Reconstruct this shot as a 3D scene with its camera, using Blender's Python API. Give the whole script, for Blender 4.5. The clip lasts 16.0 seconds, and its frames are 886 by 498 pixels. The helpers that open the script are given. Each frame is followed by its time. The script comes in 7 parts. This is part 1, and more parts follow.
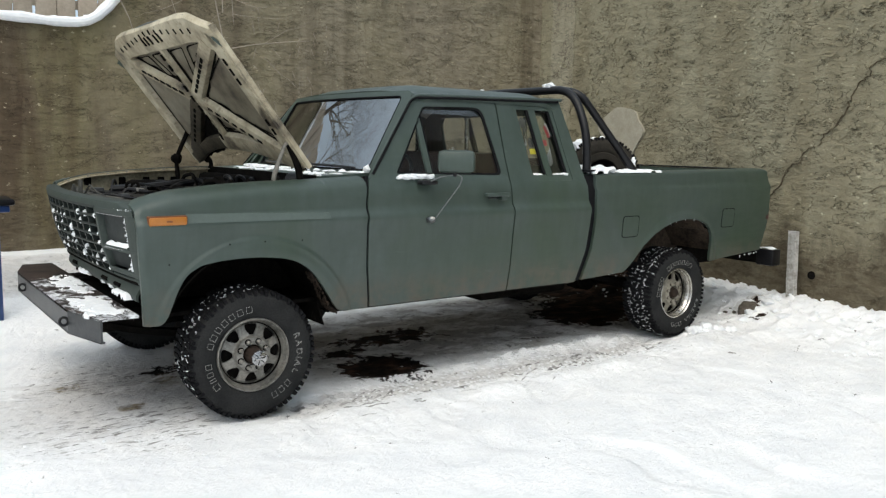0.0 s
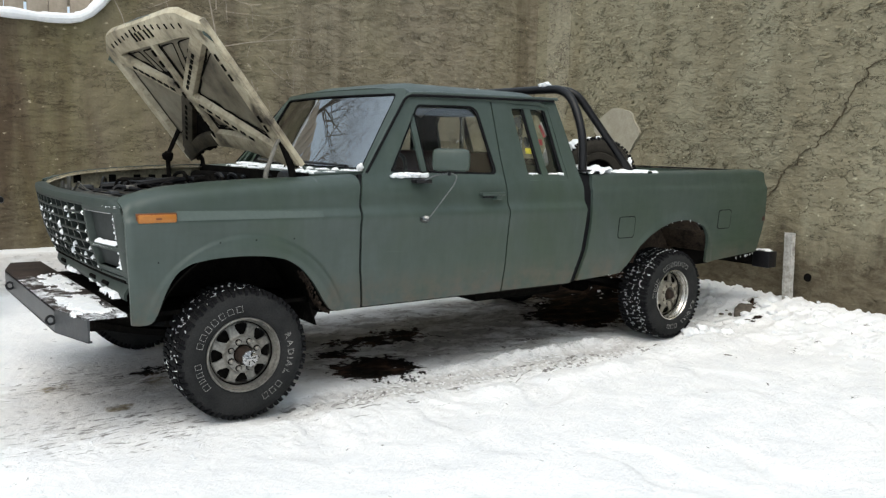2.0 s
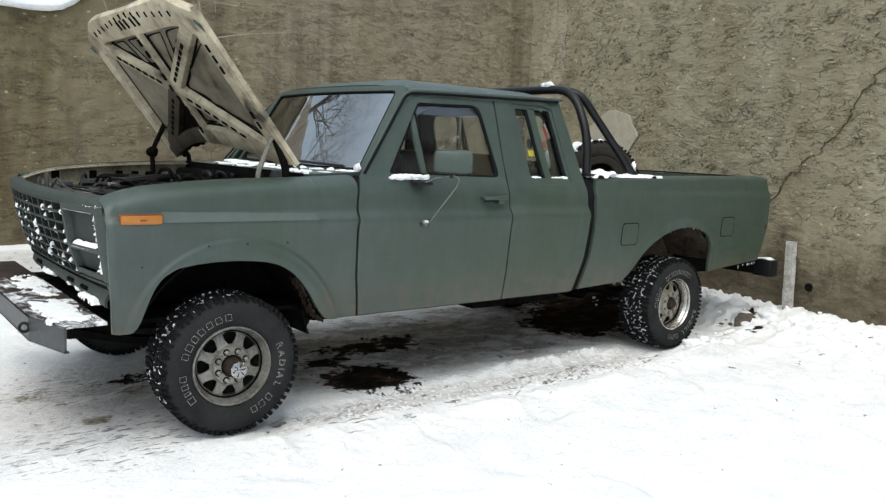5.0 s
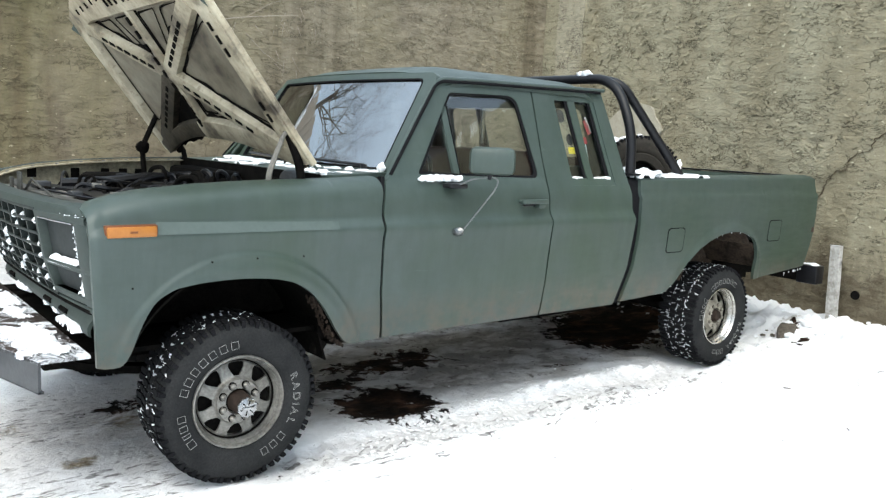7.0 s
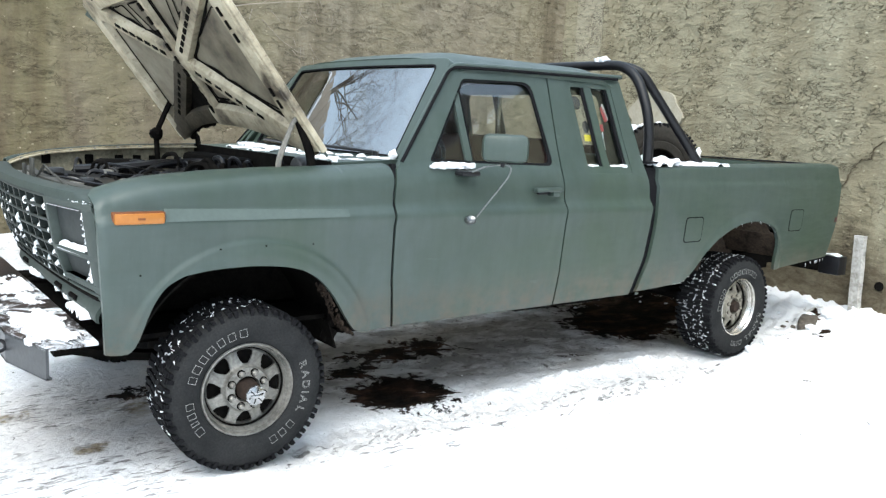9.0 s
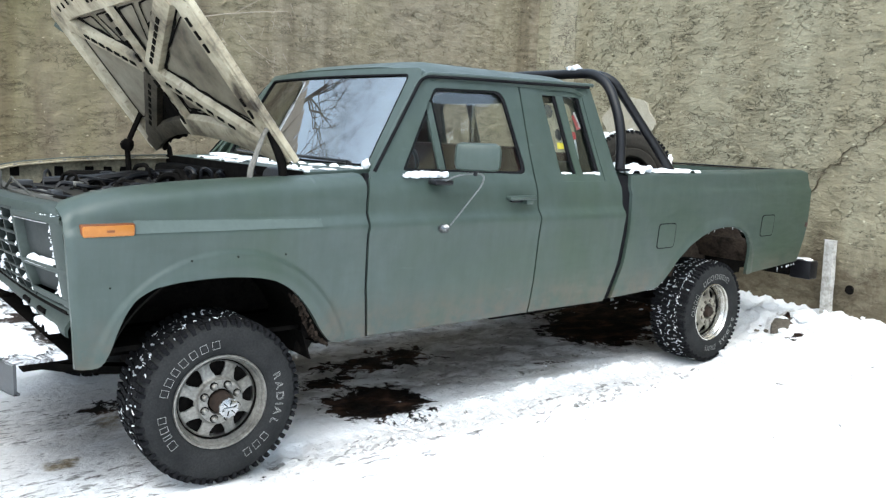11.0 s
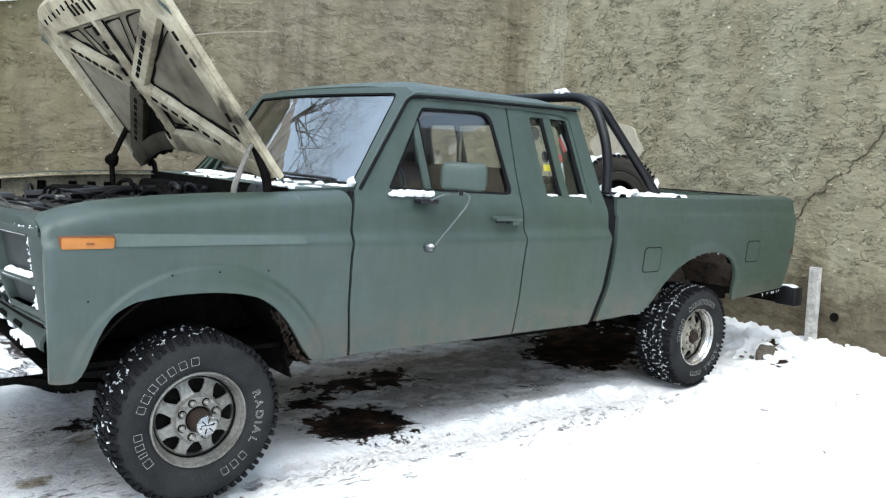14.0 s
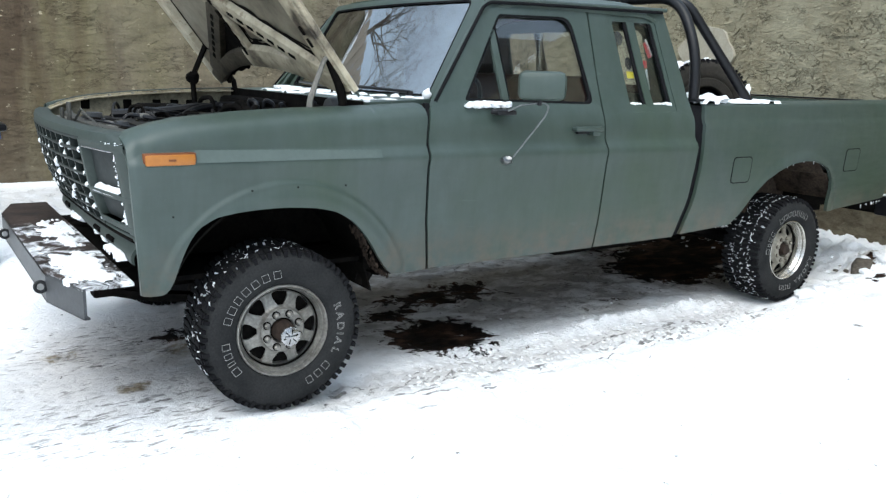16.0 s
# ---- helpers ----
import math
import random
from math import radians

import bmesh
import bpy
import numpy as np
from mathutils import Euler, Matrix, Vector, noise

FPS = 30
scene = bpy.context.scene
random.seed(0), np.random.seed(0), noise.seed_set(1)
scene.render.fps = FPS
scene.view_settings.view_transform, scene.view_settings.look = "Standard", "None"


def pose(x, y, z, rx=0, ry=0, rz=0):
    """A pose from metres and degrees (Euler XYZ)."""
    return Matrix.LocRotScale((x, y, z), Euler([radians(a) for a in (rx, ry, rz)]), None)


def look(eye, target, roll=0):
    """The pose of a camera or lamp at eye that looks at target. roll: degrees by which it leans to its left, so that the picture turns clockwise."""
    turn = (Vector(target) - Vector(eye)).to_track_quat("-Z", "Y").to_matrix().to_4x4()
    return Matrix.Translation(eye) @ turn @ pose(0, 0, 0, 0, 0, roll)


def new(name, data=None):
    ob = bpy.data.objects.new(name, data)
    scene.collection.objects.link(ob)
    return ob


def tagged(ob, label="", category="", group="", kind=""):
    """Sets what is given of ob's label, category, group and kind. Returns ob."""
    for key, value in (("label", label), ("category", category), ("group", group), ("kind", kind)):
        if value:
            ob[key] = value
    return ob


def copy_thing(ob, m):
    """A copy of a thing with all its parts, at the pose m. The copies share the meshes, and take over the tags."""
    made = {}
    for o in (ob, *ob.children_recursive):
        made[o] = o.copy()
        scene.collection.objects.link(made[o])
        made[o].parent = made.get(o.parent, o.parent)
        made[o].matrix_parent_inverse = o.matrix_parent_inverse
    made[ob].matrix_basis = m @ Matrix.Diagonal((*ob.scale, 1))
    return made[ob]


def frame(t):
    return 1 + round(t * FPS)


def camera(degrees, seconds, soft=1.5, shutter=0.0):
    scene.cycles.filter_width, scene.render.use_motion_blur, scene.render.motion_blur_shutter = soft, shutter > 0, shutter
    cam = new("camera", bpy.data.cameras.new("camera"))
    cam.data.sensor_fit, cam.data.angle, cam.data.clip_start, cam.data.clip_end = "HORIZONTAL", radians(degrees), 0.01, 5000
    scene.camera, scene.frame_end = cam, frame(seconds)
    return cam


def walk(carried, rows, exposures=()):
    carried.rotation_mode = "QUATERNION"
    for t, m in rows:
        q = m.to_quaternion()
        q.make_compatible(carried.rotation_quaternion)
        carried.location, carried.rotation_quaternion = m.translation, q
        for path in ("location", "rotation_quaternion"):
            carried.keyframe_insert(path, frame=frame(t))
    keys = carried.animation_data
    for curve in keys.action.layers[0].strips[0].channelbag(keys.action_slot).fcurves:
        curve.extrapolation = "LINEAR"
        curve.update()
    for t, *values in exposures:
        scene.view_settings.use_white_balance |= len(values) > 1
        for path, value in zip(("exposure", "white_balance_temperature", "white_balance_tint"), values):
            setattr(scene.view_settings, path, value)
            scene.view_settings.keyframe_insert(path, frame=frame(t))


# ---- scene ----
cam = camera(57.6, 16.0, 1.3)
PATH = [
    (0, (-1.688, -3.893, 1.502), (-0.499, -2.306, 1.248), 1.2),
    (0.5, (-1.668, -3.87, 1.478), (-0.448, -2.301, 1.249), 1.1),
    (1, (-1.665, -3.859, 1.484), (-0.448, -2.289, 1.252), 1.1),
    (1.5, (-1.661, -3.857, 1.489), (-0.456, -2.278, 1.253), 1.2),
    (2, (-1.65, -3.851, 1.481), (-0.45, -2.27, 1.232), 1.5),
    (2.5, (-1.656, -3.849, 1.478), (-0.457, -2.265, 1.242), 1.5),
    (3, (-1.661, -3.84, 1.469), (-0.449, -2.269, 1.223), 1.7),
    (3.5, (-1.671, -3.817, 1.475), (-0.471, -2.236, 1.228), 2.1),
    (4, (-1.67, -3.815, 1.468), (-0.46, -2.242, 1.222), 2.2),
    (4.2, (-1.672, -3.806, 1.474), (-0.462, -2.233, 1.226), 2.3),
    (6.3, (-1.425, -3.106, 1.493), (-0.138, -1.596, 1.233), 2.9),
    (6.5, (-1.426, -3.063, 1.487), (-0.149, -1.546, 1.222), 3.3),
    (7, (-1.408, -2.99, 1.505), (-0.151, -1.459, 1.235), 2.8),
    (7.5, (-1.372, -2.997, 1.489), (-0.144, -1.44, 1.227), 2.6),
    (8, (-1.364, -2.992, 1.496), (-0.173, -1.411, 1.216), 2.9),
    (8.5, (-1.353, -2.983, 1.5), (-0.158, -1.408, 1.199), 2.9),
    (9, (-1.346, -2.986, 1.503), (-0.132, -1.426, 1.201), 2.9),
    (9.5, (-1.339, -2.996, 1.502), (-0.117, -1.44, 1.208), 2.7),
    (10, (-1.335, -3.003, 1.498), (-0.098, -1.458, 1.209), 2.7),
    (10.2, (-1.333, -3.009, 1.511), (-0.091, -1.465, 1.234), 2.5),
    (12.3, (-1.323, -2.983, 1.496), (-0.035, -1.486, 1.179), 2.7),
    (12.5, (-1.31, -2.986, 1.498), (-0.024, -1.493, 1.157), 2.7),
    (13, (-1.306, -2.995, 1.503), (-0.017, -1.5, 1.183), 2.8),
    (13.5, (-1.307, -3.014, 1.491), (-0.042, -1.494, 1.193), 2.4),
    (14, (-1.305, -2.999, 1.478), (-0.023, -1.479, 1.262), 3.4),
    (14.5, (-1.289, -2.992, 1.482), (-0.075, -1.425, 1.217), 3.3),
    (15, (-1.277, -2.99, 1.499), (-0.087, -1.429, 1.119), 3.7),
    (15.5, (-1.268, -3.001, 1.506), (-0.088, -1.446, 1.073), 2.5),
    (16, (-1.267, -2.987, 1.466), (-0.16, -1.378, 1.033), 2.0),
]
EXPOSURES = [(0.0, -0.01, 6750, 4), (2.0, 0.06, 6750, 4), (4.2, 0.08, 6750, 4), (6.3, 0.54, 6400, 3), (7.0, 0.75, 6400, 3), (9.0, 0.95, 6250, 3), (12.5, 0.92, 6150, 3), (13.0, 0.84, 6150, 3), (14.5, 0.80, 6100, 3), (15.0, 0.86, 6100, 3), (15.5, 0.66, 6100, 3), (16.0, 0.52, 6100, 3)]
walk(cam, [(t, look(eye, target, roll)) for t, eye, target, roll in PATH], EXPOSURES)

# ---------- world and light: a bright overcast winter day ----------
world = bpy.data.worlds.new("world")
scene.world = world
world.use_nodes = True
wn = world.node_tree
sky = wn.nodes.new("ShaderNodeTexSky")
sky.sky_type, sky.sun_disc = "NISHITA", False
sky.sun_elevation, sky.sun_rotation = radians(58), radians(-128)
sky.air_density, sky.dust_density, sky.ozone_density = 0.6, 6.0, 0.4
veil = wn.nodes.new("ShaderNodeMix")
veil.data_type = "RGBA"
veil.inputs["Factor"].default_value = 0.6
veil.inputs["B"].default_value = (4.5, 5.3, 6.3, 1)
wn.links.new(sky.outputs[0], veil.inputs["A"])
wn.links.new(veil.outputs["Result"], wn.nodes["Background"].inputs[0])
wn.nodes["Background"].inputs[1].default_value = 0.19
sun = new("sun", bpy.data.lights.new("sun", "SUN"))
sun.data.energy, sun.data.angle, sun.data.color = 1.0, radians(50), (1.0, 1.0, 1.0)
sun.matrix_world = look((-3.9, -3.1, 8.6), (0, 0, 0))


# ---------- materials ----------
def nodes_of(name):
    m = bpy.data.materials.new(name)
    m.use_nodes = True
    return m, m.node_tree, m.node_tree.nodes["Principled BSDF"]


def coords(nt, scale=(1, 1, 1)):
    tc, mp = nt.nodes.new("ShaderNodeTexCoord"), nt.nodes.new("ShaderNodeMapping")
    mp.inputs["Scale"].default_value = scale
    nt.links.new(tc.outputs["Object"], mp.inputs["Vector"])
    return mp.outputs[0]


def tex_noise(nt, vec, scale, detail=6.0, rough=0.6, distort=0.0):
    n = nt.nodes.new("ShaderNodeTexNoise")
    n.inputs["Scale"].default_value, n.inputs["Detail"].default_value = scale, detail
    n.inputs["Roughness"].default_value, n.inputs["Distortion"].default_value = rough, distort
    nt.links.new(vec, n.inputs["Vector"])
    return n.outputs["Fac"]


def ramp(nt, fac, stops):
    r = nt.nodes.new("ShaderNodeValToRGB")
    while len(r.color_ramp.elements) < len(stops):
        r.color_ramp.elements.new(0.5)
    for e, (p, c) in zip(r.color_ramp.elements, stops):
        e.position, e.color = p, (*c, 1) if len(c) == 3 else c
    nt.links.new(fac, r.inputs["Fac"])
    return r.outputs["Color"]


def mixed(nt, fac, a, b, how="MIX"):
    m = nt.nodes.new("ShaderNodeMix")
    m.data_type, m.blend_type = "RGBA", how
    for sock, v in ((m.inputs["Factor"], fac), (m.inputs["A"], a), (m.inputs["B"], b)):
        if isinstance(v, (int, float)):
            sock.default_value = v
        elif isinstance(v, tuple):
            sock.default_value = (*v, 1)
        else:
            nt.links.new(v, sock)
    return m.outputs["Result"]


def bumped(nt, bsdf, height, strength, distance=0.01, under=None):
    b = nt.nodes.new("ShaderNodeBump")
    b.inputs["Strength"].default_value, b.inputs["Distance"].default_value = strength, distance
    nt.links.new(height, b.inputs["Height"])
    if under is not None:
        nt.links.new(under, b.inputs["Normal"])
    nt.links.new(b.outputs[0], bsdf.inputs["Normal"])
    return b.outputs[0]


def simple(name, a, b, rough=0.6, metal=0.0, scale=8.0, bump=0.0, fine=60.0, spread=(0.35, 0.65), gloss=0.5):
    """Two tones mixed by coarse and fine noise, with a little relief."""
    m, nt, p = nodes_of(name)
    v = coords(nt)
    big, small = tex_noise(nt, v, scale), tex_noise(nt, v, fine, 3)
    col = mixed(nt, big, ramp(nt, big, [(spread[0], a), (spread[1], b)]), ramp(nt, small, [(0.3, a), (0.7, b)]))
    nt.links.new(col, p.inputs["Base Color"])
    p.inputs["Roughness"].default_value, p.inputs["Metallic"].default_value = rough, metal
    p.inputs["Specular IOR Level"].default_value = gloss
    if bump:
        bumped(nt, p, small, bump, 0.004)
    return m


def body_paint():
    """Hand-rolled satin green: bluer and greener passes, chalky streaks, road dirt along the sills."""
    m, nt, p = nodes_of("sage_green_paint")
    v = coords(nt)
    big, mid, fine = tex_noise(nt, v, 1.3, 4, 0.55), tex_noise(nt, coords(nt, (1, 1, 5)), 6, 5), tex_noise(nt, v, 190, 2)
    c = ramp(nt, big, [(0.34, (0.039, 0.057, 0.048)), (0.50, (0.048, 0.067, 0.059)), (0.66, (0.054, 0.072, 0.068))])
    c = mixed(nt, 0.35, c, ramp(nt, mid, [(0.3, (0.036, 0.052, 0.044)), (0.7, (0.054, 0.074, 0.066))]))
    c = mixed(nt, 1.0, c, ramp(nt, tex_noise(nt, v, 3.4, 8, 0.66, 0.3), [(0.30, (0.80, 0.86, 0.82)), (0.5, (1.0, 1.0, 1.0)), (0.70, (1.15, 1.13, 1.16))]), "MULTIPLY")
    # green overspray that shows through in cloudy patches
    c = mixed(nt, ramp(nt, tex_noise(nt, v, 0.75, 5, 0.6, 0.6), [(0.46, (0, 0, 0)), (0.66, (0.75, 0.75, 0.75))]), c, (0.036, 0.058, 0.036))
    # rain streaks and rubbed scuffs
    c = mixed(nt, 0.5, c, ramp(nt, tex_noise(nt, coords(nt, (1, 1, 0.14)), 22, 6, 0.65), [(0.36, (0.84, 0.88, 0.84)), (0.64, (1.13, 1.10, 1.12))]), "MULTIPLY")
    scuff = tex_noise(nt, coords(nt, (0.35, 1, 2.2)), 13, 9, 0.72, 0.8)
    c = mixed(nt, ramp(nt, scuff, [(0.63, (0, 0, 0)), (0.72, (0.45, 0.45, 0.45))]), c, (0.082, 0.104, 0.096))
    # road dirt that clings to the lower panels
    sep = nt.nodes.new("ShaderNodeSeparateXYZ")
    nt.links.new(v, sep.inputs[0])
    low = nt.nodes.new("ShaderNodeMapRange")
    for k, val in (("From Min", 0.80), ("From Max", 0.55), ("To Min", 0.0), ("To Max", 1.0)):
        low.inputs[k].default_value = val
    nt.links.new(sep.outputs["Z"], low.inputs["Value"])
    mul = nt.nodes.new("ShaderNodeMath")
    mul.operation = "MULTIPLY"
    nt.links.new(low.outputs[0], mul.inputs[0])
    nt.links.new(ramp(nt, tex_noise(nt, v, 8, 9, 0.75), [(0.40, (0, 0, 0)), (0.64, (0.95, 0.95, 0.95))]), mul.inputs[1])
    c = mixed(nt, mul.outputs[0], c, (0.095, 0.072, 0.050))
    # fine pale salt spatter
    salt = tex_noise(nt, v, 46, 5, 0.7)
    c = mixed(nt, ramp(nt, salt, [(0.70, (0, 0, 0)), (0.76, (0.35, 0.35, 0.35))]), c, (0.17, 0.17, 0.16))
    nt.links.new(c, p.inputs["Base Color"])
    nt.links.new(ramp(nt, mid, [(0.3, (0.36, 0.36, 0.36)), (0.7, (0.54, 0.54, 0.54))]), p.inputs["Roughness"])
    p.inputs["Specular IOR Level"].default_value = 0.55
    b = bumped(nt, p, fine, 0.12, 0.002)
    bumped(nt, p, tex_noise(nt, v, 2.2, 2, 0.4), 0.22, 0.03, b)
    return m


def stucco(name, tones, stain, dark, scab=1.0, moss=0.0, low_brown=0.0, pale_side=0.0):
    """Rough-cast render: trowelled lumps with horizontal crevices, stains that run down."""
    m, nt, p = nodes_of(name)
    v = coords(nt)
    flat = coords(nt, (1, 1, 2.4))
    lump, fine = tex_noise(nt, flat, 9, 9, 0.62, 0.4), tex_noise(nt, v, 55, 5, 0.7)
    broad = tex_noise(nt, v, 0.55, 4, 0.55)
    runs = tex_noise(nt, coords(nt, (1, 1, 0.16)), 1.6, 6, 0.6)
    crev = tex_noise(nt, coords(nt, (1, 1, 3.4)), 7.5, 7, 0.62, 1.1)
    c = ramp(nt, broad, [(0.36, tones[0]), (0.5, tones[1]), (0.66, tones[2])])
    c = mixed(nt, 0.55, c, ramp(nt, lump, [(0.32, tuple(x * 0.78 for x in tones[1])), (0.5, tones[1]), (0.72, tuple(min(1, x * 1.25) for x in tones[1]))]))
    c = mixed(nt, ramp(nt, runs, [(0.48, (0, 0, 0)), (0.66, (stain[3],) * 3)]), c, stain[:3])
    if moss:
        green = tex_noise(nt, coords(nt, (1, 1, 0.25)), 1.15, 6, 0.62, 0.3)
        c = mixed(nt, ramp(nt, green, [(0.46, (0, 0, 0)), (0.66, (moss, moss, moss))]), c, (0.245, 0.222, 0.098))
    if pale_side:
        # paler towards +x, past a ragged upright edge
        across = nt.nodes.new("ShaderNodeSeparateXYZ")
        nt.links.new(v, across.inputs[0])
        ragged_x = nt.nodes.new("ShaderNodeMath")
        ragged_x.operation = "MULTIPLY_ADD"
        ragged_x.inputs[1].default_value = 1.6
        nt.links.new(runs, ragged_x.inputs[0])
        nt.links.new(across.outputs["X"], ragged_x.inputs[2])
        fade = nt.nodes.new("ShaderNodeMapRange")
        for key, val in (("From Min", 1.6), ("From Max", 3.3), ("To Max", pale_side)):
            fade.inputs[key].default_value = val
        nt.links.new(ragged_x.outputs[0], fade.inputs["Value"])
        c = mixed(nt, fade.outputs[0], c, ramp(nt, lump, [(0.32, (0.29, 0.255, 0.188)), (0.5, (0.37, 0.33, 0.25)), (0.7, (0.45, 0.405, 0.315))]))
        streaks = tex_noise(nt, coords(nt, (1, 1, 0.07)), 3.1, 7, 0.62)
        c = mixed(nt, ramp(nt, streaks, [(0.50, (0, 0, 0)), (0.68, (0.62, 0.62, 0.62))]), c, (0.13, 0.100, 0.064))
    ridge = nt.nodes.new("ShaderNodeMath")
    ridge.operation = "SUBTRACT"
    ridge.inputs[1].default_value = 0.5
    nt.links.new(crev, ridge.inputs[0])
    width = nt.nodes.new("ShaderNodeMath")
    width.operation = "ABSOLUTE"
    nt.links.new(ridge.outputs[0], width.inputs[0])
    thin = ramp(nt, width.outputs[0], [(0.008, (1, 1, 1)), (0.034, (0, 0, 0))])
    gate = ramp(nt, tex_noise(nt, flat, 3.6, 5, 0.6), [(0.49, (0, 0, 0)), (0.57, (scab, scab, scab))])
    slit = mixed(nt, 1.0, thin, gate, "MULTIPLY")
    warp = nt.nodes.new("ShaderNodeTexNoise")
    warp.inputs["Scale"].default_value, warp.inputs["Detail"].default_value = 11.0, 5.0
    nt.links.new(v, warp.inputs["Vector"])
    shift = nt.nodes.new("ShaderNodeVectorMath")
    shift.operation = "MULTIPLY_ADD"
    shift.inputs[1].default_value = (0.16, 0.16, 0.16)
    nt.links.new(warp.outputs["Color"], shift.inputs[0])
    nt.links.new(coords(nt, (1, 1, 1.35)), shift.inputs[2])
    cell = nt.nodes.new("ShaderNodeTexVoronoi")
    cell.feature = "DISTANCE_TO_EDGE"
    cell.inputs["Scale"].default_value = 8.5
    nt.links.new(shift.outputs[0], cell.inputs["Vector"])
    net = ramp(nt, cell.outputs["Distance"], [(0.012, (1, 1, 1)), (0.055, (0, 0, 0))])
    keep = ramp(nt, tex_noise(nt, v, 5.5, 6, 0.65), [(0.50, (0, 0, 0)), (0.60, (0.9 * scab, 0.9 * scab, 0.9 * scab))])
    slit = mixed(nt, 1.0, slit, mixed(nt, 1.0, net, keep, "MULTIPLY"), "LIGHTEN")
    flake = ramp(nt, tex_noise(nt, coords(nt, (1, 1, 1.7)), 15, 4, 0.55), [(0.66, (0, 0, 0)), (0.72, (0.75, 0.75, 0.75))])
    c = mixed(nt, flake, c, tuple(min(1, x * 1.7) for x in tones[2]))
    # crevices drawn dark: their dirt and shade in one colour
    c = mixed(nt, slit, c, dark)
    if low_brown:
        # browner and darker towards the ground, its upper edge in ragged tongues
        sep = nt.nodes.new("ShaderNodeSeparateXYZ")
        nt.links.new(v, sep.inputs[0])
        brown_edge = nt.nodes.new("ShaderNodeMath")
        brown_edge.operation = "MULTIPLY_ADD"
        brown_edge.inputs[1].default_value = 1.9
        nt.links.new(tex_noise(nt, coords(nt, (1, 1, 0.35)), 1.7, 8, 0.68), brown_edge.inputs[0])
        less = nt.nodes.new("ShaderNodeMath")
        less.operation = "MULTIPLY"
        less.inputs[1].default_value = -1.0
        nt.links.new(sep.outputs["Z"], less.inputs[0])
        nt.links.new(less.outputs[0], brown_edge.inputs[2])
        dark_mask = nt.nodes.new("ShaderNodeMapRange")
        for key, val in (("From Min", 0.10), ("From Max", 0.50), ("To Max", low_brown)):
            dark_mask.inputs[key].default_value = val
        nt.links.new(brown_edge.outputs[0], dark_mask.inputs["Value"])
        c = mixed(nt, dark_mask.outputs[0], c, ramp(nt, lump, [(0.35, (0.085, 0.066, 0.042)), (0.65, (0.165, 0.138, 0.095))]))
    c = mixed(nt, 0.28, c, ramp(nt, fine, [(0.3, (0.35, 0.35, 0.35)), (0.7, (1.0, 1.0, 1.0))]), "MULTIPLY")
    nt.links.new(c, p.inputs["Base Color"])
    p.inputs["Roughness"].default_value = 0.93
    p.inputs["Specular IOR Level"].default_value = 0.15
    b = bumped(nt, p, fine, 0.5, 0.006)
    b = bumped(nt, p, lump, 0.75, 0.035, b)
    inv = nt.nodes.new("ShaderNodeInvert")
    nt.links.new(slit, inv.inputs["Color"])
    bumped(nt, p, inv.outputs[0], 0.55, 0.02, b)
    return m


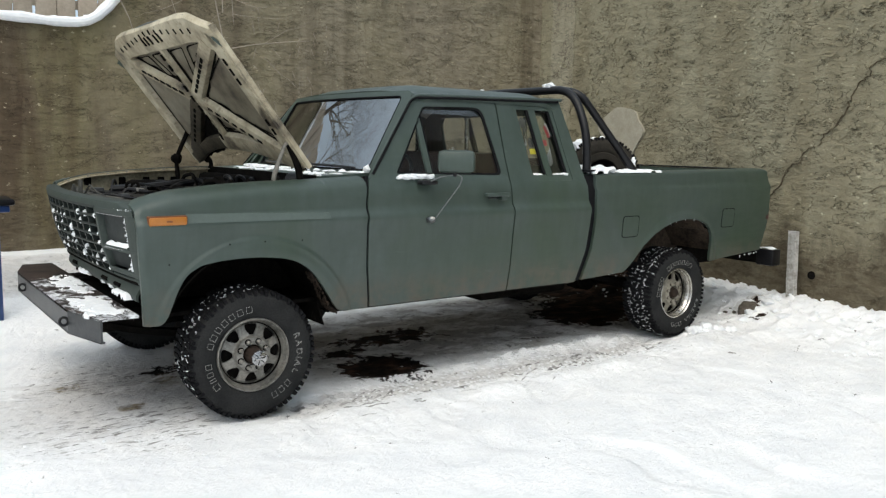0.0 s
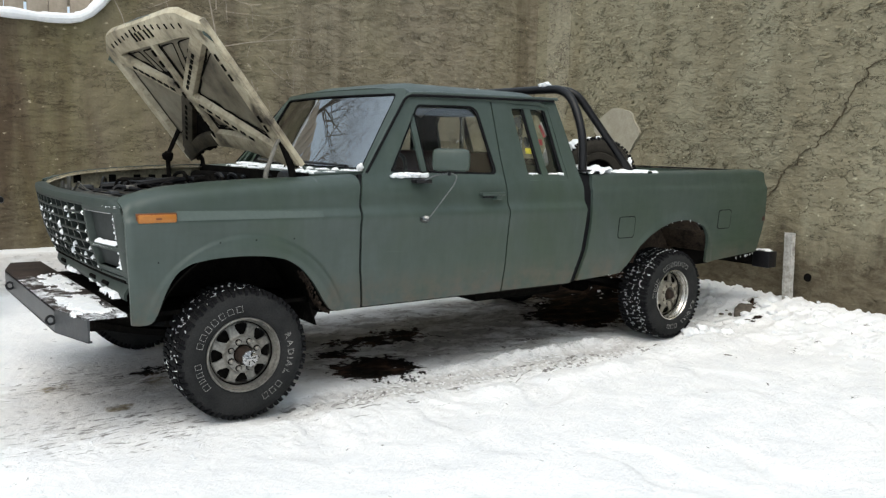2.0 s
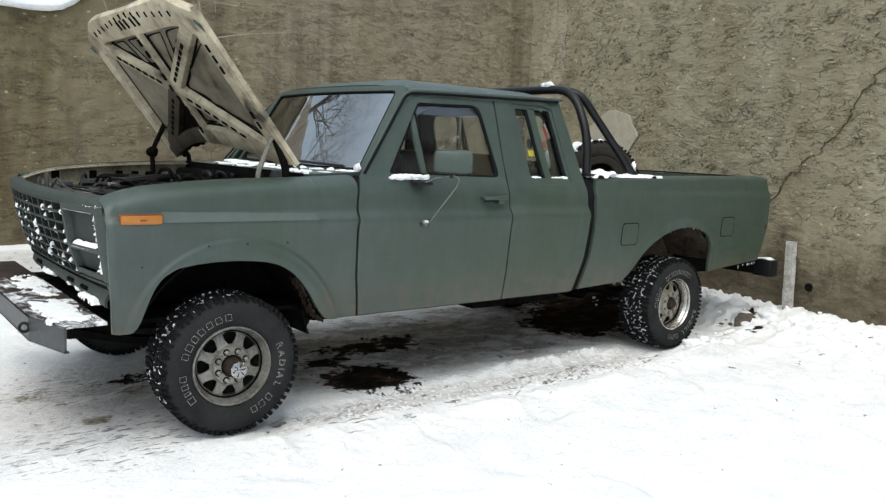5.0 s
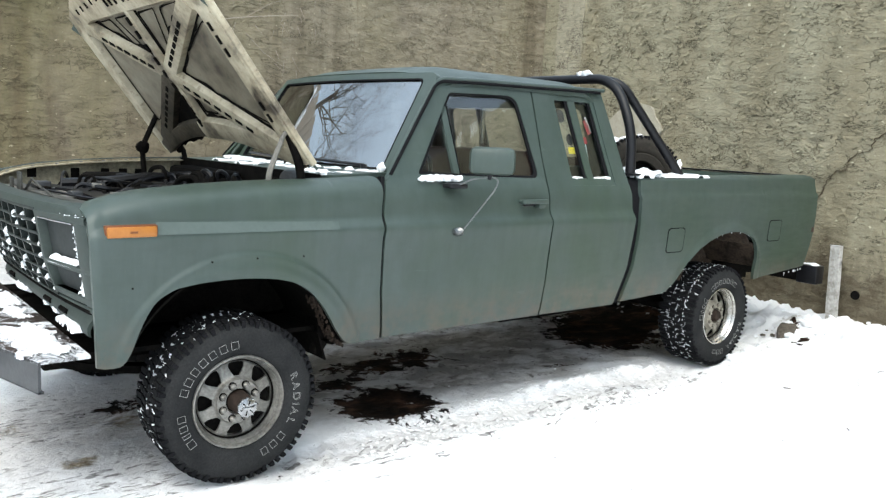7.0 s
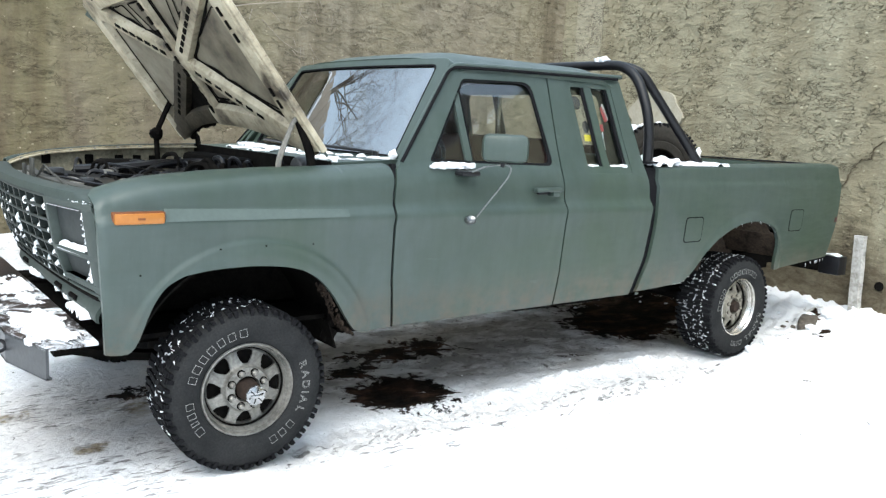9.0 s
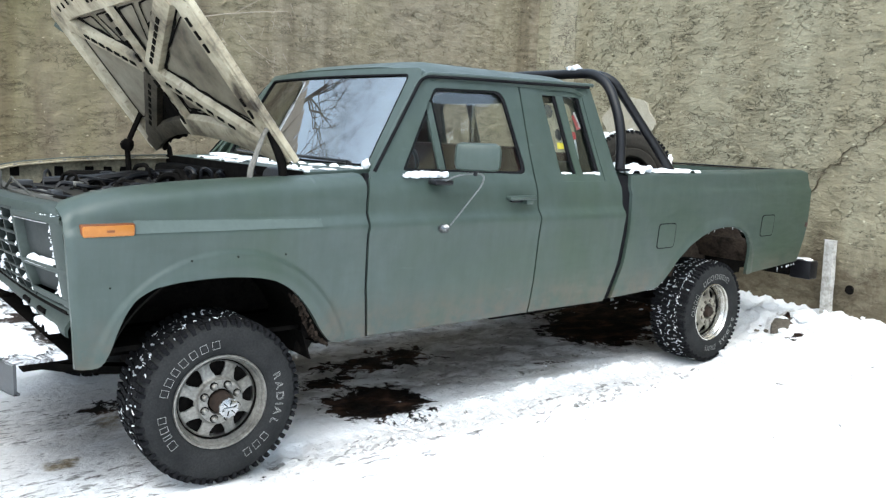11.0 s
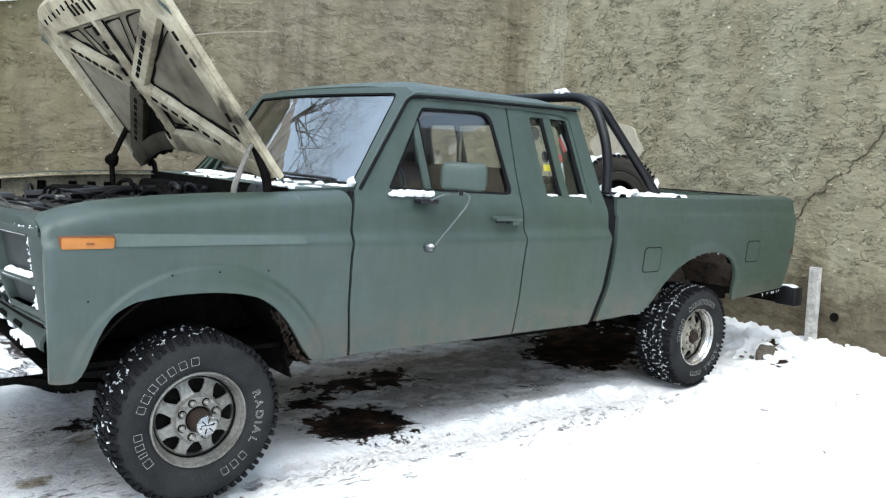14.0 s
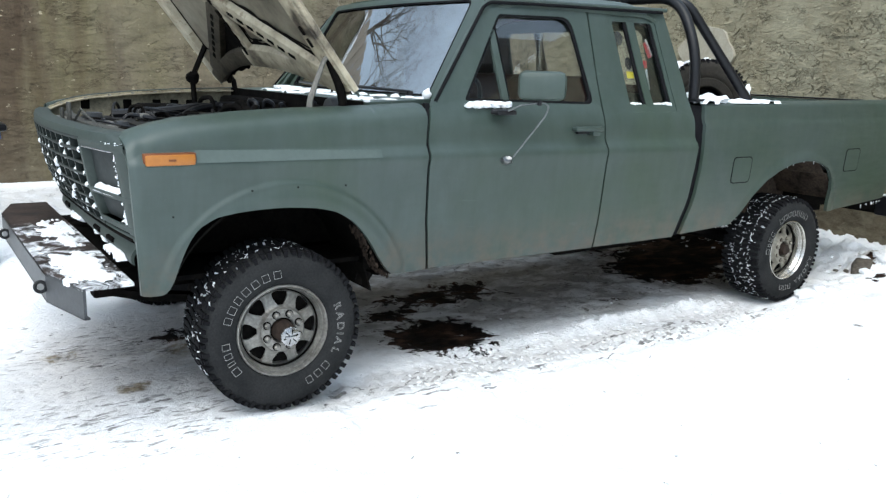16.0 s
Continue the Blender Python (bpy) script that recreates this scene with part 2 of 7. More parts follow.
def snow_ground():
    """Trodden snow; a painted attribute says where dirty ice, oil, bare ground and shade lie, noise breaks its edges.
    """
    m, nt, p = nodes_of("trodden_snow")
    v = coords(nt)
    grain, clump, mid = tex_noise(nt, v, 95, 4), tex_noise(nt, v, 17, 8, 0.66, 0.5), tex_noise(nt, v, 4.2, 6, 0.6)

    def layer(attr, edge, amp, lo, hi, col, under):
        at = nt.nodes.new("ShaderNodeAttribute")
        at.attribute_name = attr
        add = nt.nodes.new("ShaderNodeMath")
        add.operation = "MULTIPLY_ADD"
        nt.links.new(edge, add.inputs[0])
        add.inputs[1].default_value = amp
        nt.links.new(at.outputs["Fac"], add.inputs[2])
        mr = nt.nodes.new("ShaderNodeMapRange")
        mr.inputs["From Min"].default_value, mr.inputs["From Max"].default_value = lo, hi
        nt.links.new(add.outputs[0], mr.inputs["Value"])
        return mixed(nt, mr.outputs[0], under, col), mr.outputs[0]

    rag = tex_noise(nt, v, 8.5, 9, 0.70, 0.4)
    streak = tex_noise(nt, coords(nt, (0.30, 1, 1)), 34, 8, 0.68, 0.5)
    soft = tex_noise(nt, coords(nt, (0.6, 1, 1)), 6.5, 7, 0.62, 0.4)
    c = ramp(nt, mid, [(0.3, (0.86, 0.868, 0.885)), (0.6, (0.945, 0.945, 0.95))])
    # packed dirty ice, also the shade under the pickup: soft grey-tan clouds with a few gritty flecks
    slush_shade = ramp(nt, soft, [(0.34, (0.20, 0.18, 0.16)), (0.47, (0.43, 0.405, 0.38)), (0.60, (0.70, 0.685, 0.67))])
    slush_shade = mixed(nt, ramp(nt, clump, [(0.36, (0.8, 0.8, 0.8)), (0.44, (0, 0, 0))]), slush_shade, (0.11, 0.095, 0.08))
    c, _ = layer("slush_shade", soft, 0.9, 0.62, 0.98, slush_shade, c)
    # yellow-brown grass and earth that shows through thin snow
    earth = ramp(nt, clump, [(0.36, (0.11, 0.075, 0.04)), (0.6, (0.30, 0.25, 0.17))])
    c, _ = layer("earth", rag, 1.5, 1.10, 1.32, earth, c)
    specks = ramp(nt, clump, [(0.34, (0.07, 0.064, 0.058)), (0.55, (0.42, 0.41, 0.405))])
    c, _ = layer("specks", streak, -1.6, -0.43, -0.34, specks, c)
    bare = ramp(nt, soft, [(0.36, (0.006, 0.005, 0.0045)), (0.50, (0.024, 0.015, 0.011)), (0.64, (0.085, 0.050, 0.034))])
    bare = mixed(nt, 0.5, bare, ramp(nt, clump, [(0.35, (0.35, 0.35, 0.35)), (0.65, (1.5, 1.4, 1.3))]), "MULTIPLY")
    c, dark_mask = layer("bare", rag, 1.9, 1.24, 1.33, bare, c)
    nt.links.new(c, p.inputs["Base Color"])
    r = mixed(nt, dark_mask, (0.65, 0.65, 0.65), (0.9, 0.9, 0.9))
    nt.links.new(r, p.inputs["Roughness"])
    nt.links.new(mixed(nt, dark_mask, (0.3, 0.3, 0.3), (0.06, 0.06, 0.06)), p.inputs["Specular IOR Level"])
    b = bumped(nt, p, grain, 0.16, 0.006)
    b = bumped(nt, p, clump, 0.5, 0.04, b)
    bumped(nt, p, streak, 0.45, 0.02, b)
    return m


def glass(name, tint, rough=0.02, ior=1.5):
    m, nt, p = nodes_of(name)
    p.inputs["Base Color"].default_value = (*tint, 1)
    p.inputs["Transmission Weight"].default_value = 1.0
    p.inputs["Roughness"].default_value, p.inputs["IOR"].default_value = rough, ior
    smudge = tex_noise(nt, coords(nt), 5, 5)
    nt.links.new(ramp(nt, smudge, [(0.45, (0.0,) * 3), (0.8, (0.04,) * 3)]), p.inputs["Roughness"])
    return m


def plain_snow():
    m, nt, p = nodes_of("fresh_snow")
    v = coords(nt)
    g, k = tex_noise(nt, v, 120, 3), tex_noise(nt, v, 25, 5)
    nt.links.new(ramp(nt, k, [(0.3, (0.80, 0.82, 0.85)), (0.7, (0.92, 0.925, 0.93))]), p.inputs["Base Color"])
    p.inputs["Roughness"].default_value = 0.7
    b = bumped(nt, p, g, 0.25, 0.004)
    bumped(nt, p, k, 0.4, 0.012, b)
    return m


def cream_under(name, tone_scale):
    """Old cream paint under the hood, sooty and rust-specked; the second argument scales its tone, below 1 for shade.
    """
    m, nt, p = nodes_of(name)
    v = coords(nt)
    big, sm = tex_noise(nt, v, 4, 7, 0.65), tex_noise(nt, v, 30, 5)
    c = ramp(nt, big, [(0.34, (0.05, 0.039, 0.027)), (0.48, tuple(c * tone_scale for c in (0.36, 0.31, 0.215))), (0.66, tuple(c * tone_scale for c in (0.58, 0.525, 0.39)))])
    c = mixed(nt, ramp(nt, sm, [(0.58, (0, 0, 0)), (0.72, (0.7, 0.7, 0.7))]), c, (0.16, 0.11, 0.07))
    nt.links.new(c, p.inputs["Base Color"])
    p.inputs["Roughness"].default_value = 0.55
    bumped(nt, p, sm, 0.1, 0.003)
    return m


def dusted_plate():
    """Rust-stained black steel with a thin lacy dusting of snow over most of its length."""
    m, nt, p = nodes_of("dusted_black_plate")
    v = coords(nt)
    c = ramp(nt, tex_noise(nt, v, 6, 6), [(0.35, (0.014, 0.011, 0.010)), (0.65, (0.050, 0.034, 0.027))])
    lace = tex_noise(nt, coords(nt, (1, 0.7, 1)), 11, 9, 0.7, 0.6)
    sep = nt.nodes.new("ShaderNodeSeparateXYZ")
    nt.links.new(v, sep.inputs[0])
    along = nt.nodes.new("ShaderNodeMapRange")
    for k, val in (("From Min", 1.62), ("From Max", 1.15), ("To Min", -0.22), ("To Max", 0.04)):
        along.inputs[k].default_value = val
    nt.links.new(sep.outputs["Y"], along.inputs["Value"])
    add = nt.nodes.new("ShaderNodeMath")
    nt.links.new(lace, add.inputs[0])
    nt.links.new(along.outputs[0], add.inputs[1])
    mask = ramp(nt, add.outputs[0], [(0.50, (0, 0, 0)), (0.62, (1, 1, 1))])
    nt.links.new(mixed(nt, mask, c, (0.82, 0.835, 0.86)), p.inputs["Base Color"])
    p.inputs["Roughness"].default_value = 0.65
    p.inputs["Specular IOR Level"].default_value = 0.25
    bumped(nt, p, lace, 0.35, 0.02)
    return m


PAINT = body_paint()
DUSTED = dusted_plate()
FACE = simple("dull_dark_green_plastic", (0.026, 0.036, 0.031), (0.042, 0.055, 0.048), 0.55, scale=9, bump=0.1, gloss=0.4)
SNOW, GROUND = plain_snow(), snow_ground()
WALL_R = stucco("grey_beige_stucco", [(0.265, 0.240, 0.165), (0.330, 0.303, 0.212), (0.385, 0.360, 0.262)], (0.225, 0.188, 0.118, 0.5), (0.060, 0.048, 0.033), 0.75, low_brown=0.85)
WALL_L = stucco("olive_brown_stucco", [(0.160, 0.132, 0.089), (0.232, 0.196, 0.133), (0.325, 0.280, 0.195)], (0.100, 0.070, 0.046, 0.95), (0.050, 0.037, 0.023), 0.5, 0.42, 0.5, 0.52)
MORTAR = simple("pale_mortar", (0.31, 0.285, 0.22), (0.43, 0.40, 0.325), 0.9, scale=9, bump=0.3, fine=45, gloss=0.15)
CRACK = simple("dirty_crack", (0.08, 0.064, 0.043), (0.16, 0.132, 0.092), 0.95, scale=20, gloss=0.1)
WIRE = simple("dull_bright_wire", (0.12, 0.125, 0.125), (0.24, 0.245, 0.245), 0.28, 0.9, scale=20)
PATCH = stucco("pale_smoothed_stucco", [(0.31, 0.282, 0.205), (0.375, 0.345, 0.255), (0.425, 0.395, 0.30)], (0.20, 0.165, 0.105, 0.6), (0.16, 0.14, 0.11))
RUBBER = simple("black_rubber", (0.006, 0.006, 0.007), (0.015, 0.015, 0.016), 0.85, scale=12, bump=0.15, fine=90, gloss=0.06)
SIDEWALL = simple("grey_sidewall_rubber", (0.013, 0.0135, 0.014), (0.034, 0.034, 0.034), 0.85, scale=6, bump=0.12, fine=120, gloss=0.06)
STEEL = simple("weathered_silver_steel", (0.10, 0.094, 0.082), (0.33, 0.318, 0.29), 0.42, 0.45, scale=9, bump=0.12, fine=70)
DULL_STEEL = simple("dusty_beige_steel", (0.15, 0.135, 0.105), (0.34, 0.315, 0.26), 0.5, 0.2, scale=9, bump=0.12, fine=70)
BRIGHT_STEEL = simple("brushed_bright_steel", (0.30, 0.285, 0.255), (0.66, 0.645, 0.61), 0.24, 0.85, scale=9, bump=0.1, fine=70)
CHROME = simple("dull_chrome", (0.30, 0.30, 0.30), (0.50, 0.50, 0.50), 0.25, 1.0, scale=20)
RUST = simple("rusty_steel", (0.014, 0.010, 0.008), (0.040, 0.026, 0.019), 0.8, 0.0, scale=14, bump=0.3, gloss=0.2)
HINGE = simple("dirty_galvanised_steel", (0.09, 0.083, 0.07), (0.24, 0.225, 0.195), 0.6, 0.2, scale=12, bump=0.2)
WHEELHOUSE = simple("rust_brown_underbody", (0.010, 0.008, 0.007), (0.085, 0.062, 0.045), 0.85, scale=11, bump=0.4, gloss=0.15)
BLACK = simple("satin_black_paint", (0.005, 0.005, 0.006), (0.012, 0.012, 0.014), 0.36, scale=10, bump=0.05, gloss=0.28)
# oily metal, coloured near black to deepen shade in arches, bay and underbody
GRIME_SHADE = simple("oily_metal_in_shade", (0.003, 0.003, 0.003), (0.012, 0.0105, 0.009), 0.88, scale=16, bump=0.2, gloss=0.03)
GREYMETAL = simple("bare_grey_steel", (0.038, 0.040, 0.043), (0.072, 0.074, 0.078), 0.45, 0.3, scale=7, bump=0.1)
PLATE = simple("rust_stained_black_plate", (0.014, 0.011, 0.010), (0.050, 0.034, 0.027), 0.6, 0.1, scale=6, bump=0.25, gloss=0.3)
# second cream is a darker copy: shade of the sunken panels in its colour
CREAM, SHADED_CREAM = cream_under("sooty_cream_paint", 1.0), cream_under("shaded_cream_paint", 0.43)
# far lower ribs: soot and shade in one dark colour
SOOT_SHADE = simple("sooty_shaded_cream", (0.012, 0.010, 0.008), (0.10, 0.085, 0.06), 0.7, scale=9, bump=0.1, gloss=0.2)
STRIPE = simple("faded_paler_green", (0.070, 0.090, 0.082), (0.088, 0.112, 0.103), 0.6, scale=10, gloss=0.3)
SUPPORT = simple("grimy_grey_green_metal", (0.028, 0.028, 0.025), (0.105, 0.103, 0.092), 0.6, scale=11, bump=0.2, gloss=0.2)
BLANK = simple("dull_grey_plastic", (0.024, 0.028, 0.027), (0.045, 0.050, 0.048), 0.65, scale=10, gloss=0.25)
GRILLE = simple("dark_grille_green", (0.011, 0.015, 0.013), (0.026, 0.034, 0.031), 0.5, scale=14, gloss=0.3)
BAY = simple("grimy_cream_paint", (0.11, 0.092, 0.062), (0.46, 0.41, 0.29), 0.7, scale=7, bump=0.15, gloss=0.2)
AMBERRIM = simple("browned_amber_rim", (0.12, 0.035, 0.008), (0.2, 0.06, 0.012), 0.5, scale=20)
AMBER = simple("amber_plastic", (0.35, 0.125, 0.020), (0.43, 0.165, 0.030), 0.35, scale=20)
DUSTY = simple("dusty_old_rubber", (0.020, 0.018, 0.015), (0.045, 0.040, 0.033), 0.8, scale=9, bump=0.15, gloss=0.12)
RED = simple("dirty_dark_red_plastic", (0.035, 0.008, 0.008), (0.075, 0.014, 0.012), 0.45, scale=20)
SEAT = simple("dark_maroon_vinyl", (0.035, 0.014, 0.012), (0.07, 0.03, 0.026), 0.6, scale=12, bump=0.15, gloss=0.25)
LINING = simple("pale_headlining", (0.42, 0.40, 0.36), (0.52, 0.50, 0.46), 0.9, scale=10)
GLASS = glass("window_glass", (0.92, 0.96, 0.96), ior=1.6)
SCREEN = glass("windscreen_glass", (0.16, 0.20, 0.23), ior=3.9)
WHITE = simple("white_rubber", (0.26, 0.26, 0.25), (0.46, 0.46, 0.44), 0.7, scale=30)
CONCRETE = simple("pale_weathered_post", (0.22, 0.205, 0.175), (0.60, 0.59, 0.56), 0.9, scale=11, bump=0.3, fine=50)
WOOD = simple("grey_tan_boards", (0.24, 0.20, 0.155), (0.36, 0.31, 0.25), 0.85, scale=6, bump=0.3, fine=40)
BARK = simple("grey_brown_bark", (0.075, 0.06, 0.048), (0.15, 0.125, 0.10), 0.9, scale=9, bump=0.4, gloss=0.2)
BLUE = simple("blue_painted_metal", (0.012, 0.035, 0.12), (0.02, 0.055, 0.18), 0.4, scale=12)
MUD = simple("dry_brown_mud", (0.008, 0.006, 0.005), (0.048, 0.035, 0.026), 0.95, scale=26, bump=0.4, gloss=0.1)
BRICK = simple("weathered_brown_block", (0.03, 0.025, 0.02), (0.17, 0.145, 0.115), 0.9, scale=18, bump=0.4)
YELLOW = simple("yellow_sticker", (0.62, 0.50, 0.03), (0.70, 0.58, 0.05), 0.5)
DECALRED = simple("red_sticker", (0.24, 0.018, 0.025), (0.32, 0.03, 0.035), 0.5)
LENS = glass("clear_lamp_lens", (0.9, 0.9, 0.9), 0.1)
FACADE = simple("grey_render", (0.20, 0.195, 0.19), (0.26, 0.255, 0.25), 0.9, scale=2)
ROOFING = simple("dark_roofing", (0.05, 0.035, 0.03), (0.09, 0.07, 0.06), 0.9, scale=5)


# ---------- mesh helpers ----------
def finish(name, bm, m, smooth=35):
    bmesh.ops.recalc_face_normals(bm, faces=bm.faces)
    me = bpy.data.meshes.new(name)
    bm.to_mesh(me)
    bm.free()
    for x in m if isinstance(m, (list, tuple)) else [m]:
        me.materials.append(x)
    if smooth:
        me.shade_smooth()
        me.set_sharp_from_angle(angle=radians(smooth))
    return me


def thing(name, bm, m, label, category, kind="", group="", smooth=35):
    return tagged(new(name, finish(name, bm, m, smooth)), label, category, group, kind)


def part(name, bm, m, parent, label="", smooth=35):
    ob = new(name, finish(name, bm, m, smooth))
    ob.parent = parent
    return tagged(ob, label)


def root(name, label, category, at=(0, 0, 0), group=""):
    ob = new(name)
    ob.location = at
    ob.empty_display_size = 0.1
    return tagged(ob, label, category, group)


def box(lo, hi, bevel=0.0, bm=None, m=None):
    bm = bm or bmesh.new()
    got = bmesh.ops.create_cube(bm, size=1)["verts"]
    for v in got:
        v.co = Vector([(a + b) / 2 + c * (b - a) for a, b, c in zip(lo, hi, v.co)])
    if bevel:
        edges = list({e for v in got for e in v.link_edges})
        got = bmesh.ops.bevel(bm, geom=edges, offset=bevel, segments=2, affect="EDGES", profile=0.5)["verts"]
    if m is not None:
        bmesh.ops.transform(bm, matrix=m, verts=got)
    return bm


def tube(pts, r, n=8, bm=None):
    """A round bar along pts; r is one radius or one for each point."""
    bm = bm or bmesh.new()
    pts = [Vector(p) for p in pts]
    rs = r if isinstance(r, (list, tuple)) else [r] * len(pts)
    rings, side = [], None
    for i, p in enumerate(pts):
        way = (pts[min(i + 1, len(pts) - 1)] - pts[max(i - 1, 0)]).normalized()
        if side is None:
            side = way.orthogonal().normalized()
        side = (side - way * side.dot(way)).normalized()
        up = way.cross(side)
        rings.append([bm.verts.new(p + rs[i] * (math.cos(a) * side + math.sin(a) * up)) for a in (2 * math.pi * k / n for k in range(n))])
    for a, b in zip(rings, rings[1:]):
        for k in range(n):
            bm.faces.new((a[k], a[(k + 1) % n], b[(k + 1) % n], b[k]))
    bm.faces.new(rings[0])
    bm.faces.new(rings[-1])
    return bm


def bend(pts, r, steps=6):
    """The polyline pts with its inner corners rounded by r."""
    pts = [Vector(p) for p in pts]
    out = [pts[0]]
    for a, b, c in zip(pts, pts[1:], pts[2:]):
        u, w = (a - b).normalized(), (c - b).normalized()
        d = min(r, (a - b).length * 0.49, (c - b).length * 0.49)
        p, q = b + u * d, b + w * d
        out += [(1 - t) ** 2 * p + 2 * t * (1 - t) * b + t * t * q for t in (k / steps for k in range(steps + 1))]
    return out + [pts[-1]]


def shell(grid, off, bm=None, loop=False):
    """A sheet through the points grid[i][j] with the thickness off (a vector, or a function of the point)."""
    bm = bm or bmesh.new()
    ni, nj = len(grid), len(grid[0])
    push = off if callable(off) else (lambda p: Vector(off))
    a = [[bm.verts.new(p) for p in row] for row in grid]
    b = [[bm.verts.new(Vector(p) + push(Vector(p))) for p in row] for row in grid]
    jj = nj if loop else nj - 1
    for i in range(ni - 1):
        for j in range(jj):
            k = (j + 1) % nj
            bm.faces.new((a[i][j], a[i + 1][j], a[i + 1][k], a[i][k]))
            bm.faces.new((b[i][j], b[i][k], b[i + 1][k], b[i + 1][j]))
    for i in (0, ni - 1):
        for j in range(jj):
            k = (j + 1) % nj
            bm.faces.new((a[i][j], a[i][k], b[i][k], b[i][j]))
    if not loop:
        for j in (0, nj - 1):
            for i in range(ni - 1):
                bm.faces.new((a[i][j], a[i + 1][j], b[i + 1][j], b[i][j]))
    return bm


def rounded(corners, r, n=5):
    """A closed polygon in the plane with its corners rounded: n + 1 points a corner."""
    pts = [Vector(c) for c in corners]
    out = []
    for i, b in enumerate(pts):
        a, c = pts[i - 1], pts[(i + 1) % len(pts)]
        d = r[i] if isinstance(r, (list, tuple)) else r
        p, q = b + (a - b).normalized() * d, b + (c - b).normalized() * d
        out += [(1 - t) ** 2 * p + 2 * t * (1 - t) * b + t * t * q for t in (k / n for k in range(n + 1))]
    return out


def dense(loop, extra=3):
    """The same number of points added on every side of a closed polygon."""
    return [p.lerp(q, k / extra) for p, q in zip(loop, loop[1:] + loop[:1]) for k in range(extra)]


def frame_ring(outer, inner, put, off, bm=None):
    return shell([[put(p) for p in dense(outer)], [put((p + q) / 2) for p, q in zip(dense(outer), dense(inner))], [put(q) for q in dense(inner)]], off, bm, True)


def pane(loop, put, off, bm=None):
    """A filled sheet inside a closed polygon."""
    bm = bm or bmesh.new()
    loop = dense(loop, 2)
    mid = sum(loop, Vector((0, 0))) / len(loop)
    fronts, backs = [], []
    for k in (1.0, 0.66, 0.33):
        fronts.append([bm.verts.new(put(mid.lerp(p, k))) for p in loop])
        backs.append([bm.verts.new(put(mid.lerp(p, k)) + Vector(off)) for p in loop])
    n = len(loop)
    for rows in (fronts, backs):
        for a, b in zip(rows, rows[1:]):
            for i in range(n):
                bm.faces.new((a[i], a[(i + 1) % n], b[(i + 1) % n], b[i]))
        bm.faces.new(rows[-1])
    for i in range(n):
        bm.faces.new((fronts[0][i], fronts[0][(i + 1) % n], backs[0][(i + 1) % n], backs[0][i]))
    return bm


def lumps(places, bm=None, seed=0):
    """Rounded uneven heaps: (x, y, z, radius, flatness)."""
    bm = bm or bmesh.new()
    for k, (x, y, z, r, flat) in enumerate(places):
        got = bmesh.ops.create_icosphere(bm, subdivisions=2, radius=1.0)["verts"]
        for v in got:
            d = 1 + 0.45 * noise.noise(v.co * 1.7 + Vector((k * 3.1 + seed, seed, 0))) + 0.15 * noise.noise(v.co * 5 + Vector((k, 0, seed)))
            v.co = Vector((x + v.co.x * r * d, y + v.co.y * r * d, z + v.co.z * r * flat * d))
    return bm


def blanket(outline, put, thick, seed=0, step=0.02, bm=None, rag=0.0):
    """A thin uneven cover of snow over the patch of the plane inside outline: put(u, v) gives the surface below it."""
    bm = bm or bmesh.new()
    pts = [Vector(p) for p in outline]
    u0, u1 = min(p.x for p in pts), max(p.x for p in pts)
    v0, v1 = min(p.y for p in pts), max(p.y for p in pts)
    nu, nv = max(2, int((u1 - u0) / step)), max(2, int((v1 - v0) / step))

    def inside(u, v):
        hit, d = False, 9e9
        for a, b in zip(pts, pts[1:] + pts[:1]):
            if (a.y > v) != (b.y > v) and u < (b.x - a.x) * (v - a.y) / (b.y - a.y) + a.x:
                hit = not hit
            w = b - a
            t = max(0, min(1, (Vector((u, v)) - a).dot(w) / max(w.length_squared, 1e-9)))
            d = min(d, (Vector((u, v)) - a - w * t).length)
        return d if hit else -d

    rows = []
    for i in range(nu + 1):
        row = []
        for j in range(nv + 1):
            u, v = u0 + (u1 - u0) * i / nu, v0 + (v1 - v0) * j / nv
            d = inside(u, v) + step * 1.6 * noise.noise(Vector((u * 22, v * 22, seed)))
            if rag:
                d += rag * (noise.noise(Vector((u * 19, v * 11, seed + 2))) + 0.6 * noise.noise(Vector((u * 60, v * 34, seed + 3))))
            e = max(0.0, min(1.0, d / (step * 3)))
            h = thick * math.sqrt(e) * (0.75 + 0.5 * noise.noise(Vector((u * 14, v * 14, seed + 5)))) if d > 0 else -0.012
            base, up = put(u, v)
            row.append((bm.verts.new(base + up * h), d))
        rows.append(row)
    for i in range(nu):
        for j in range(nv):
            q = (rows[i][j], rows[i + 1][j], rows[i + 1][j + 1], rows[i][j + 1])
            if max(d for _, d in q) > 0:
                bm.faces.new([x for x, _ in q])
    bmesh.ops.delete(bm, geom=[v for v in bm.verts if not v.link_faces], context="VERTS")
    return bm


def lerp(a, b, t):
    return a + (b - a) * t


def ease(a, b, x):
    t = max(0.0, min(1.0, (x - a) / (b - a)))
    return t * t * (3 - 2 * t)


# ---------- the ground: one sheet of trodden snow ----------
def wall_x(y):
    return 5.32 + 0.125 * y


def blot(x, y, cx, cy, rx, ry):
    d = math.hypot((x - cx) / rx, (y - cy) / ry)
    return max(0.0, 1 - d * d * 0.75)


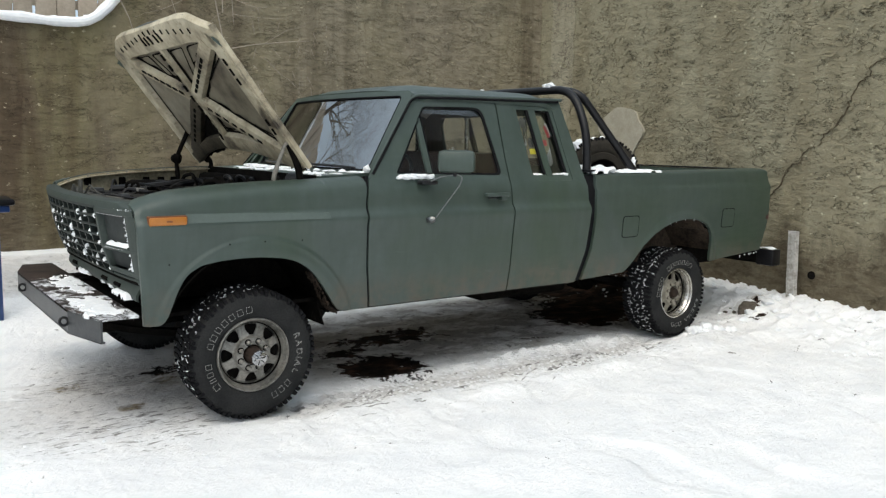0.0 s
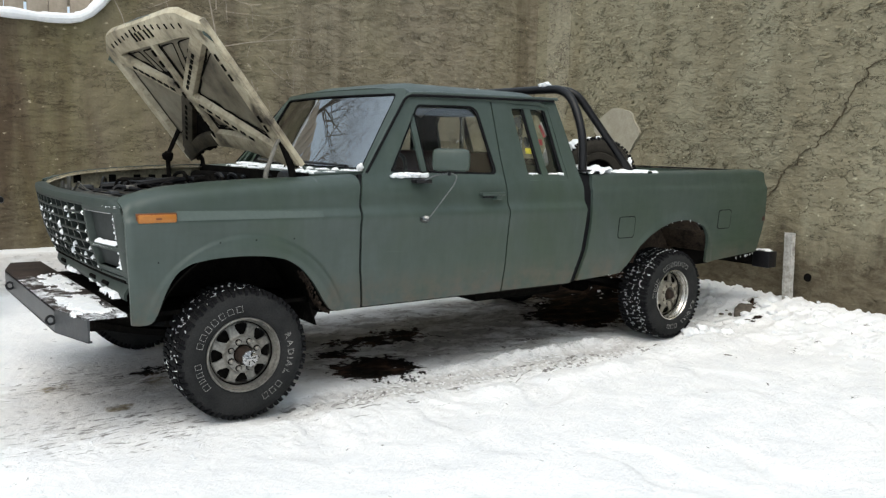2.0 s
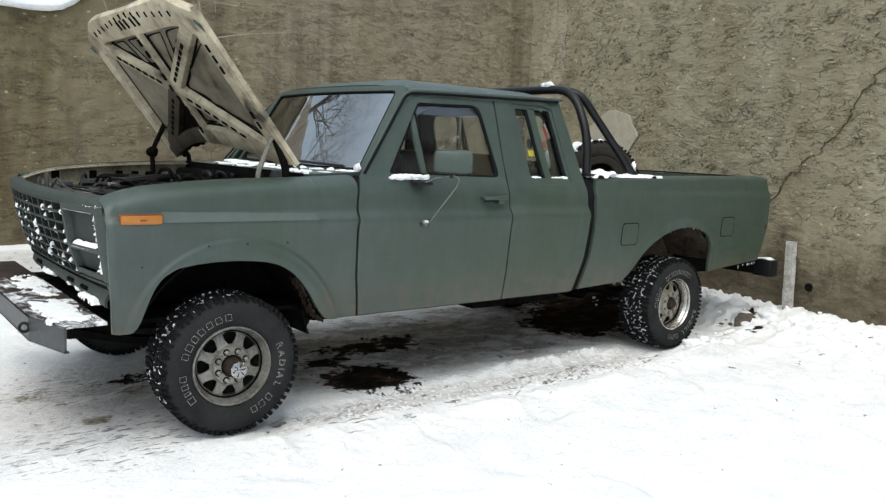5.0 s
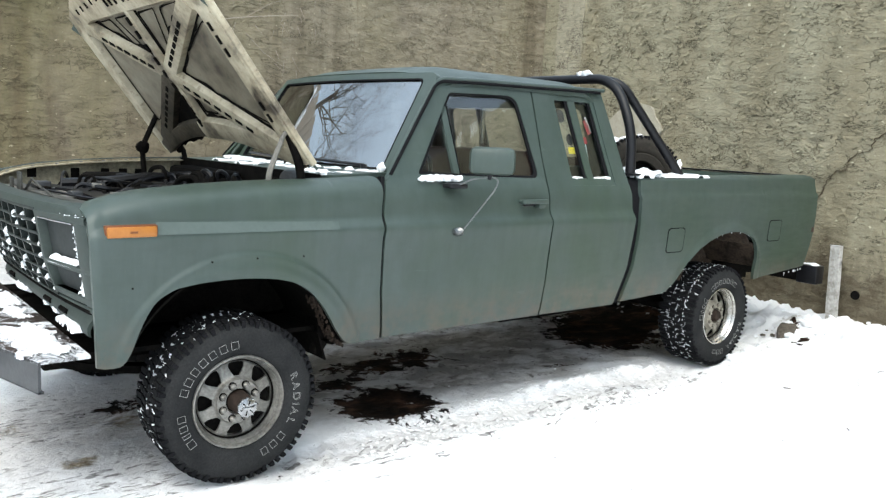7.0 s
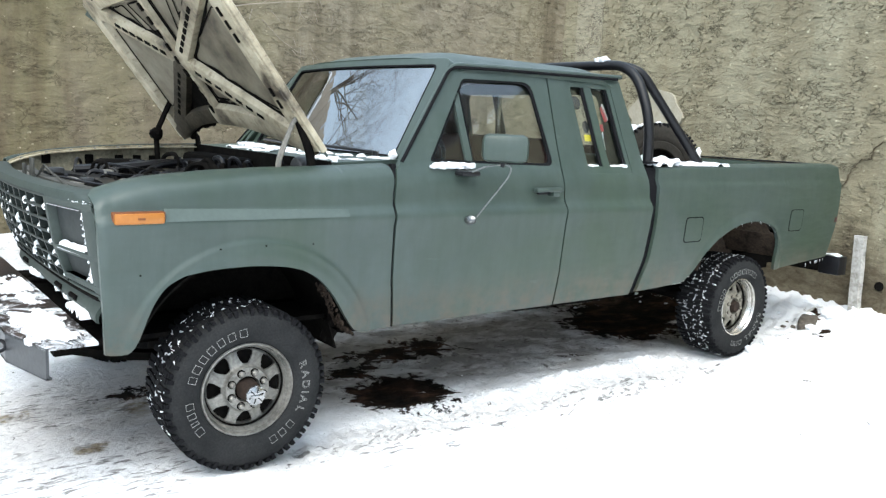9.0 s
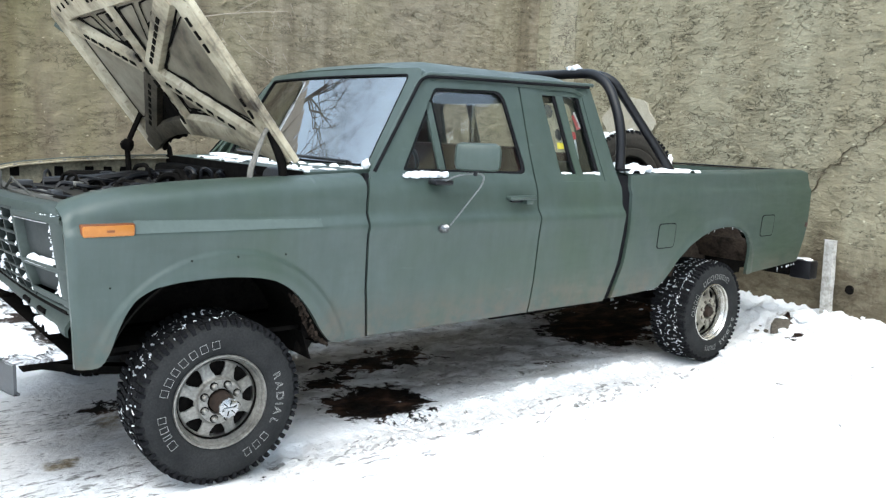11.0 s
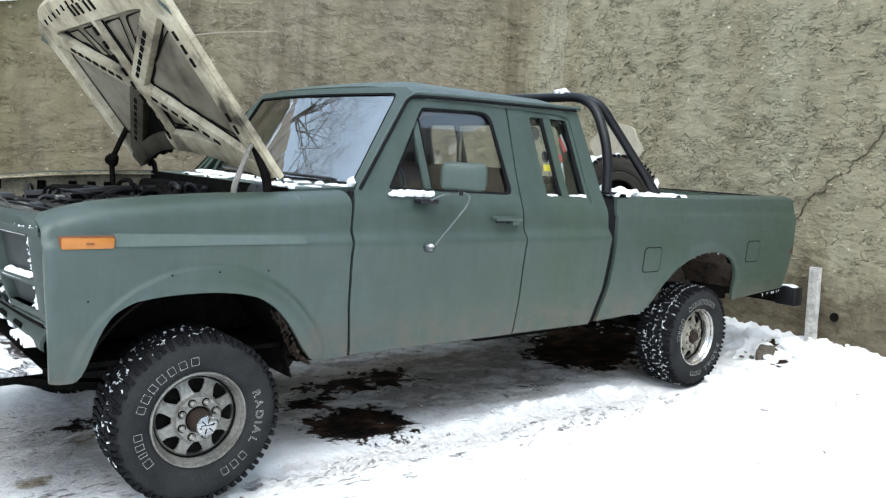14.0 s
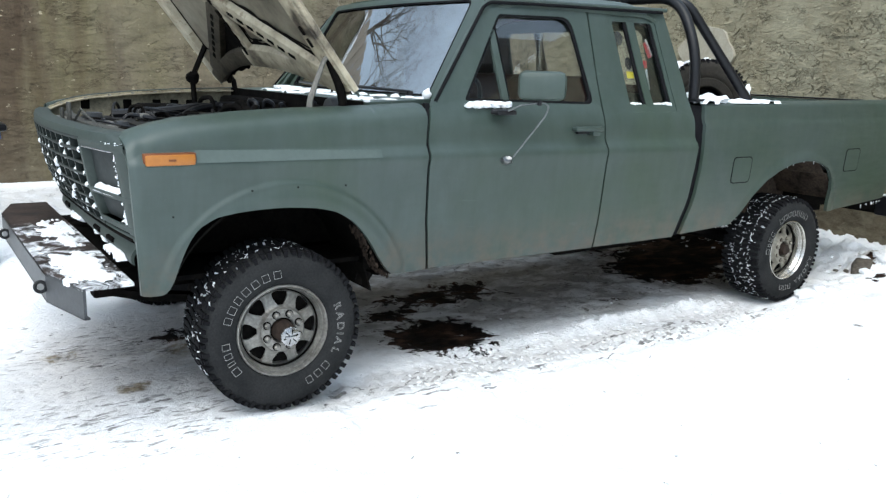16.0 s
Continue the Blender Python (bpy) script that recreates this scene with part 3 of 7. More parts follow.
def ground_height(x, y):
    n1 = noise.noise(Vector((x * 0.9, y * 0.9, 3.0)))
    n2 = noise.noise(Vector((x * 3.1, y * 3.1, 7.0)))
    n3 = noise.noise(Vector((x * 9.5, y * 9.5, 1.0)))
    near_wall = max(ease(1.15, 0.15, wall_x(y) - x) * 0.145 if y < 4.2 else 0, 0)
    bank = ease(2.5, 3.9, y) * 0.46 * ease(4.6, 3.2, x)
    rough = 0.35 + 1.0 * ease(1.6, 0.2, wall_x(y) - x)
    ridged = 1 - abs(noise.noise(Vector((x * 6.3, y * 6.3, 15.0)))) * 2
    trod = ease(0.1, -0.1, y) * ease(-0.75, -0.25, y) * ease(-0.3, 0.2, x) + 0.25
    crumb = abs(noise.noise(Vector((x * 14, y * 14, 21.0))))
    away = ease(14, 6, max(abs(x), abs(y)))
    h = 0.04 + near_wall + bank + away * (0.022 * n1 + 0.016 * n2 * rough + 0.011 * n3 * rough + 0.034 * ridged * ridged * rough * ease(1.6, 0.6, wall_x(y) - x) + 0.013 * crumb * trod)
    # the snow is packed flat where the tyres stand and run
    rut = math.exp(-(((y - 0.08 + 0.04 * math.sin(x * 0.8)) / 0.15) ** 4)) * ease(-0.2, 0.3, x) * ease(4.6, 3.6, x)
    bars = math.sin(x * 76 + 9.0 * abs(y - 0.08) / 0.15 + 2.0 * n2) * math.sin((y - 0.08) * 75)
    h += rut * (-0.020 + 0.012 * bars * (0.7 + n2) + 0.016 * noise.noise(Vector((x * 13, y * 11, 2.0))) + 0.012 * noise.noise(Vector((x * 5, y * 26, 4.0))))
    # a second, older track swings out past the rear wheel
    old = math.exp(-(((y + 0.17 - 0.012 * x + 0.02 * n2) / 0.05) ** 2)) * ease(0.9, 1.8, x) * ease(4.4, 3.4, x)
    h += old * (-0.022 + 0.012 * math.sin(x * 88 + 3 * n2))
    # wind crust and scuffed footmarks in the open
    h += away * 0.010 * ease(-0.3, -0.9, y) * (1 - abs(noise.noise(Vector((x * 1.3 + y * 0.9, y * 4.2 - x * 1.1, 31.0)))) * 2.2)
    h -= away * 0.022 * ease(0.12, 0.42, noise.noise(Vector((x * 2.6, y * 2.6, 44.0)))) * ease(0.3, -0.2, y)
    # the ground under the pickup lies a little lower, its edge crumbly
    h -= 0.012 * ease(0.26, 0.42, y + 0.07 * n2) * ease(2.0, 1.7, y) * ease(0.5, 1.2, x) * ease(4.3, 3.6, x)
    h += 0.05 * math.exp(-(((y + 0.34 + 0.06 * n1) / 0.10) ** 2)) * ease(0.2, 1.2, x) * ease(5, 4, x) * (0.5 + n2)
    h += 0.028 * math.exp(-(((y - 0.23 + 0.06 * n2) / 0.055) ** 2)) * ease(0.9, 2.2, x) * ease(3.4, 3.1, x) * (0.55 + 0.9 * n3 + 0.9 * crumb)
    under = ease(0.25, 0.45, y) * ease(2.0, 1.7, y) * ease(0.7, 1.2, x) * ease(4.2, 3.6, x)
    h += under * (0.016 * noise.noise(Vector((x * 6, y * 11, 61.0))) + 0.012 * abs(noise.noise(Vector((x * 16, y * 26, 62.0)))))
    for tx in (0.0, 3.526):
        for ty in (0.12, 1.85):
            h = lerp(h, 0.040, max(0.0, 1 - math.hypot((x - tx) / 0.30, (y - ty) / 0.24) ** 2))
    if y < 0.5:
        h += 0.07 * math.exp(-(math.hypot((x - 3.80) / 0.16, (y + 0.03) / 0.14) ** 2)) + 0.05 * math.exp(-(math.hypot((x - 3.45) / 0.3, (y + 0.20) / 0.1) ** 2))
    return h


def spaced(a, b, step, far):
    mid = [a + (b - a) * k / round((b - a) / step) for k in range(round((b - a) / step) + 1)]
    out, d = [], step
    while d < far:
        d *= 1.35
        out.append(d)
    return [a - d for d in reversed(out)] + mid + [b + d for d in out]


def finer(a, p, q, b, step, close):
    """Grid lines from a to b, closer between p and q, running out to the horizon."""
    out = spaced(a, b, step, 700)
    n = round((q - p) / close)
    return sorted([x for x in out if x < p - step * 0.4 or x > q + step * 0.4] + [p + (q - p) * k / n for k in range(n + 1)])


def build_ground():
    xs, ys = finer(-3.2, -0.8, 5.0, 5.9, 0.036, 0.018), finer(-3.6, -0.7, 0.75, 4.4, 0.036, 0.015)
    verts = [(x, y, ground_height(x, y)) for x in xs for y in ys]
    ny = len(ys)
    faces = [(i * ny + j, (i + 1) * ny + j, (i + 1) * ny + j + 1, i * ny + j + 1) for i in range(len(xs) - 1) for j in range(ny - 1)]
    me = bpy.data.meshes.new("ground")
    me.from_pydata(verts, [], faces)
    sl, bare_shade, sp, ea = [], [], [], []
    for x, y, z in verts:
        n = noise.noise(Vector((x * 2.3, y * 2.3, 11.0)))
        # greyed over the pickup's footprint: its shade mixed into the dirty ice
        s = 0.60 * ease(0.20, 0.62, y + 0.16 * n) * ease(2.3, 1.9, y) * ease(0.2, 0.9, x) * ease(4.4, 3.8, x)
        s = max(s, 0.52 * blot(x, y, -0.25, 0.95, 0.70, 0.85), 0.36 * blot(x, y, -0.75, 0.75, 0.8, 0.8), 0.36 * math.exp(-(((y - 0.04) / 0.17) ** 4)) * ease(-0.4, 0.2, x) * ease(3.9, 2.9, x))
        # greyer face of the snow bank
        s = max(s, 0.45 * ease(2.9, 3.3, y) * ease(3.95, 3.7, y) * ease(0.6, 0.0, x))
        k = 0.37 * math.exp(-(((y - 0.03 + 0.02 * x) / 0.16) ** 4)) * ease(-0.1, 0.6, x) * ease(4.2, 2.6, x) * (0.85 + 0.5 * n)
        k = max(k, 0.33 * blot(x, y, -0.55, 0.25, 0.85, 0.65), 0.36 * blot(x, y, -0.45, 1.15, 0.7, 0.5), 0.27 * blot(x, y, 0.4, 0.0, 0.6, 0.25), 0.30 * blot(x, y, 2.33, 0.58, 0.16, 0.10))
        k = max(k, 0.33 * math.exp(-(((y + 0.17 - 0.012 * x) / 0.03) ** 2)) * ease(1.7, 2.2, x) * ease(3.5, 3.0, x) * (0.7 + 0.8 * n), 0.07 * blot(x, y, 0.8, -0.9, 2.2, 1.0))
        # oily patches in front; the big rear blots paint the shade below the tail
        b = max(0.72 * blot(x, y, 1.12, 0.52, 0.36, 0.34), 0.46 * blot(x, y, 1.08, 0.98, 0.26, 0.18), 0.50 * blot(x, y, 1.62, 1.15, 0.60, 0.24),
                0.42 * blot(x, y, 1.85, 1.30, 0.35, 0.18), 0.85 * blot(x, y, 3.60, 1.02, 0.58, 0.44), 0.8 * blot(x, y, 4.1, 1.3, 0.8, 0.6), 0.75 * blot(x, y, 4.5, 2.0, 0.8, 0.7), 0.47 * blot(x, y, 1.34, 0.27, 0.16, 0.05), 0.42 * blot(x, y, 2.55, 0.55, 0.16, 0.06),
                0.36 * blot(x, y, -0.10, 1.20, 0.30, 0.16), 0.34 * blot(x, y, 0.18, 0.85, 0.28, 0.22),
                0.47 * blot(x, y, 4.86, 0.14, 0.16, 0.09), 0.44 * blot(x, y, 4.55, -0.10, 0.22, 0.05))
        ea.append(max(0.55 * blot(x, y, -0.48, 0.55, 0.13, 0.09), 0.50 * blot(x, y, -0.16, 0.98, 0.26, 0.20), 0.42 * blot(x, y, -0.65, 1.15, 0.30, 0.16), 0.46 * blot(x, y, 4.95, 0.20, 0.20, 0.12)))
        tread = math.exp(-(((y - 0.08 + 0.04 * math.sin(x * 0.8)) / 0.15) ** 4)) * ease(0.2, 0.5, x) * ease(4.2, 3.2, x)
        k += 0.05 * tread * math.sin(x * 76 + 60 * abs(y - 0.08)) * math.sin((y - 0.08) * 75) - 0.10 * tread
        rows = math.exp(-(((y + 0.08) / 0.30) ** 4)) * ease(0.1, 0.5, x) * ease(4.2, 3.2, x)
        k = max(k, 0.0) + rows * 0.43 * ease(0.16, 0.48, noise.noise(Vector((x * 5.0, (y + 0.012 * math.sin(x * 1.7)) * 38, 51.0))))
        sp.append(k)
        sl.append(s)
        bare_shade.append(b)
    for name, values in (("slush_shade", sl), ("bare", bare_shade), ("specks", sp), ("earth", ea)):
        me.attributes.new(name, "FLOAT", "POINT")
        me.attributes[name].data.foreach_set("value", values)
    me.materials.append(GROUND)
    me.shade_smooth()
    return tagged(new("ground", me), "trodden white snow with grey dirty ice, oily bare patches and painted shade", "snow", "", "structure")


build_ground()


# ---------- the walls ----------
def rough_wall(name, a, b, z0, z1, m, label, step=0.035, thick=0.45, top=None):
    """A rough-cast wall from a to b (in plan), its lumpy face towards the left of the way from a to b."""
    a, b = Vector(a), Vector(b)
    along = (b - a).normalized()
    out = Vector((-along.y, along.x))
    nu, nz = round((b - a).length / step), round((z1 - z0) / step)
    verts, faces = [], []
    for i in range(nu + 1):
        p = a.lerp(b, i / nu)
        zt = top(p.x) if top else z1
        for j in range(nz + 1):
            z = z0 + (zt - z0) * j / nz
            q = Vector((p.x, p.y, z * 2.0))
            d = 0.016 * noise.noise(q * 1.1) + 0.013 * noise.noise(q * 5.5) + 0.009 * noise.noise(q * 13)
            verts.append((p.x + out.x * d, p.y + out.y * d, z))
    k = nz + 1
    faces = [(i * k + j, (i + 1) * k + j, (i + 1) * k + j + 1, i * k + j + 1) for i in range(nu) for j in range(nz)]
    base = len(verts)
    for i in range(nu + 1):
        p = a.lerp(b, i / nu)
        zt = top(p.x) if top else z1
        verts += [(p.x - out.x * thick, p.y - out.y * thick, z0), (p.x - out.x * thick, p.y - out.y * thick, zt)]
    for i in range(nu):
        o = base + 2 * i
        faces += [(o, o + 1, o + 3, o + 2), (i * k + nz, (i + 1) * k + nz, o + 3, o + 1)]
    faces += [(*range(nz + 1), base + 1, base), (*range(nu * k, nu * k + nz + 1), base + 2 * nu + 1, base + 2 * nu)]
    me = bpy.data.meshes.new(name)
    me.from_pydata(verts, [], faces)
    bm = bmesh.new()
    bm.from_mesh(me)
    bmesh.ops.recalc_face_normals(bm, faces=bm.faces)
    bm.to_mesh(me)
    bm.free()
    me.materials.append(m)
    me.shade_smooth()
    me.set_sharp_from_angle(angle=radians(70))
    return tagged(new(name, me), label, "wall", "", "structure")


def left_top(x):
    return min(2.50 + 0.95 * ease(0.10, 1.10, x) + 0.6 * ease(1.0, 1.9, x), 3.07 + 0.20 * max(0.0, x - 1.0))


CORNER = (wall_x(4.08), 4.08)
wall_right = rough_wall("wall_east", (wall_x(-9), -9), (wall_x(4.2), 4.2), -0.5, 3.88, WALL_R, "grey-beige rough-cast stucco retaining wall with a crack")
wall_left = rough_wall("wall_north", (CORNER[0] + 0.14, 4.08), (-9, 4.08), -0.5, 3.45, WALL_L, "olive-brown stained rough-cast stucco retaining wall", top=left_top)


def on_right(y, z, d=0.0):
    return Vector((wall_x(y) - d, y, z))


def flakes(put, u0, u1, z0, z1, count, seed, m, wall, drop=lambda u, z: False):
    """Ragged lifted scabs of render: flush above, proud and undercut along the lower edge."""
    rnd = random.Random(seed)
    verts, faces = [], []
    for _ in range(count):
        u, z = rnd.uniform(u0, u1), rnd.uniform(z0, z1)
        if drop(u, z) or noise.noise(Vector((u * 1.3, z * 1.6, seed))) < rnd.uniform(-0.45, 0.25):
            continue
        w, h, lift = 0.007 + 0.018 * rnd.random() ** 1.5, rnd.uniform(0.010, 0.030), rnd.uniform(0.002, 0.0075)
        tilt = rnd.gauss(-0.10, 0.55)
        n = 6
        o = len(verts)
        for k in range(n):
            t = k / (n - 1) * 2 - 1
            sag = h * (0.5 + 0.5 * rnd.random()) * (1 - 0.5 * t * t)
            x, y = t * w, tilt * t * w
            edge = lift * (1 - t * t * 0.9) * (0.4 + 0.9 * rnd.random())
            verts.append(put(u + x, z + y + h * 0.6, 0.004))
            verts.append(put(u + x, z + y - sag * 0.5, 0.008 + edge))
            verts.append(put(u + x, z + y - sag * 0.5 + 0.004, -0.02))
        for k in range(n - 1):
            a, b = o + 3 * k, o + 3 * k + 3
            faces += [(a, b, b + 1, a + 1), (a + 1, b + 1, b + 2, a + 2)]
    me = bpy.data.meshes.new("render_flake")
    me.from_pydata(verts, [], faces)
    me.materials.append(m)
    me.shade_flat()
    ob = new("render_flake", me)
    ob.parent = wall
    return tagged(ob, "scabby lifted flakes of stucco", kind="stuff")


def on_left(x, z, d=0.0):
    return Vector((x, 4.08 - d, z))


flakes(on_right, -4.2, 3.35, 0.05, 3.80, 6000, 3, WALL_R, wall_right, lambda y, z: math.hypot((y - 2.46) / 0.36, (z - 1.7) / 0.27) < 1.1)
flakes(on_left, -2.6, 5.75, 0.3, 3.4, 1500, 5, WALL_L, wall_left, lambda x, z: z > left_top(x) - 0.08)


def strip_on_wall(pts, widths, proud, put):
    """A flat ribbon that follows pts (u, z) on a wall."""
    bm = bmesh.new()
    rows = []
    for i, (u, z) in enumerate(pts):
        w = widths[i % len(widths)]
        a, b = Vector(pts[max(0, i - 1)]), Vector(pts[min(len(pts) - 1, i + 1)])
        n = (b - a).normalized()
        n = Vector((-n.y, n.x)) * w / 2
        rows.append([put(u + n.x, z + n.y, proud), put(u - n.x, z - n.y, proud)])
    return shell(rows, Vector((0.03, 0, 0)), bm)


def wandering(pts, step, amount, seed):
    out = []
    for a, b in zip(pts, pts[1:]):
        a, b = Vector(a), Vector(b)
        for k in range(max(1, round((b - a).length / step))):
            p = a.lerp(b, k * step / (b - a).length)
            out.append((p.x + amount * (noise.noise(Vector((p.x * 8, p.y * 8, seed))) + 0.35 * noise.noise(Vector((p.x * 41, p.y * 41, seed)))), p.y + amount * (noise.noise(Vector((p.y * 8, p.x * 8, seed + 9))) + 0.35 * noise.noise(Vector((p.y * 41, p.x * 41, seed + 5))))))
    return out


part("crack", strip_on_wall(wandering([(0.42, 1.05), (0.05, 1.49), (-0.02, 1.53), (-0.29, 1.79), (-0.50, 2.14), (-0.56, 2.26), (-0.9, 2.5)], 0.014, 0.075, 4), [0.0018, 0.0042, 0.0022, 0.0032, 0.0015, 0.005], 0.018, on_right), CRACK, wall_right)
part("crack", strip_on_wall(wandering([(-0.62, 1.2), (-0.9, 1.28), (-1.3, 1.22)], 0.03, 0.05, 8), [0.003, 0.006], 0.018, on_right), CRACK, wall_right)


def patch_outline(cy, cz, ry, rz, seed):
    return [Vector((cy + ry * math.cos(a) * (1 + 0.28 * noise.noise(Vector((math.cos(a) * 1.5, math.sin(a) * 1.5, seed)))), cz + rz * math.sin(a) * (1 + 0.28 * noise.noise(Vector((math.cos(a) * 1.5, math.sin(a) * 1.5, seed + 4)))))) for a in (2 * math.pi * k / 40 for k in range(40))]


part("mortar_patch", pane(patch_outline(2.46, 1.70, 0.36, 0.27, 2), lambda p: on_right(p.x, p.y, 0.028), (0.04, 0, 0)), MORTAR, wall_right, "pale smooth mortar patch")
part("smooth_band", shell([[on_right(3.84 + 0.03 * noise.noise(Vector((z * 3, 1, 0))), z, 0.014), on_right(3.40 + 0.10 * noise.noise(Vector((z * 2.5, 5, 0))), z, 0.014)] for z in (3.86 - 0.07 * k for k in range(53))], Vector((0.03, 0, 0))), PATCH, wall_right, "pale trowelled vertical band")
# drain hole
bm = bmesh.new()
ring = [[on_right(-0.13 + r * math.cos(a), 0.41 + r * math.sin(a), d) for a in (2 * math.pi * k / 20 for k in range(20))] for r, d in ((0.038, 0.01), (0.034, 0.022), (0.027, 0.022), (0.026, -0.03))]
part("drain_pipe", shell(ring, Vector((0.004, 0, 0)), bm, True), GRIME_SHADE, wall_right, "dark round drain hole")
part("drain_bore", pane([Vector((-0.13 + 0.027 * math.cos(a), 0.41 + 0.027 * math.sin(a))) for a in (2 * math.pi * k / 16 for k in range(16))], lambda p: on_right(p.x, p.y, 0.021), (0.003, 0, 0)), GRIME_SHADE, wall_right)

# snow along the low top of the wall, and the board fence behind it
def wall_cap(u, v):
    return Vector((u, 4.02 + v, left_top(u) + 0.005)), Vector((0, 0, 1))


thing("snow_cap", blanket([(-2.6, 0.0), (0.75, 0.0), (0.75, 0.42), (-2.6, 0.42)], wall_cap, 0.085, 3, 0.03), SNOW, "thick ledge of snow along the wall top", "snow", "stuff")
thing("snow_roll", tube([(x, 4.045, left_top(x) + 0.03 + 0.012 * noise.noise(Vector((x * 4, 0, 0)))) for x in (-2.6 + 0.09 * k for k in range(36))], [0.045 + 0.012 * noise.noise(Vector((k * 0.5, 2, 0))) for k in range(36)], 10), SNOW, "rounded overhanging edge of snow on the wall top", "snow", "stuff")
fence = root("board_fence", "tan wooden board fence behind the wall top", "fence", (0, 4.42, 2.4))
for k in range(17):
    x = -2.35 + k * 0.182
    w = 0.165 + 0.01 * math.sin(k * 3.3)
    part("board", box((x, -0.012, 0.0), (x + w, 0.012, 0.98 + 0.02 * math.sin(k * 2.1)), 0.004), WOOD, fence)
for z in (0.30, 0.80):
    part("rail", box((-2.4, 0.014, z), (0.74, 0.06, z + 0.08), 0.004), WOOD, fence)
part("post", box((0.09, 0.062, -0.1), (0.19, 0.15, 0.98), 0.006), WOOD, fence)
thing("upper_bank", box((-30, 4.60, -0.5), (30, 60, 2.38), 0), SNOW, "snowy higher ground behind the retaining wall", "snow", "structure")

# the white post, the block and the bollard by the wall
bm = shell([[Vector((0.043 * cx * (1 + 0.10 * noise.noise(Vector((z * 5, cx, 3.0)))) + 0.008 * noise.noise(Vector((z * 3, 0, 1.0))), 0.026 * cy + 0.004 * noise.noise(Vector((z * 7, cy, 8.0))), z + 0.010 * noise.noise(Vector((cx * 2, cy * 2, z))))) for cx, cy in ((-1, -0.8), (-0.9, -1), (0, -1.05), (0.9, -1), (1, -0.8), (1, 0.8), (0.9, 1), (-0.9, 1), (-1, 0.8))] for z in (0.78 * k / 20 for k in range(21))], Vector((0, 0, 0.0005)), None, True)
bm.faces.new([bm.verts.new((0.043 * cx, 0.026 * cy, 0.781)) for cx, cy in ((-1, -0.8), (-0.9, -1), (0, -1.05), (0.9, -1), (1, -0.8), (1, 0.8), (0.9, 1), (-0.9, 1), (-1, 0.8))])
post = thing("post", bm, CONCRETE, "flaking whitish wooden stake leaning on the wall", "post")
post.matrix_world = pose(5.235, 0.008, 0.02, -1.5, 1.2, 82)
rnd = random.Random(8)
bm = lumps([(4.62 + rnd.gauss(0, 0.08), 0.12 + rnd.gauss(0, 0.05), ground_height(4.62, 0.12) + 0.002, rnd.uniform(0.012, 0.03), 0.6) for _ in range(8)] + [(4.50, -0.06, ground_height(4.50, -0.06), 0.03, 0.3)], None, 3)
thing("rubble", bm, BRICK, "dark brown broken crumbs half sunk in snow", "rubble", "stuff")
block = box((-0.11, -0.06, -0.03), (0.11, 0.06, 0.045), 0.012)
bmesh.ops.subdivide_edges(block, edges=block.edges[:], cuts=3, use_grid_fill=True)
for v in block.verts:
    v.co += 0.016 * noise.noise_vector(v.co * 14 + Vector((3, 1, 7)))
stone = thing("broken_stone", block, BRICK, "broken brown stone half sunk in the snow", "stone")
stone.matrix_world = pose(4.66, 0.09, ground_height(4.66, 0.09) + 0.012, 4, -7, 24)


# ---------- the pickup: x runs from its front axle to its tail, y from its left flank, z up ----------
MID = 0.985
truck = root("pickup_truck", "matte sage-green extended-cab pickup with raised hood, parked on snow", "pickup truck")
LEFT, RIGHT = (lambda p: p), (lambda p: Vector((p.x, 2 * MID - p.y, p.z)))


def flank(z):
    return float(np.interp(z, [0.53, 0.60, 0.75, 0.92, 1.02, 1.085, 1.098, 1.142, 1.155, 1.22, 1.27, 1.30, 1.33, 1.80, 1.83], [0.060, 0.040, 0.015, 0.0, -0.010, -0.020, -0.018, 0.014, 0.014, 0.020, 0.035, 0.05, 0.066, 0.205, 0.215]))


def bed_flank(z):
    return float(np.interp(z, [0.53, 0.60, 0.75, 0.92, 1.05, 1.215, 1.24, 1.33, 1.36], [0.060, 0.040, 0.015, 0.0, -0.008, -0.008, 0.008, 0.012, 0.022]))


def curve(xs, zs):
    return lambda x: float(np.interp(x, xs, zs))


def panel(us, nv, xl, xr, zlo, zhi, yf, side, thick=0.022, roll=0.0, inner=0.17, bm=None):
    """A body side: columns at us from 0 to 1 between the edges xl(z), xr(z), rows from zlo(x) to zhi(x); with roll its top turns inwards."""
    grid = []
    for u in us:
        x0 = lerp(xl(1.0), xr(1.0), u)
        a, b = zlo(x0), zhi(x0) - roll
        row = []
        for k in range(nv + 1):
            t = k / nv
            z = lerp(a, b, t)
            row.append(Vector((lerp(xl(z), xr(z), u), yf(x0, z), z)))
        if roll:
            y0 = yf(x0, b)
            for k in range(1, 7):
                an = math.pi / 2 * k / 6
                row.append(Vector((lerp(xl(b), xr(b), u), y0 + (inner - 0.04 - y0) * (1 - math.cos(an)), b + roll * math.sin(an))))
            row.append(Vector((lerp(xl(b), xr(b), u), inner, b + roll)))
            row.append(Vector((lerp(xl(b), xr(b), u), inner + 0.005, b + roll - 0.05)))
        grid.append([side(p) for p in row])

    def inward(p):
        s = 1 if p.y < MID else -1
        e = ease(0.10, 0.16, min(p.y, 2 * MID - p.y)) if roll else 0
        return Vector((0, s * thick * (1 - e), -thick * e))

    return shell(grid, inward, bm)


def even(n):
    return [k / n for k in range(n + 1)]


def soften(f, w):
    return lambda x: sum(f(x + w * k / 3) for k in range(-3, 4)) / 7


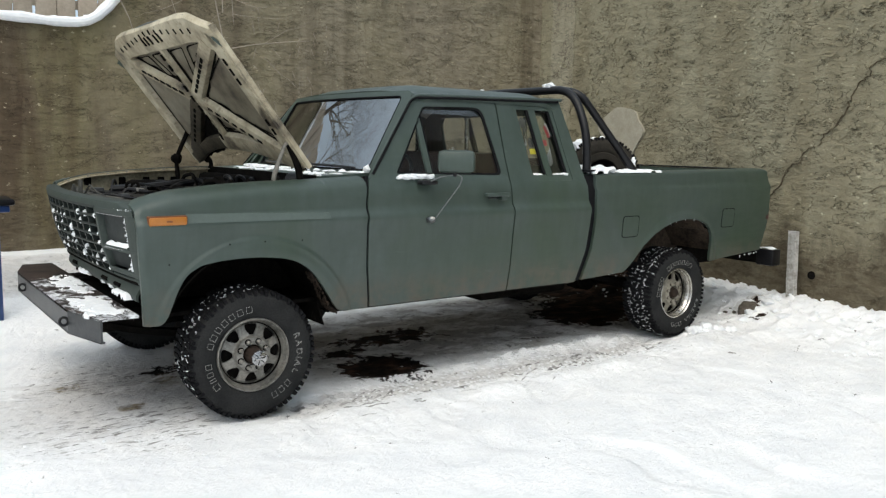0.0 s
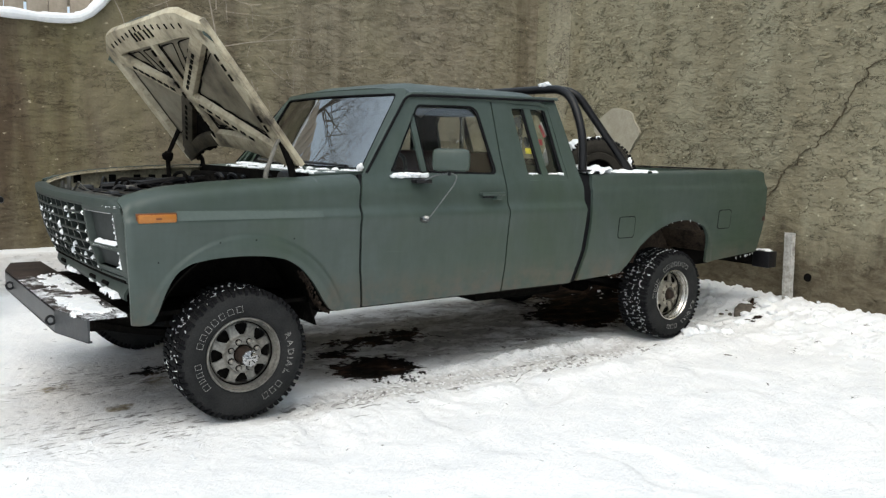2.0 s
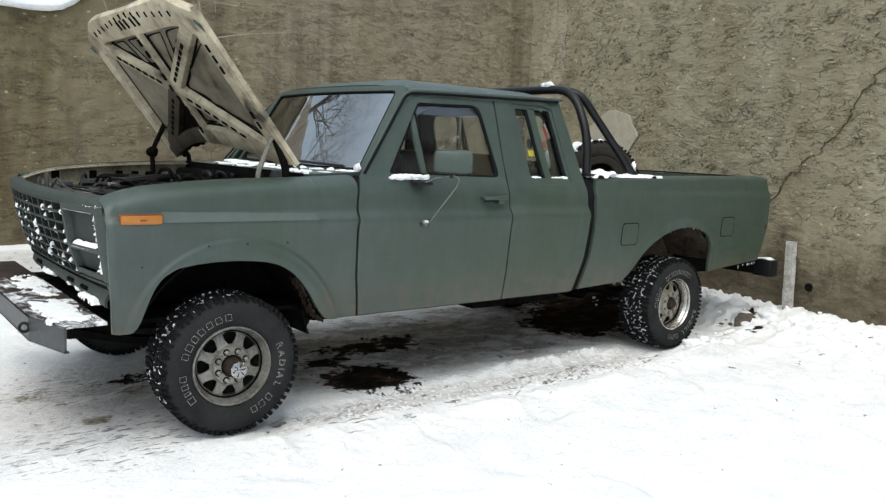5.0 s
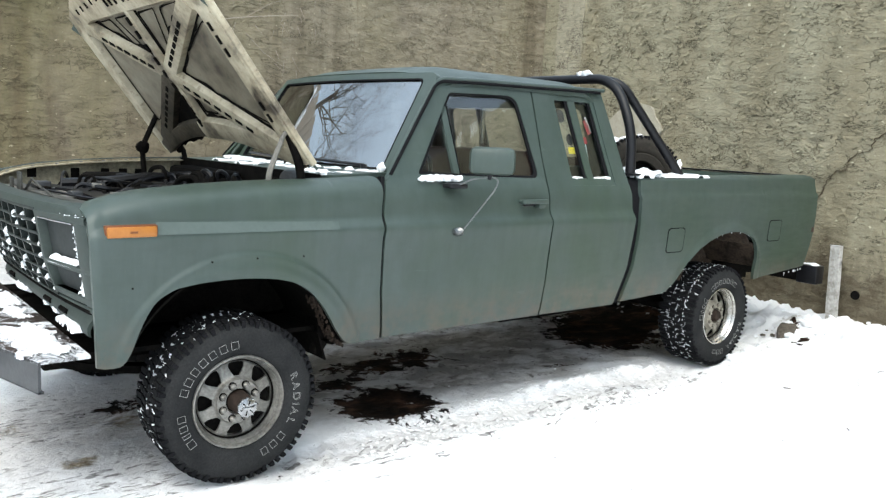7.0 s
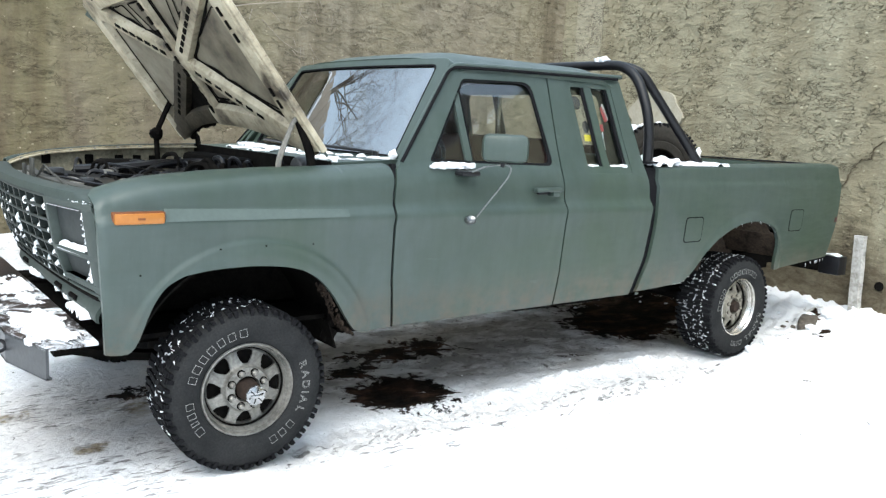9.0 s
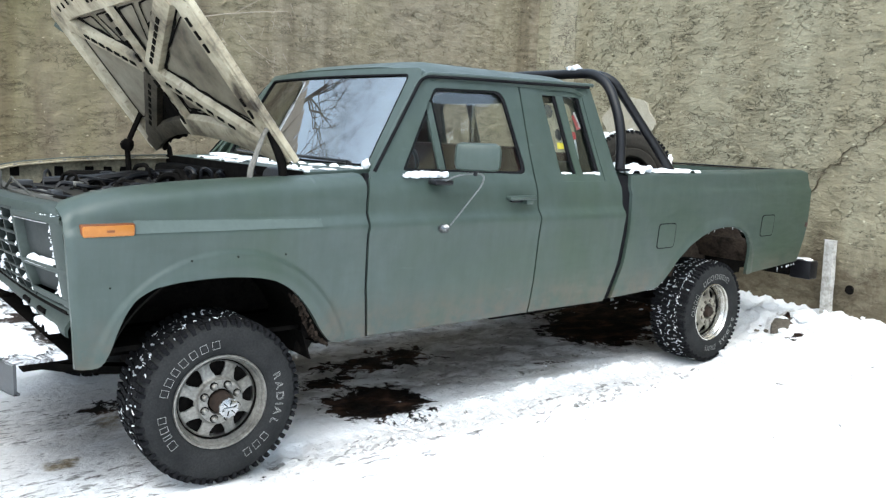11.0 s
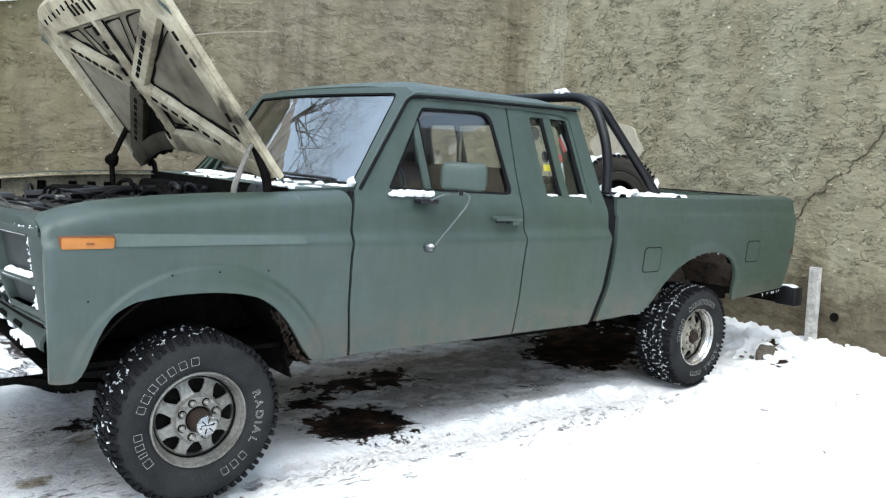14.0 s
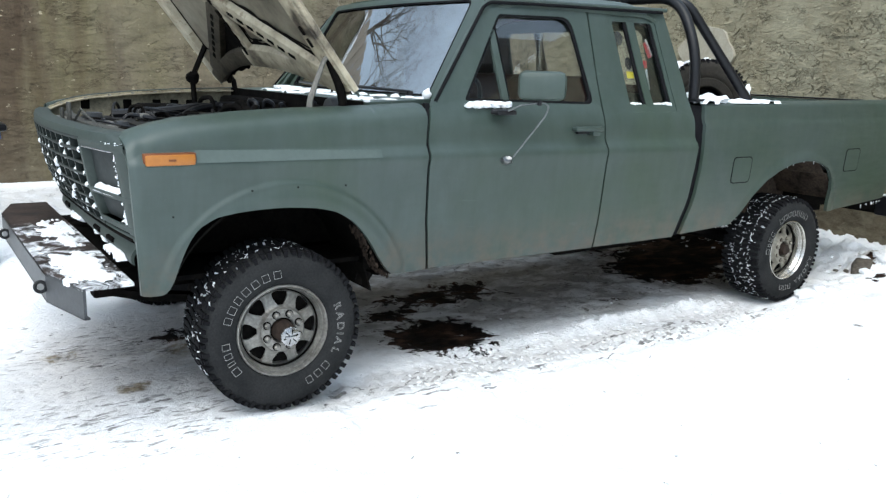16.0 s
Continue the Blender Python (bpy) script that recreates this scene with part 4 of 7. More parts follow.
FRONT_ARCH = soften(curve([-0.60, -0.53, -0.475, -0.44, -0.409, -0.356, -0.28, -0.19, -0.098, 0.0, 0.073, 0.15, 0.229, 0.29, 0.341, 0.39, 0.432, 0.478, 0.53, 0.70],
                   [0.600, 0.590, 0.605, 0.695, 0.767, 0.845, 0.888, 0.904, 0.91, 0.911, 0.906, 0.897, 0.877, 0.842, 0.795, 0.722, 0.636, 0.570, 0.557, 0.562]), 0.022)
FENDER_TOP = curve([-0.61, -0.595, -0.575, -0.534, -0.45, -0.357, -0.133, 0.111, 0.378, 0.70], [1.13, 1.165, 1.188, 1.212, 1.238, 1.256, 1.279, 1.294, 1.303, 1.320])
REAR_ARCH = curve([2.44, 2.998, 3.05, 3.09, 3.123, 3.22, 3.33, 3.45, 3.57, 3.68, 3.78, 3.878, 3.94, 3.975, 4.0, 4.025, 4.674, 4.74],
                  [0.572, 0.598, 0.66, 0.735, 0.788, 0.868, 0.923, 0.96, 0.974, 0.971, 0.952, 0.915, 0.85, 0.775, 0.680, 0.612, 0.660, 0.668])


def fender_y(x, z):
    r = math.hypot((x - 0.02) / 0.46, (z - 0.47) / 0.45)
    flare = (0.014 * ease(1.235, 1.175, r) + 0.010 * ease(1.17, 1.05, r)) * (1 if z > 0.6 else ease(0.5, 0.6, z))
    nose = 0.05 * ease(-0.53, -0.61, x) ** 2
    return flank(z) - flare + nose


def bed_y(x, z):
    r = math.hypot((x - 3.56) / 0.50, (z - 0.50) / 0.475)
    return bed_flank(z) - 0.012 * ease(1.16, 1.04, r)


def front_edge(z):
    return -0.586 + max(0.0, (1.17 - z)) * 0.075


def far_edge(z):
    return -0.575 + max(0.0, (1.17 - z)) * 0.42


DOOR_FRONT = curve([0.55, 0.785, 1.046, 1.2, 1.33], [0.742, 0.706, 0.694, 0.706, 0.735])
GAP = curve([0.55, 0.66, 0.80, 0.98, 1.33, 1.83], [2.425, 2.452, 2.492, 2.507, 2.500, 2.362])
OPEN_TOP = 1.30

fender_us = sorted(set([k / 90 for k in range(91)] + [0.095 + k * 0.01 for k in range(12)] + [0.70 + 0.01 * k for k in range(16)]))
bed_us = sorted(set([k / 60 for k in range(61)] + [0.22 + k * 0.0075 for k in range(16)] + [0.63 + 0.006 * k for k in range(18)]))


def upper(side):
    return lambda p: side(Vector((p.x, flank(p.y), p.y)))


def strip_between(bm, a, b, put, w, off):
    """A straight bar of width w from a to b in the (x, z) plane of the flank."""
    a, b = Vector(a), Vector(b)
    n = (b - a).normalized()
    n = Vector((n.y, -n.x)) * w / 2
    return shell([[put(a.lerp(b, k / 6) + n), put(a.lerp(b, k / 6) - n)] for k in range(7)], off, bm)


for side, near in ((LEFT, True), (RIGHT, False)):
    s = 1 if near else -1
    fender = part("front_fender", panel(fender_us, 52, front_edge if near else far_edge, lambda z: DOOR_FRONT(z) - 0.014, FRONT_ARCH, FENDER_TOP, fender_y, side, roll=0.075), PAINT, truck, "sage-green fender with flared wheel arch")
    # liners coloured near black so the arch reads as deep shade
    part("wheel_liner", shell([[side(Vector((0.02 + r * 0.48 * math.cos(a), y, 0.47 + r * 0.47 * math.sin(a)))) for y in (0.03, 0.16, 0.36, 0.52)] for r, a in ((1.0, math.pi * (0.10 + 0.80 * k / 24)) for k in range(25))], lambda p: Vector((0, 0, 0.012))), GRIME_SHADE, truck)
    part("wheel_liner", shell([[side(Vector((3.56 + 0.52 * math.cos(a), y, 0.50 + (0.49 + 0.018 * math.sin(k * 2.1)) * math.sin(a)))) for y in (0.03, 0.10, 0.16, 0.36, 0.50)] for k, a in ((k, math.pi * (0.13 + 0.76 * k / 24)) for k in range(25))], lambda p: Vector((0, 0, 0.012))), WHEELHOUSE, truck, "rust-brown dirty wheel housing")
    part("wheel_liner", box((-0.50, 0.50, 0.58), (0.50, 0.515, 0.97), m=None if near else Matrix.Translation((0, 2 * MID - 1.015, 0))), GRIME_SHADE, truck)
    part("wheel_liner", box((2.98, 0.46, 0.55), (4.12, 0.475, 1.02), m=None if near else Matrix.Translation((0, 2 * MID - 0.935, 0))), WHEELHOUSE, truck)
    # amber side marker
    mk = part("side_marker", box((-0.526, -0.024, 1.093), (-0.346, 0.03, 1.133), 0.006, m=None if near else Matrix.Translation((0, 2 * MID - 0.006, 0))), AMBER, fender, "amber side marker lamp")
    if near:
        part("faded_stripe", shell([[Vector((x, fender_y(x, z) - 0.0025, z)) for z in (1.099 - 0.004 * t, 1.120, lerp(1.145, 1.127, t))] for x, t in ((lerp(-0.342, 0.45, k / 20), k / 20) for k in range(21))], Vector((0, 0.003, 0))), STRIPE, fender, "paler faded stripe")
        part("marker_rim", box((-0.531, -0.016, 1.089), (-0.341, 0.02, 1.138), 0.005), AMBERRIM, fender)
        part("marker_mark", box((-0.445, -0.026, 1.109), (-0.418, -0.0235, 1.117)), AMBERRIM, fender)
        for hx, hz in ((-0.43, 0.90), (-0.13, 0.985), (0.06, 0.99), (0.28, 0.985)):
            part("trim_hole", tube([(hx, fender_y(hx, hz) - 0.003, hz), (hx, fender_y(hx, hz) + 0.01, hz)], 0.0038, 8), GRIME_SHADE, fender)
    # door
    door = part("door", panel(even(26), 36, DOOR_FRONT, lambda z: 1.787, lambda x: 0.564, lambda x: OPEN_TOP, lambda x, z: flank(z), side), PAINT, truck, "sage-green front door")
    outer = rounded([(0.735, OPEN_TOP), (1.128, 1.792), (1.775, 1.802), (1.787, OPEN_TOP)], [0.001, 0.05, 0.05, 0.001])
    inner = rounded([(0.925, 1.334), (1.188, 1.738), (1.655, 1.752), (1.745, 1.320)], [0.02, 0.025, 0.07, 0.045])
    ins = Vector((0, s * 0.035, 0))
    part("window_frame", frame_ring(outer, inner, upper(side), ins), PAINT, door)
    part("seal_and_shade", frame_ring(inner, [p.lerp(sum(inner, Vector((0, 0))) / len(inner), 0.055) for p in inner], lambda p, f=upper(side): f(p) + Vector((0, s * 0.004, 0)), Vector((0, s * 0.012, 0))), RUBBER, door, "black rubber window seal")
    part("vent_bar", strip_between(bmesh.new(), (1.172, 1.335), (1.138, 1.665), lambda p, f=upper(side): f(p) + Vector((0, s * 0.004, 0)), 0.036, Vector((0, s * 0.02, 0))), PAINT, door, "slim quarter-light divider")
    part("vent_seal", strip_between(bmesh.new(), (1.196, 1.33), (1.162, 1.70), lambda p, f=upper(side): f(p) + Vector((0, s * 0.010, 0)), 0.014, Vector((0, s * 0.014, 0))), RUBBER, door)
    g = part("window_pane", pane(inner, lambda p, f=upper(side): f(p) + Vector((0, s * 0.018, 0)), (0, s * 0.004, 0)), GLASS, door, "clear door window glass")
    g.visible_shadow = False
    part("door_card", box((0.80, 0.085, 0.66), (1.74, 0.12, 1.30), 0.015, m=None if near else Matrix.Translation((0, 2 * MID - 0.205, 0))), SEAT, door, "dark maroon inner door panel")
    hb = box((1.545, -0.034, 1.190), (1.735, 0.0, 1.214), 0.008)
    tube([(1.57, 0.02, 1.20), (1.57, -0.02, 1.20)], 0.012, 8, hb)
    box((1.665, -0.030, 1.168), (1.715, 0.02, 1.196), 0.006, hb)
    if not near:
        bmesh.ops.transform(hb, matrix=Matrix.Translation((0, 2 * MID, 0)) @ Matrix.Diagonal((1, -1, 1, 1)), verts=hb.verts)
    part("door_handle", hb, PAINT, door)
    part("handle_recess", box((1.585, -0.001, 1.176), (1.67, 0.02, 1.192), 0.004, m=None if near else Matrix.Translation((0, 2 * MID - 0.004, 0))), BLACK, door)
    if near:
        part("door_seam", shell([[Vector((DOOR_FRONT(z) - 0.017, fender_y(0.69, z) + 0.012, z)), Vector((DOOR_FRONT(z) + 0.004, flank(z) + 0.012, z))] for z in (0.56 + 0.76 * k / 14 for k in range(15))], Vector((0, 0.02, 0))), RUBBER, door)
        part("lock_rivet", tube([(1.772, -0.016, 1.07), (1.772, 0.0, 1.07)], 0.009, 8), CHROME, door)
    # extended rear side of the cab
    quarter = part("cab_quarter", panel(even(18), 34, lambda z: 1.797, GAP, lambda x: 0.566, lambda x: 1.25, lambda x, z: flank(z), side), PAINT, truck, "sage-green rear cab side")
    qo = rounded([(1.797, 1.25), (1.786, 1.803), (2.368, 1.826), (GAP(1.25), 1.25)], [0.001, 0.02, 0.04, 0.001])
    qi = rounded([(1.985, 1.283), (1.915, 1.776), (2.285, 1.786), (2.375, 1.283)], 0.025)
    part("quarter_frame", frame_ring(qo, qi, upper(side), ins), PAINT, quarter)
    po = rounded([(2.015, 1.322), (1.955, 1.752), (2.262, 1.754), (2.342, 1.322)], 0.018)
    sunk = lambda p, f=upper(side): f(p) + Vector((0, s * 0.005, 0))  # noqa: E731
    part("window_frame", frame_ring(qi, po, sunk, Vector((0, s * 0.026, 0))), PAINT, quarter)
    part("window_bar", shell([[sunk(Vector((lerp(2.140, 2.066, t), lerp(1.31, 1.76, t)))), sunk(Vector((lerp(2.196, 2.124, t), lerp(1.31, 1.76, t))))] for t in even(6)], Vector((0, s * 0.02, 0))), PAINT, quarter)
    # black strips stand for the shade inside each pane's rear edge
    for e, t in ((2.135, 2.061), (2.337, 2.257)):
        part("seal_and_shade", strip_between(bmesh.new(), (e - 0.004, 1.32), (t - 0.004, 1.752), lambda p, f=upper(side): f(p) + Vector((0, s * 0.010, 0)), 0.022, Vector((0, s * 0.012, 0))), RUBBER, quarter)
    g = part("window_pane", pane(po, lambda p, f=upper(side): f(p) + Vector((0, s * 0.026, 0)), (0, s * 0.004, 0)), GLASS, quarter, "clear rear side glass")
    g.visible_shadow = False
    part("rocker", shell([[side(Vector((x, y, z))) for y, z in ((0.075, 0.566), (0.080, 0.556), (0.105, 0.546), (0.16, 0.54))] for x in (0.50 + 1.93 * k / 12 for k in range(13))], Vector((0, 0, 0.01))), GRIME_SHADE, truck, "dirty black sill")
    # cargo bed side
    bed = part("bed_side", panel(bed_us, 30, lambda z: GAP(z) + 0.062, lambda z: 4.700 + 0.035 * ease(1.33, 1.22, z) - 0.045 * ease(0.95, 0.65, z), REAR_ARCH, curve([2.5, 3.36, 4.60, 4.69, 4.74], [1.335, 1.347, 1.366, 1.366, 1.356]), bed_y, side, roll=0.028, inner=0.12), PAINT, truck, "sage-green cargo bed side")
    part("bed_wall", box((2.56, 0.115, 1.03), (4.69, 0.135, 1.31), 0.0, m=None if near else Matrix.Translation((0, 2 * MID - 0.25, 0))), RUST, bed)
    part("tail_lamp", box((4.700, -0.003, 0.93), (4.746, 0.14, 1.22), 0.006, m=None if near else Matrix.Translation((0, 2 * MID - 0.16, 0))), RED, bed, "dark red tail lamp")
    if near:
        for x0, x1, z0, z1, open_end in ((2.853, 3.035, 0.862, 1.022, False), (4.06, 4.235, 0.885, 1.042, True)):
            ro = rounded([(x0, z0), (x0, z1), (x1, z1), (x1, z0)], 0.03)
            ri = rounded([(x0 + 0.006, z0 + 0.006), (x0 + 0.006, z1 - 0.006), (x1 - 0.006, z1 - 0.006), (x1 - 0.006, z0 + 0.006)], 0.027)
            part("fuel_door_seam", frame_ring(ro, ri, lambda p: Vector((p.x, bed_y(p.x, p.y) - 0.0015, p.y)), Vector((0, 0.003, 0))), RUBBER, bed)
            part("fuel_door", pane(ri, lambda p: Vector((p.x, bed_y(p.x, p.y) - 0.003, p.y)), (0, 0.004, 0)), PAINT, bed)
        part("cab_gap", shell([[Vector((GAP(z) - 0.004, flank(z) + 0.022, z)), Vector((GAP(z) + 0.072, bed_flank(min(z, 1.33)) + 0.022, z))] for z in (0.57 + 0.75 * k / 14 for k in range(15))], Vector((0, 0.02, 0))), RUBBER, bed)

part("bed_floor", box((2.56, 0.50, 0.84), (4.70, 1.47, 0.87)), GRIME_SHADE, truck)
for y0, y1 in ((0.12, 0.50), (1.47, 1.85)):
    part("wheel_house", box((2.98, y0, 1.01), (4.14, y1, 1.035)), GRIME_SHADE, truck)
    part("wheel_house", box((2.56, y0, 0.84), (2.97, y1, 0.87)), GRIME_SHADE, truck)
    part("wheel_house", box((4.15, y0, 0.84), (4.70, y1, 0.87)), GRIME_SHADE, truck)
part("bed_inner", box((2.60, 1.836, 1.03), (4.66, 1.845, 1.362)), RUST, truck, "rusty dark inner bed wall")
part("bed_front", box((2.555, 0.10, 0.60), (2.585, 1.87, 1.335), 0.006), PAINT, truck)
part("tailgate", box((4.675, 0.15, 0.72), (4.722, 1.82, 1.345), 0.012), PAINT, truck, "sage-green tailgate")
part("bed_rail_cap", box((2.60, 1.82, 1.330), (4.66, 1.95, 1.402), 0.004), RUST, truck, "rusty dark far bed rail")
for x in (2.95, 3.35, 3.75, 4.15, 4.5):
    part("stake_pocket", box((x, 1.815, 1.365), (x + 0.06, 1.824, 1.39), 0.002), GRIME_SHADE, truck)
part("bed_rail_cap", box((4.67, 0.16, 1.348), (4.73, 1.82, 1.36), 0.004), BLACK, truck)


# roof
def roof_x(y):
    return 1.125 - 0.055 * (1 - ((y - MID) / 0.785) ** 2)


rows = []
for i in range(25):
    row = []
    for j in range(33):
        y = MID + 0.79 * math.sin((j / 32 - 0.5) * math.pi)
        e = min(1.0, abs(y - MID) / 0.79)
        t = i / 24
        x = lerp(roof_x(y), 2.366, t)
        z = 1.888 - 0.083 * e**7 - 0.045 * (1 - ease(0, 0.16, t)) - 0.045 * (1 - ease(1, 0.86, t))
        row.append(Vector((x, y, z)))
    rows.append(row)
part("roof", shell(rows, Vector((0, 0, -0.022))), PAINT, truck, "sage-green cab roof")
rows = [[Vector((p.x, MID + (p.y - MID) * 0.93, p.z - 0.035)) for p in r] for r in rows[1:-1]]
part("headlining", shell(rows, Vector((0, 0, -0.01))), LINING, truck)
for side in (LEFT, RIGHT):
    part("drip_rail", tube([side(Vector(p)) for p in bend([(0.80, 0.118, 1.345), (1.122, 0.196, 1.802), (1.40, 0.192, 1.812), (2.375, 0.195, 1.832)], 0.06)], 0.011, 8), PAINT, truck)
    part("door_gap", tube([side(Vector(p)) for p in bend([(0.762, 0.062, 1.330), (1.112, 0.186, 1.787), (1.40, 0.186, 1.797), (2.34, 0.190, 1.818)], 0.05)], 0.0085, 6), RUBBER, truck)


# windscreen
def screen(p, d=0.0):
    return Vector((0.815 + (p.y - 1.345) * 0.63 - 0.085 * (1 - ((p.x - MID) / 0.75) ** 2) + d, p.x, p.y))


so = rounded([(0.125, 1.325), (0.198, 1.832), (2 * MID - 0.198, 1.832), (2 * MID - 0.125, 1.325)], [0.01, 0.05, 0.05, 0.01])
si = rounded([(0.215, 1.345), (0.264, 1.802), (2 * MID - 0.264, 1.802), (2 * MID - 0.215, 1.345)], 0.035)
sg = rounded([(0.227, 1.354), (0.274, 1.793), (2 * MID - 0.274, 1.793), (2 * MID - 0.227, 1.354)], 0.03)
part("windscreen_frame", frame_ring(dense(so), dense(si), screen, Vector((0.035, 0, -0.01))), PAINT, truck, "sage-green windscreen pillars")
part("windscreen_seal", frame_ring(dense(si), dense(sg), lambda p: screen(p, 0.002), Vector((0.015, 0, -0.004))), RUBBER, truck)
ws = bmesh.new()
grid = []
for i in range(25):
    t = i / 24
    y0, y1 = lerp(0.222, 0.270, t), lerp(2 * MID - 0.222, 2 * MID - 0.270, t)
    grid.append([screen(Vector((lerp(y0, y1, k / 32), lerp(1.350, 1.796, t))), 0.012) for k in range(33)])
g = part("windscreen", shell(grid, Vector((0.005, 0, -0.001)), ws), SCREEN, truck, "curved windscreen reflecting sky and bare branches")
g.visible_shadow = False


# back of the cab
def cab_back(p):
    return Vector((GAP(max(0.55, min(1.83, p.y))) + 0.004, p.x, p.y))


bo = rounded([(0.06, 1.27), (0.21, 1.822), (2 * MID - 0.21, 1.822), (2 * MID - 0.06, 1.27)], 0.02)
bi = rounded([(0.33, 1.37), (0.36, 1.73), (2 * MID - 0.36, 1.73), (2 * MID - 0.33, 1.37)], 0.05)
part("cab_back", frame_ring(bo, bi, cab_back, Vector((-0.03, 0, 0))), PAINT, truck)
part("cab_back_panel", box((2.44, 0.07, 0.57), (2.47, 2 * MID - 0.07, 1.28)), PAINT, truck)
g = part("rear_window", pane(bi, lambda p: cab_back(p) + Vector((-0.012, 0, 0)), (0.004, 0, 0)), GLASS, truck)
g.visible_shadow = False
part("window_divider", box((2.43, 0.62, 1.37), (2.46, 0.645, 1.73), 0.003), CHROME, truck)
part("window_divider", box((2.43, 1.32, 1.37), (2.46, 1.345, 1.73), 0.003), CHROME, truck)

# cab floor, dash, seats, wheel
part("cab_floor", box((0.50, 0.08, 0.56), (2.46, 1.89, 0.60)), GRIME_SHADE, truck)
part("firewall", box((0.46, 0.17, 0.56), (0.50, 1.80, 1.30)), GRIME_SHADE, truck)
part("dashboard", box((0.72, 0.20, 1.12), (1.02, 1.77, 1.325), 0.05), SEAT, truck, "dark maroon dashboard")
bench = part("bench_seat", box((1.36, 0.22, 0.86), (1.85, 1.75, 1.02), 0.05), SEAT, truck, "dark maroon vinyl bench seat")
part("backrest", box((0, 0.22, 0), (0.15, 1.75, 0.50), 0.05, m=pose(1.80, 0, 0.98, 0, 12, 0)), SEAT, bench)
part("rear_shelf", box((2.10, 0.20, 0.86), (2.42, 1.77, 1.20), 0.04), SEAT, truck)
col = part("steering_column", tube([(0.95, 0.55, 1.15), (1.20, 0.55, 1.26)], 0.028, 10), BLACK, truck)
wheel_rim = [Vector((1.21 + 0.19 * math.cos(a) * 0.42, 0.55 + 0.19 * math.sin(a), 1.265 + 0.19 * math.cos(a) * 0.9)) for a in (2 * math.pi * k / 28 for k in range(29))]
part("steering_wheel", tube(wheel_rim, 0.012, 8), BLACK, col, "thin black steering wheel")
part("wheel_spoke", tube([wheel_rim[6], Vector((1.19, 0.55, 1.255)), wheel_rim[22]], 0.012, 6), BLACK, col)

# stickers in the rear side window
def decal(name, cx, cz, w, h, m, tilt=0.0, n=4):
    pts = [Vector((math.cos(a + math.pi / n) * w * (0.707 if n == 4 else 0.5), math.sin(a + math.pi / n) * h * (0.707 if n == 4 else 0.5))) for a in (2 * math.pi * k / n for k in range(n))]
    c, sn = math.cos(tilt), math.sin(tilt)
    loop = [Vector((cx + p.x * c - p.y * sn, cz + p.x * sn + p.y * c)) for p in pts]
    part(name, pane(loop, lambda p: Vector((p.x, flank(p.y) + 0.0335, p.y)), (0, 0.0015, 0)), m, truck, "small window sticker")


decal("sticker", 2.075, 1.475, 0.052, 0.036, YELLOW)
decal("sticker", 2.070, 1.535, 0.052, 0.066, GREYMETAL, n=16)
decal("sticker", 2.020, 1.665, 0.062, 0.075, GREYMETAL, n=16)
decal("sticker", 2.195, 1.535, 0.045, 0.040, DECALRED)
decal("sticker", 2.235, 1.612, 0.030, 0.085, DECALRED, 0.35)
decal("sticker", 2.248, 1.625, 0.016, 0.095, WHITE, 0.35)

# ---------- front end: bowed in plan, leaning back towards its foot ----------
def front(y, z, d=0.0):
    e = min(1.0, abs(y - MID) / 0.955)
    far = 0.30 * ease(1.45, 1.90, y)  # the battered far corner is pushed in at its foot
    return Vector((-0.698 + 0.113 * e**2.2 + (1.15 - z) * (0.11 + far + 0.07 * (1 - e * e)) + max(0.0, 1.03 - z) ** 2 * (1 - e * e) + d, y, z))


def span(a, b, n):
    return [lerp(a, b, k / n) for k in range(n + 1)]


def rail(y0, y1, z0, z1, d0, d1, n=8):
    """A bar that follows the bow of the front: a closed section swept from y0 to y1."""
    b = min(0.005, (z1 - z0) * 0.3)
    return shell([[front(y, z, d) for z, d in ((z0, d1), (z0, d0 + b), (z0 + b, d0), (z1 - b, d0), (z1, d0 + b), (z1, d1))] for y in span(y0, y1, n)], Vector((0.002, 0, 0)))


def header_row(y):
    low = 0.85 * ease(0.17, 0.04, min(y, 2 * MID - y))
    return [front(y, z - (z - 1.152) * low, d + 0.012 * low) for z, d in ((1.150, 0.03), (1.152, 0.003), (1.156, -0.002), (1.178, 0.002), (1.194, 0.012), (1.203, 0.032), (1.203, 0.075), (1.190, 0.085))]


face = part("front_panel", shell([header_row(y) for y in span(0.035, 2 * MID - 0.035, 60)], Vector((0.006, 0, -0.003))), FACE, truck, "sage-green header panel over the grille")
part("grille_back", shell([[front(y, z, 0.075) for z in (0.79, 0.97, 1.16)] for y in span(0.06, 2 * MID - 0.06, 20)], Vector((0.01, 0, 0))), GRIME_SHADE, face)
NV, NH, GY0, GY1 = 10, 7, 0.425, 1.525
for k in range(NH + 1):
    z = lerp(0.818, 1.160, k / NH)
    part("grille_bar", rail(GY0, GY1, z - 0.007, z + 0.006, -0.004, 0.06, 16), GRILLE, face)
for k in range(NV + 1):
    y = lerp(GY0 + 0.01, GY1 - 0.01, k / NV)
    part("grille_slat", shell([[front(y - 0.009, z, d) for d in (-0.002, 0.06)] for z in span(0.815, 1.160, 5)], Vector((0, 0.018, 0))), GRILLE, face)
part("lower_panel", rail(0.06, 2 * MID - 0.06, 0.795, 0.822, 0.0, 0.05, 24), FACE, face)
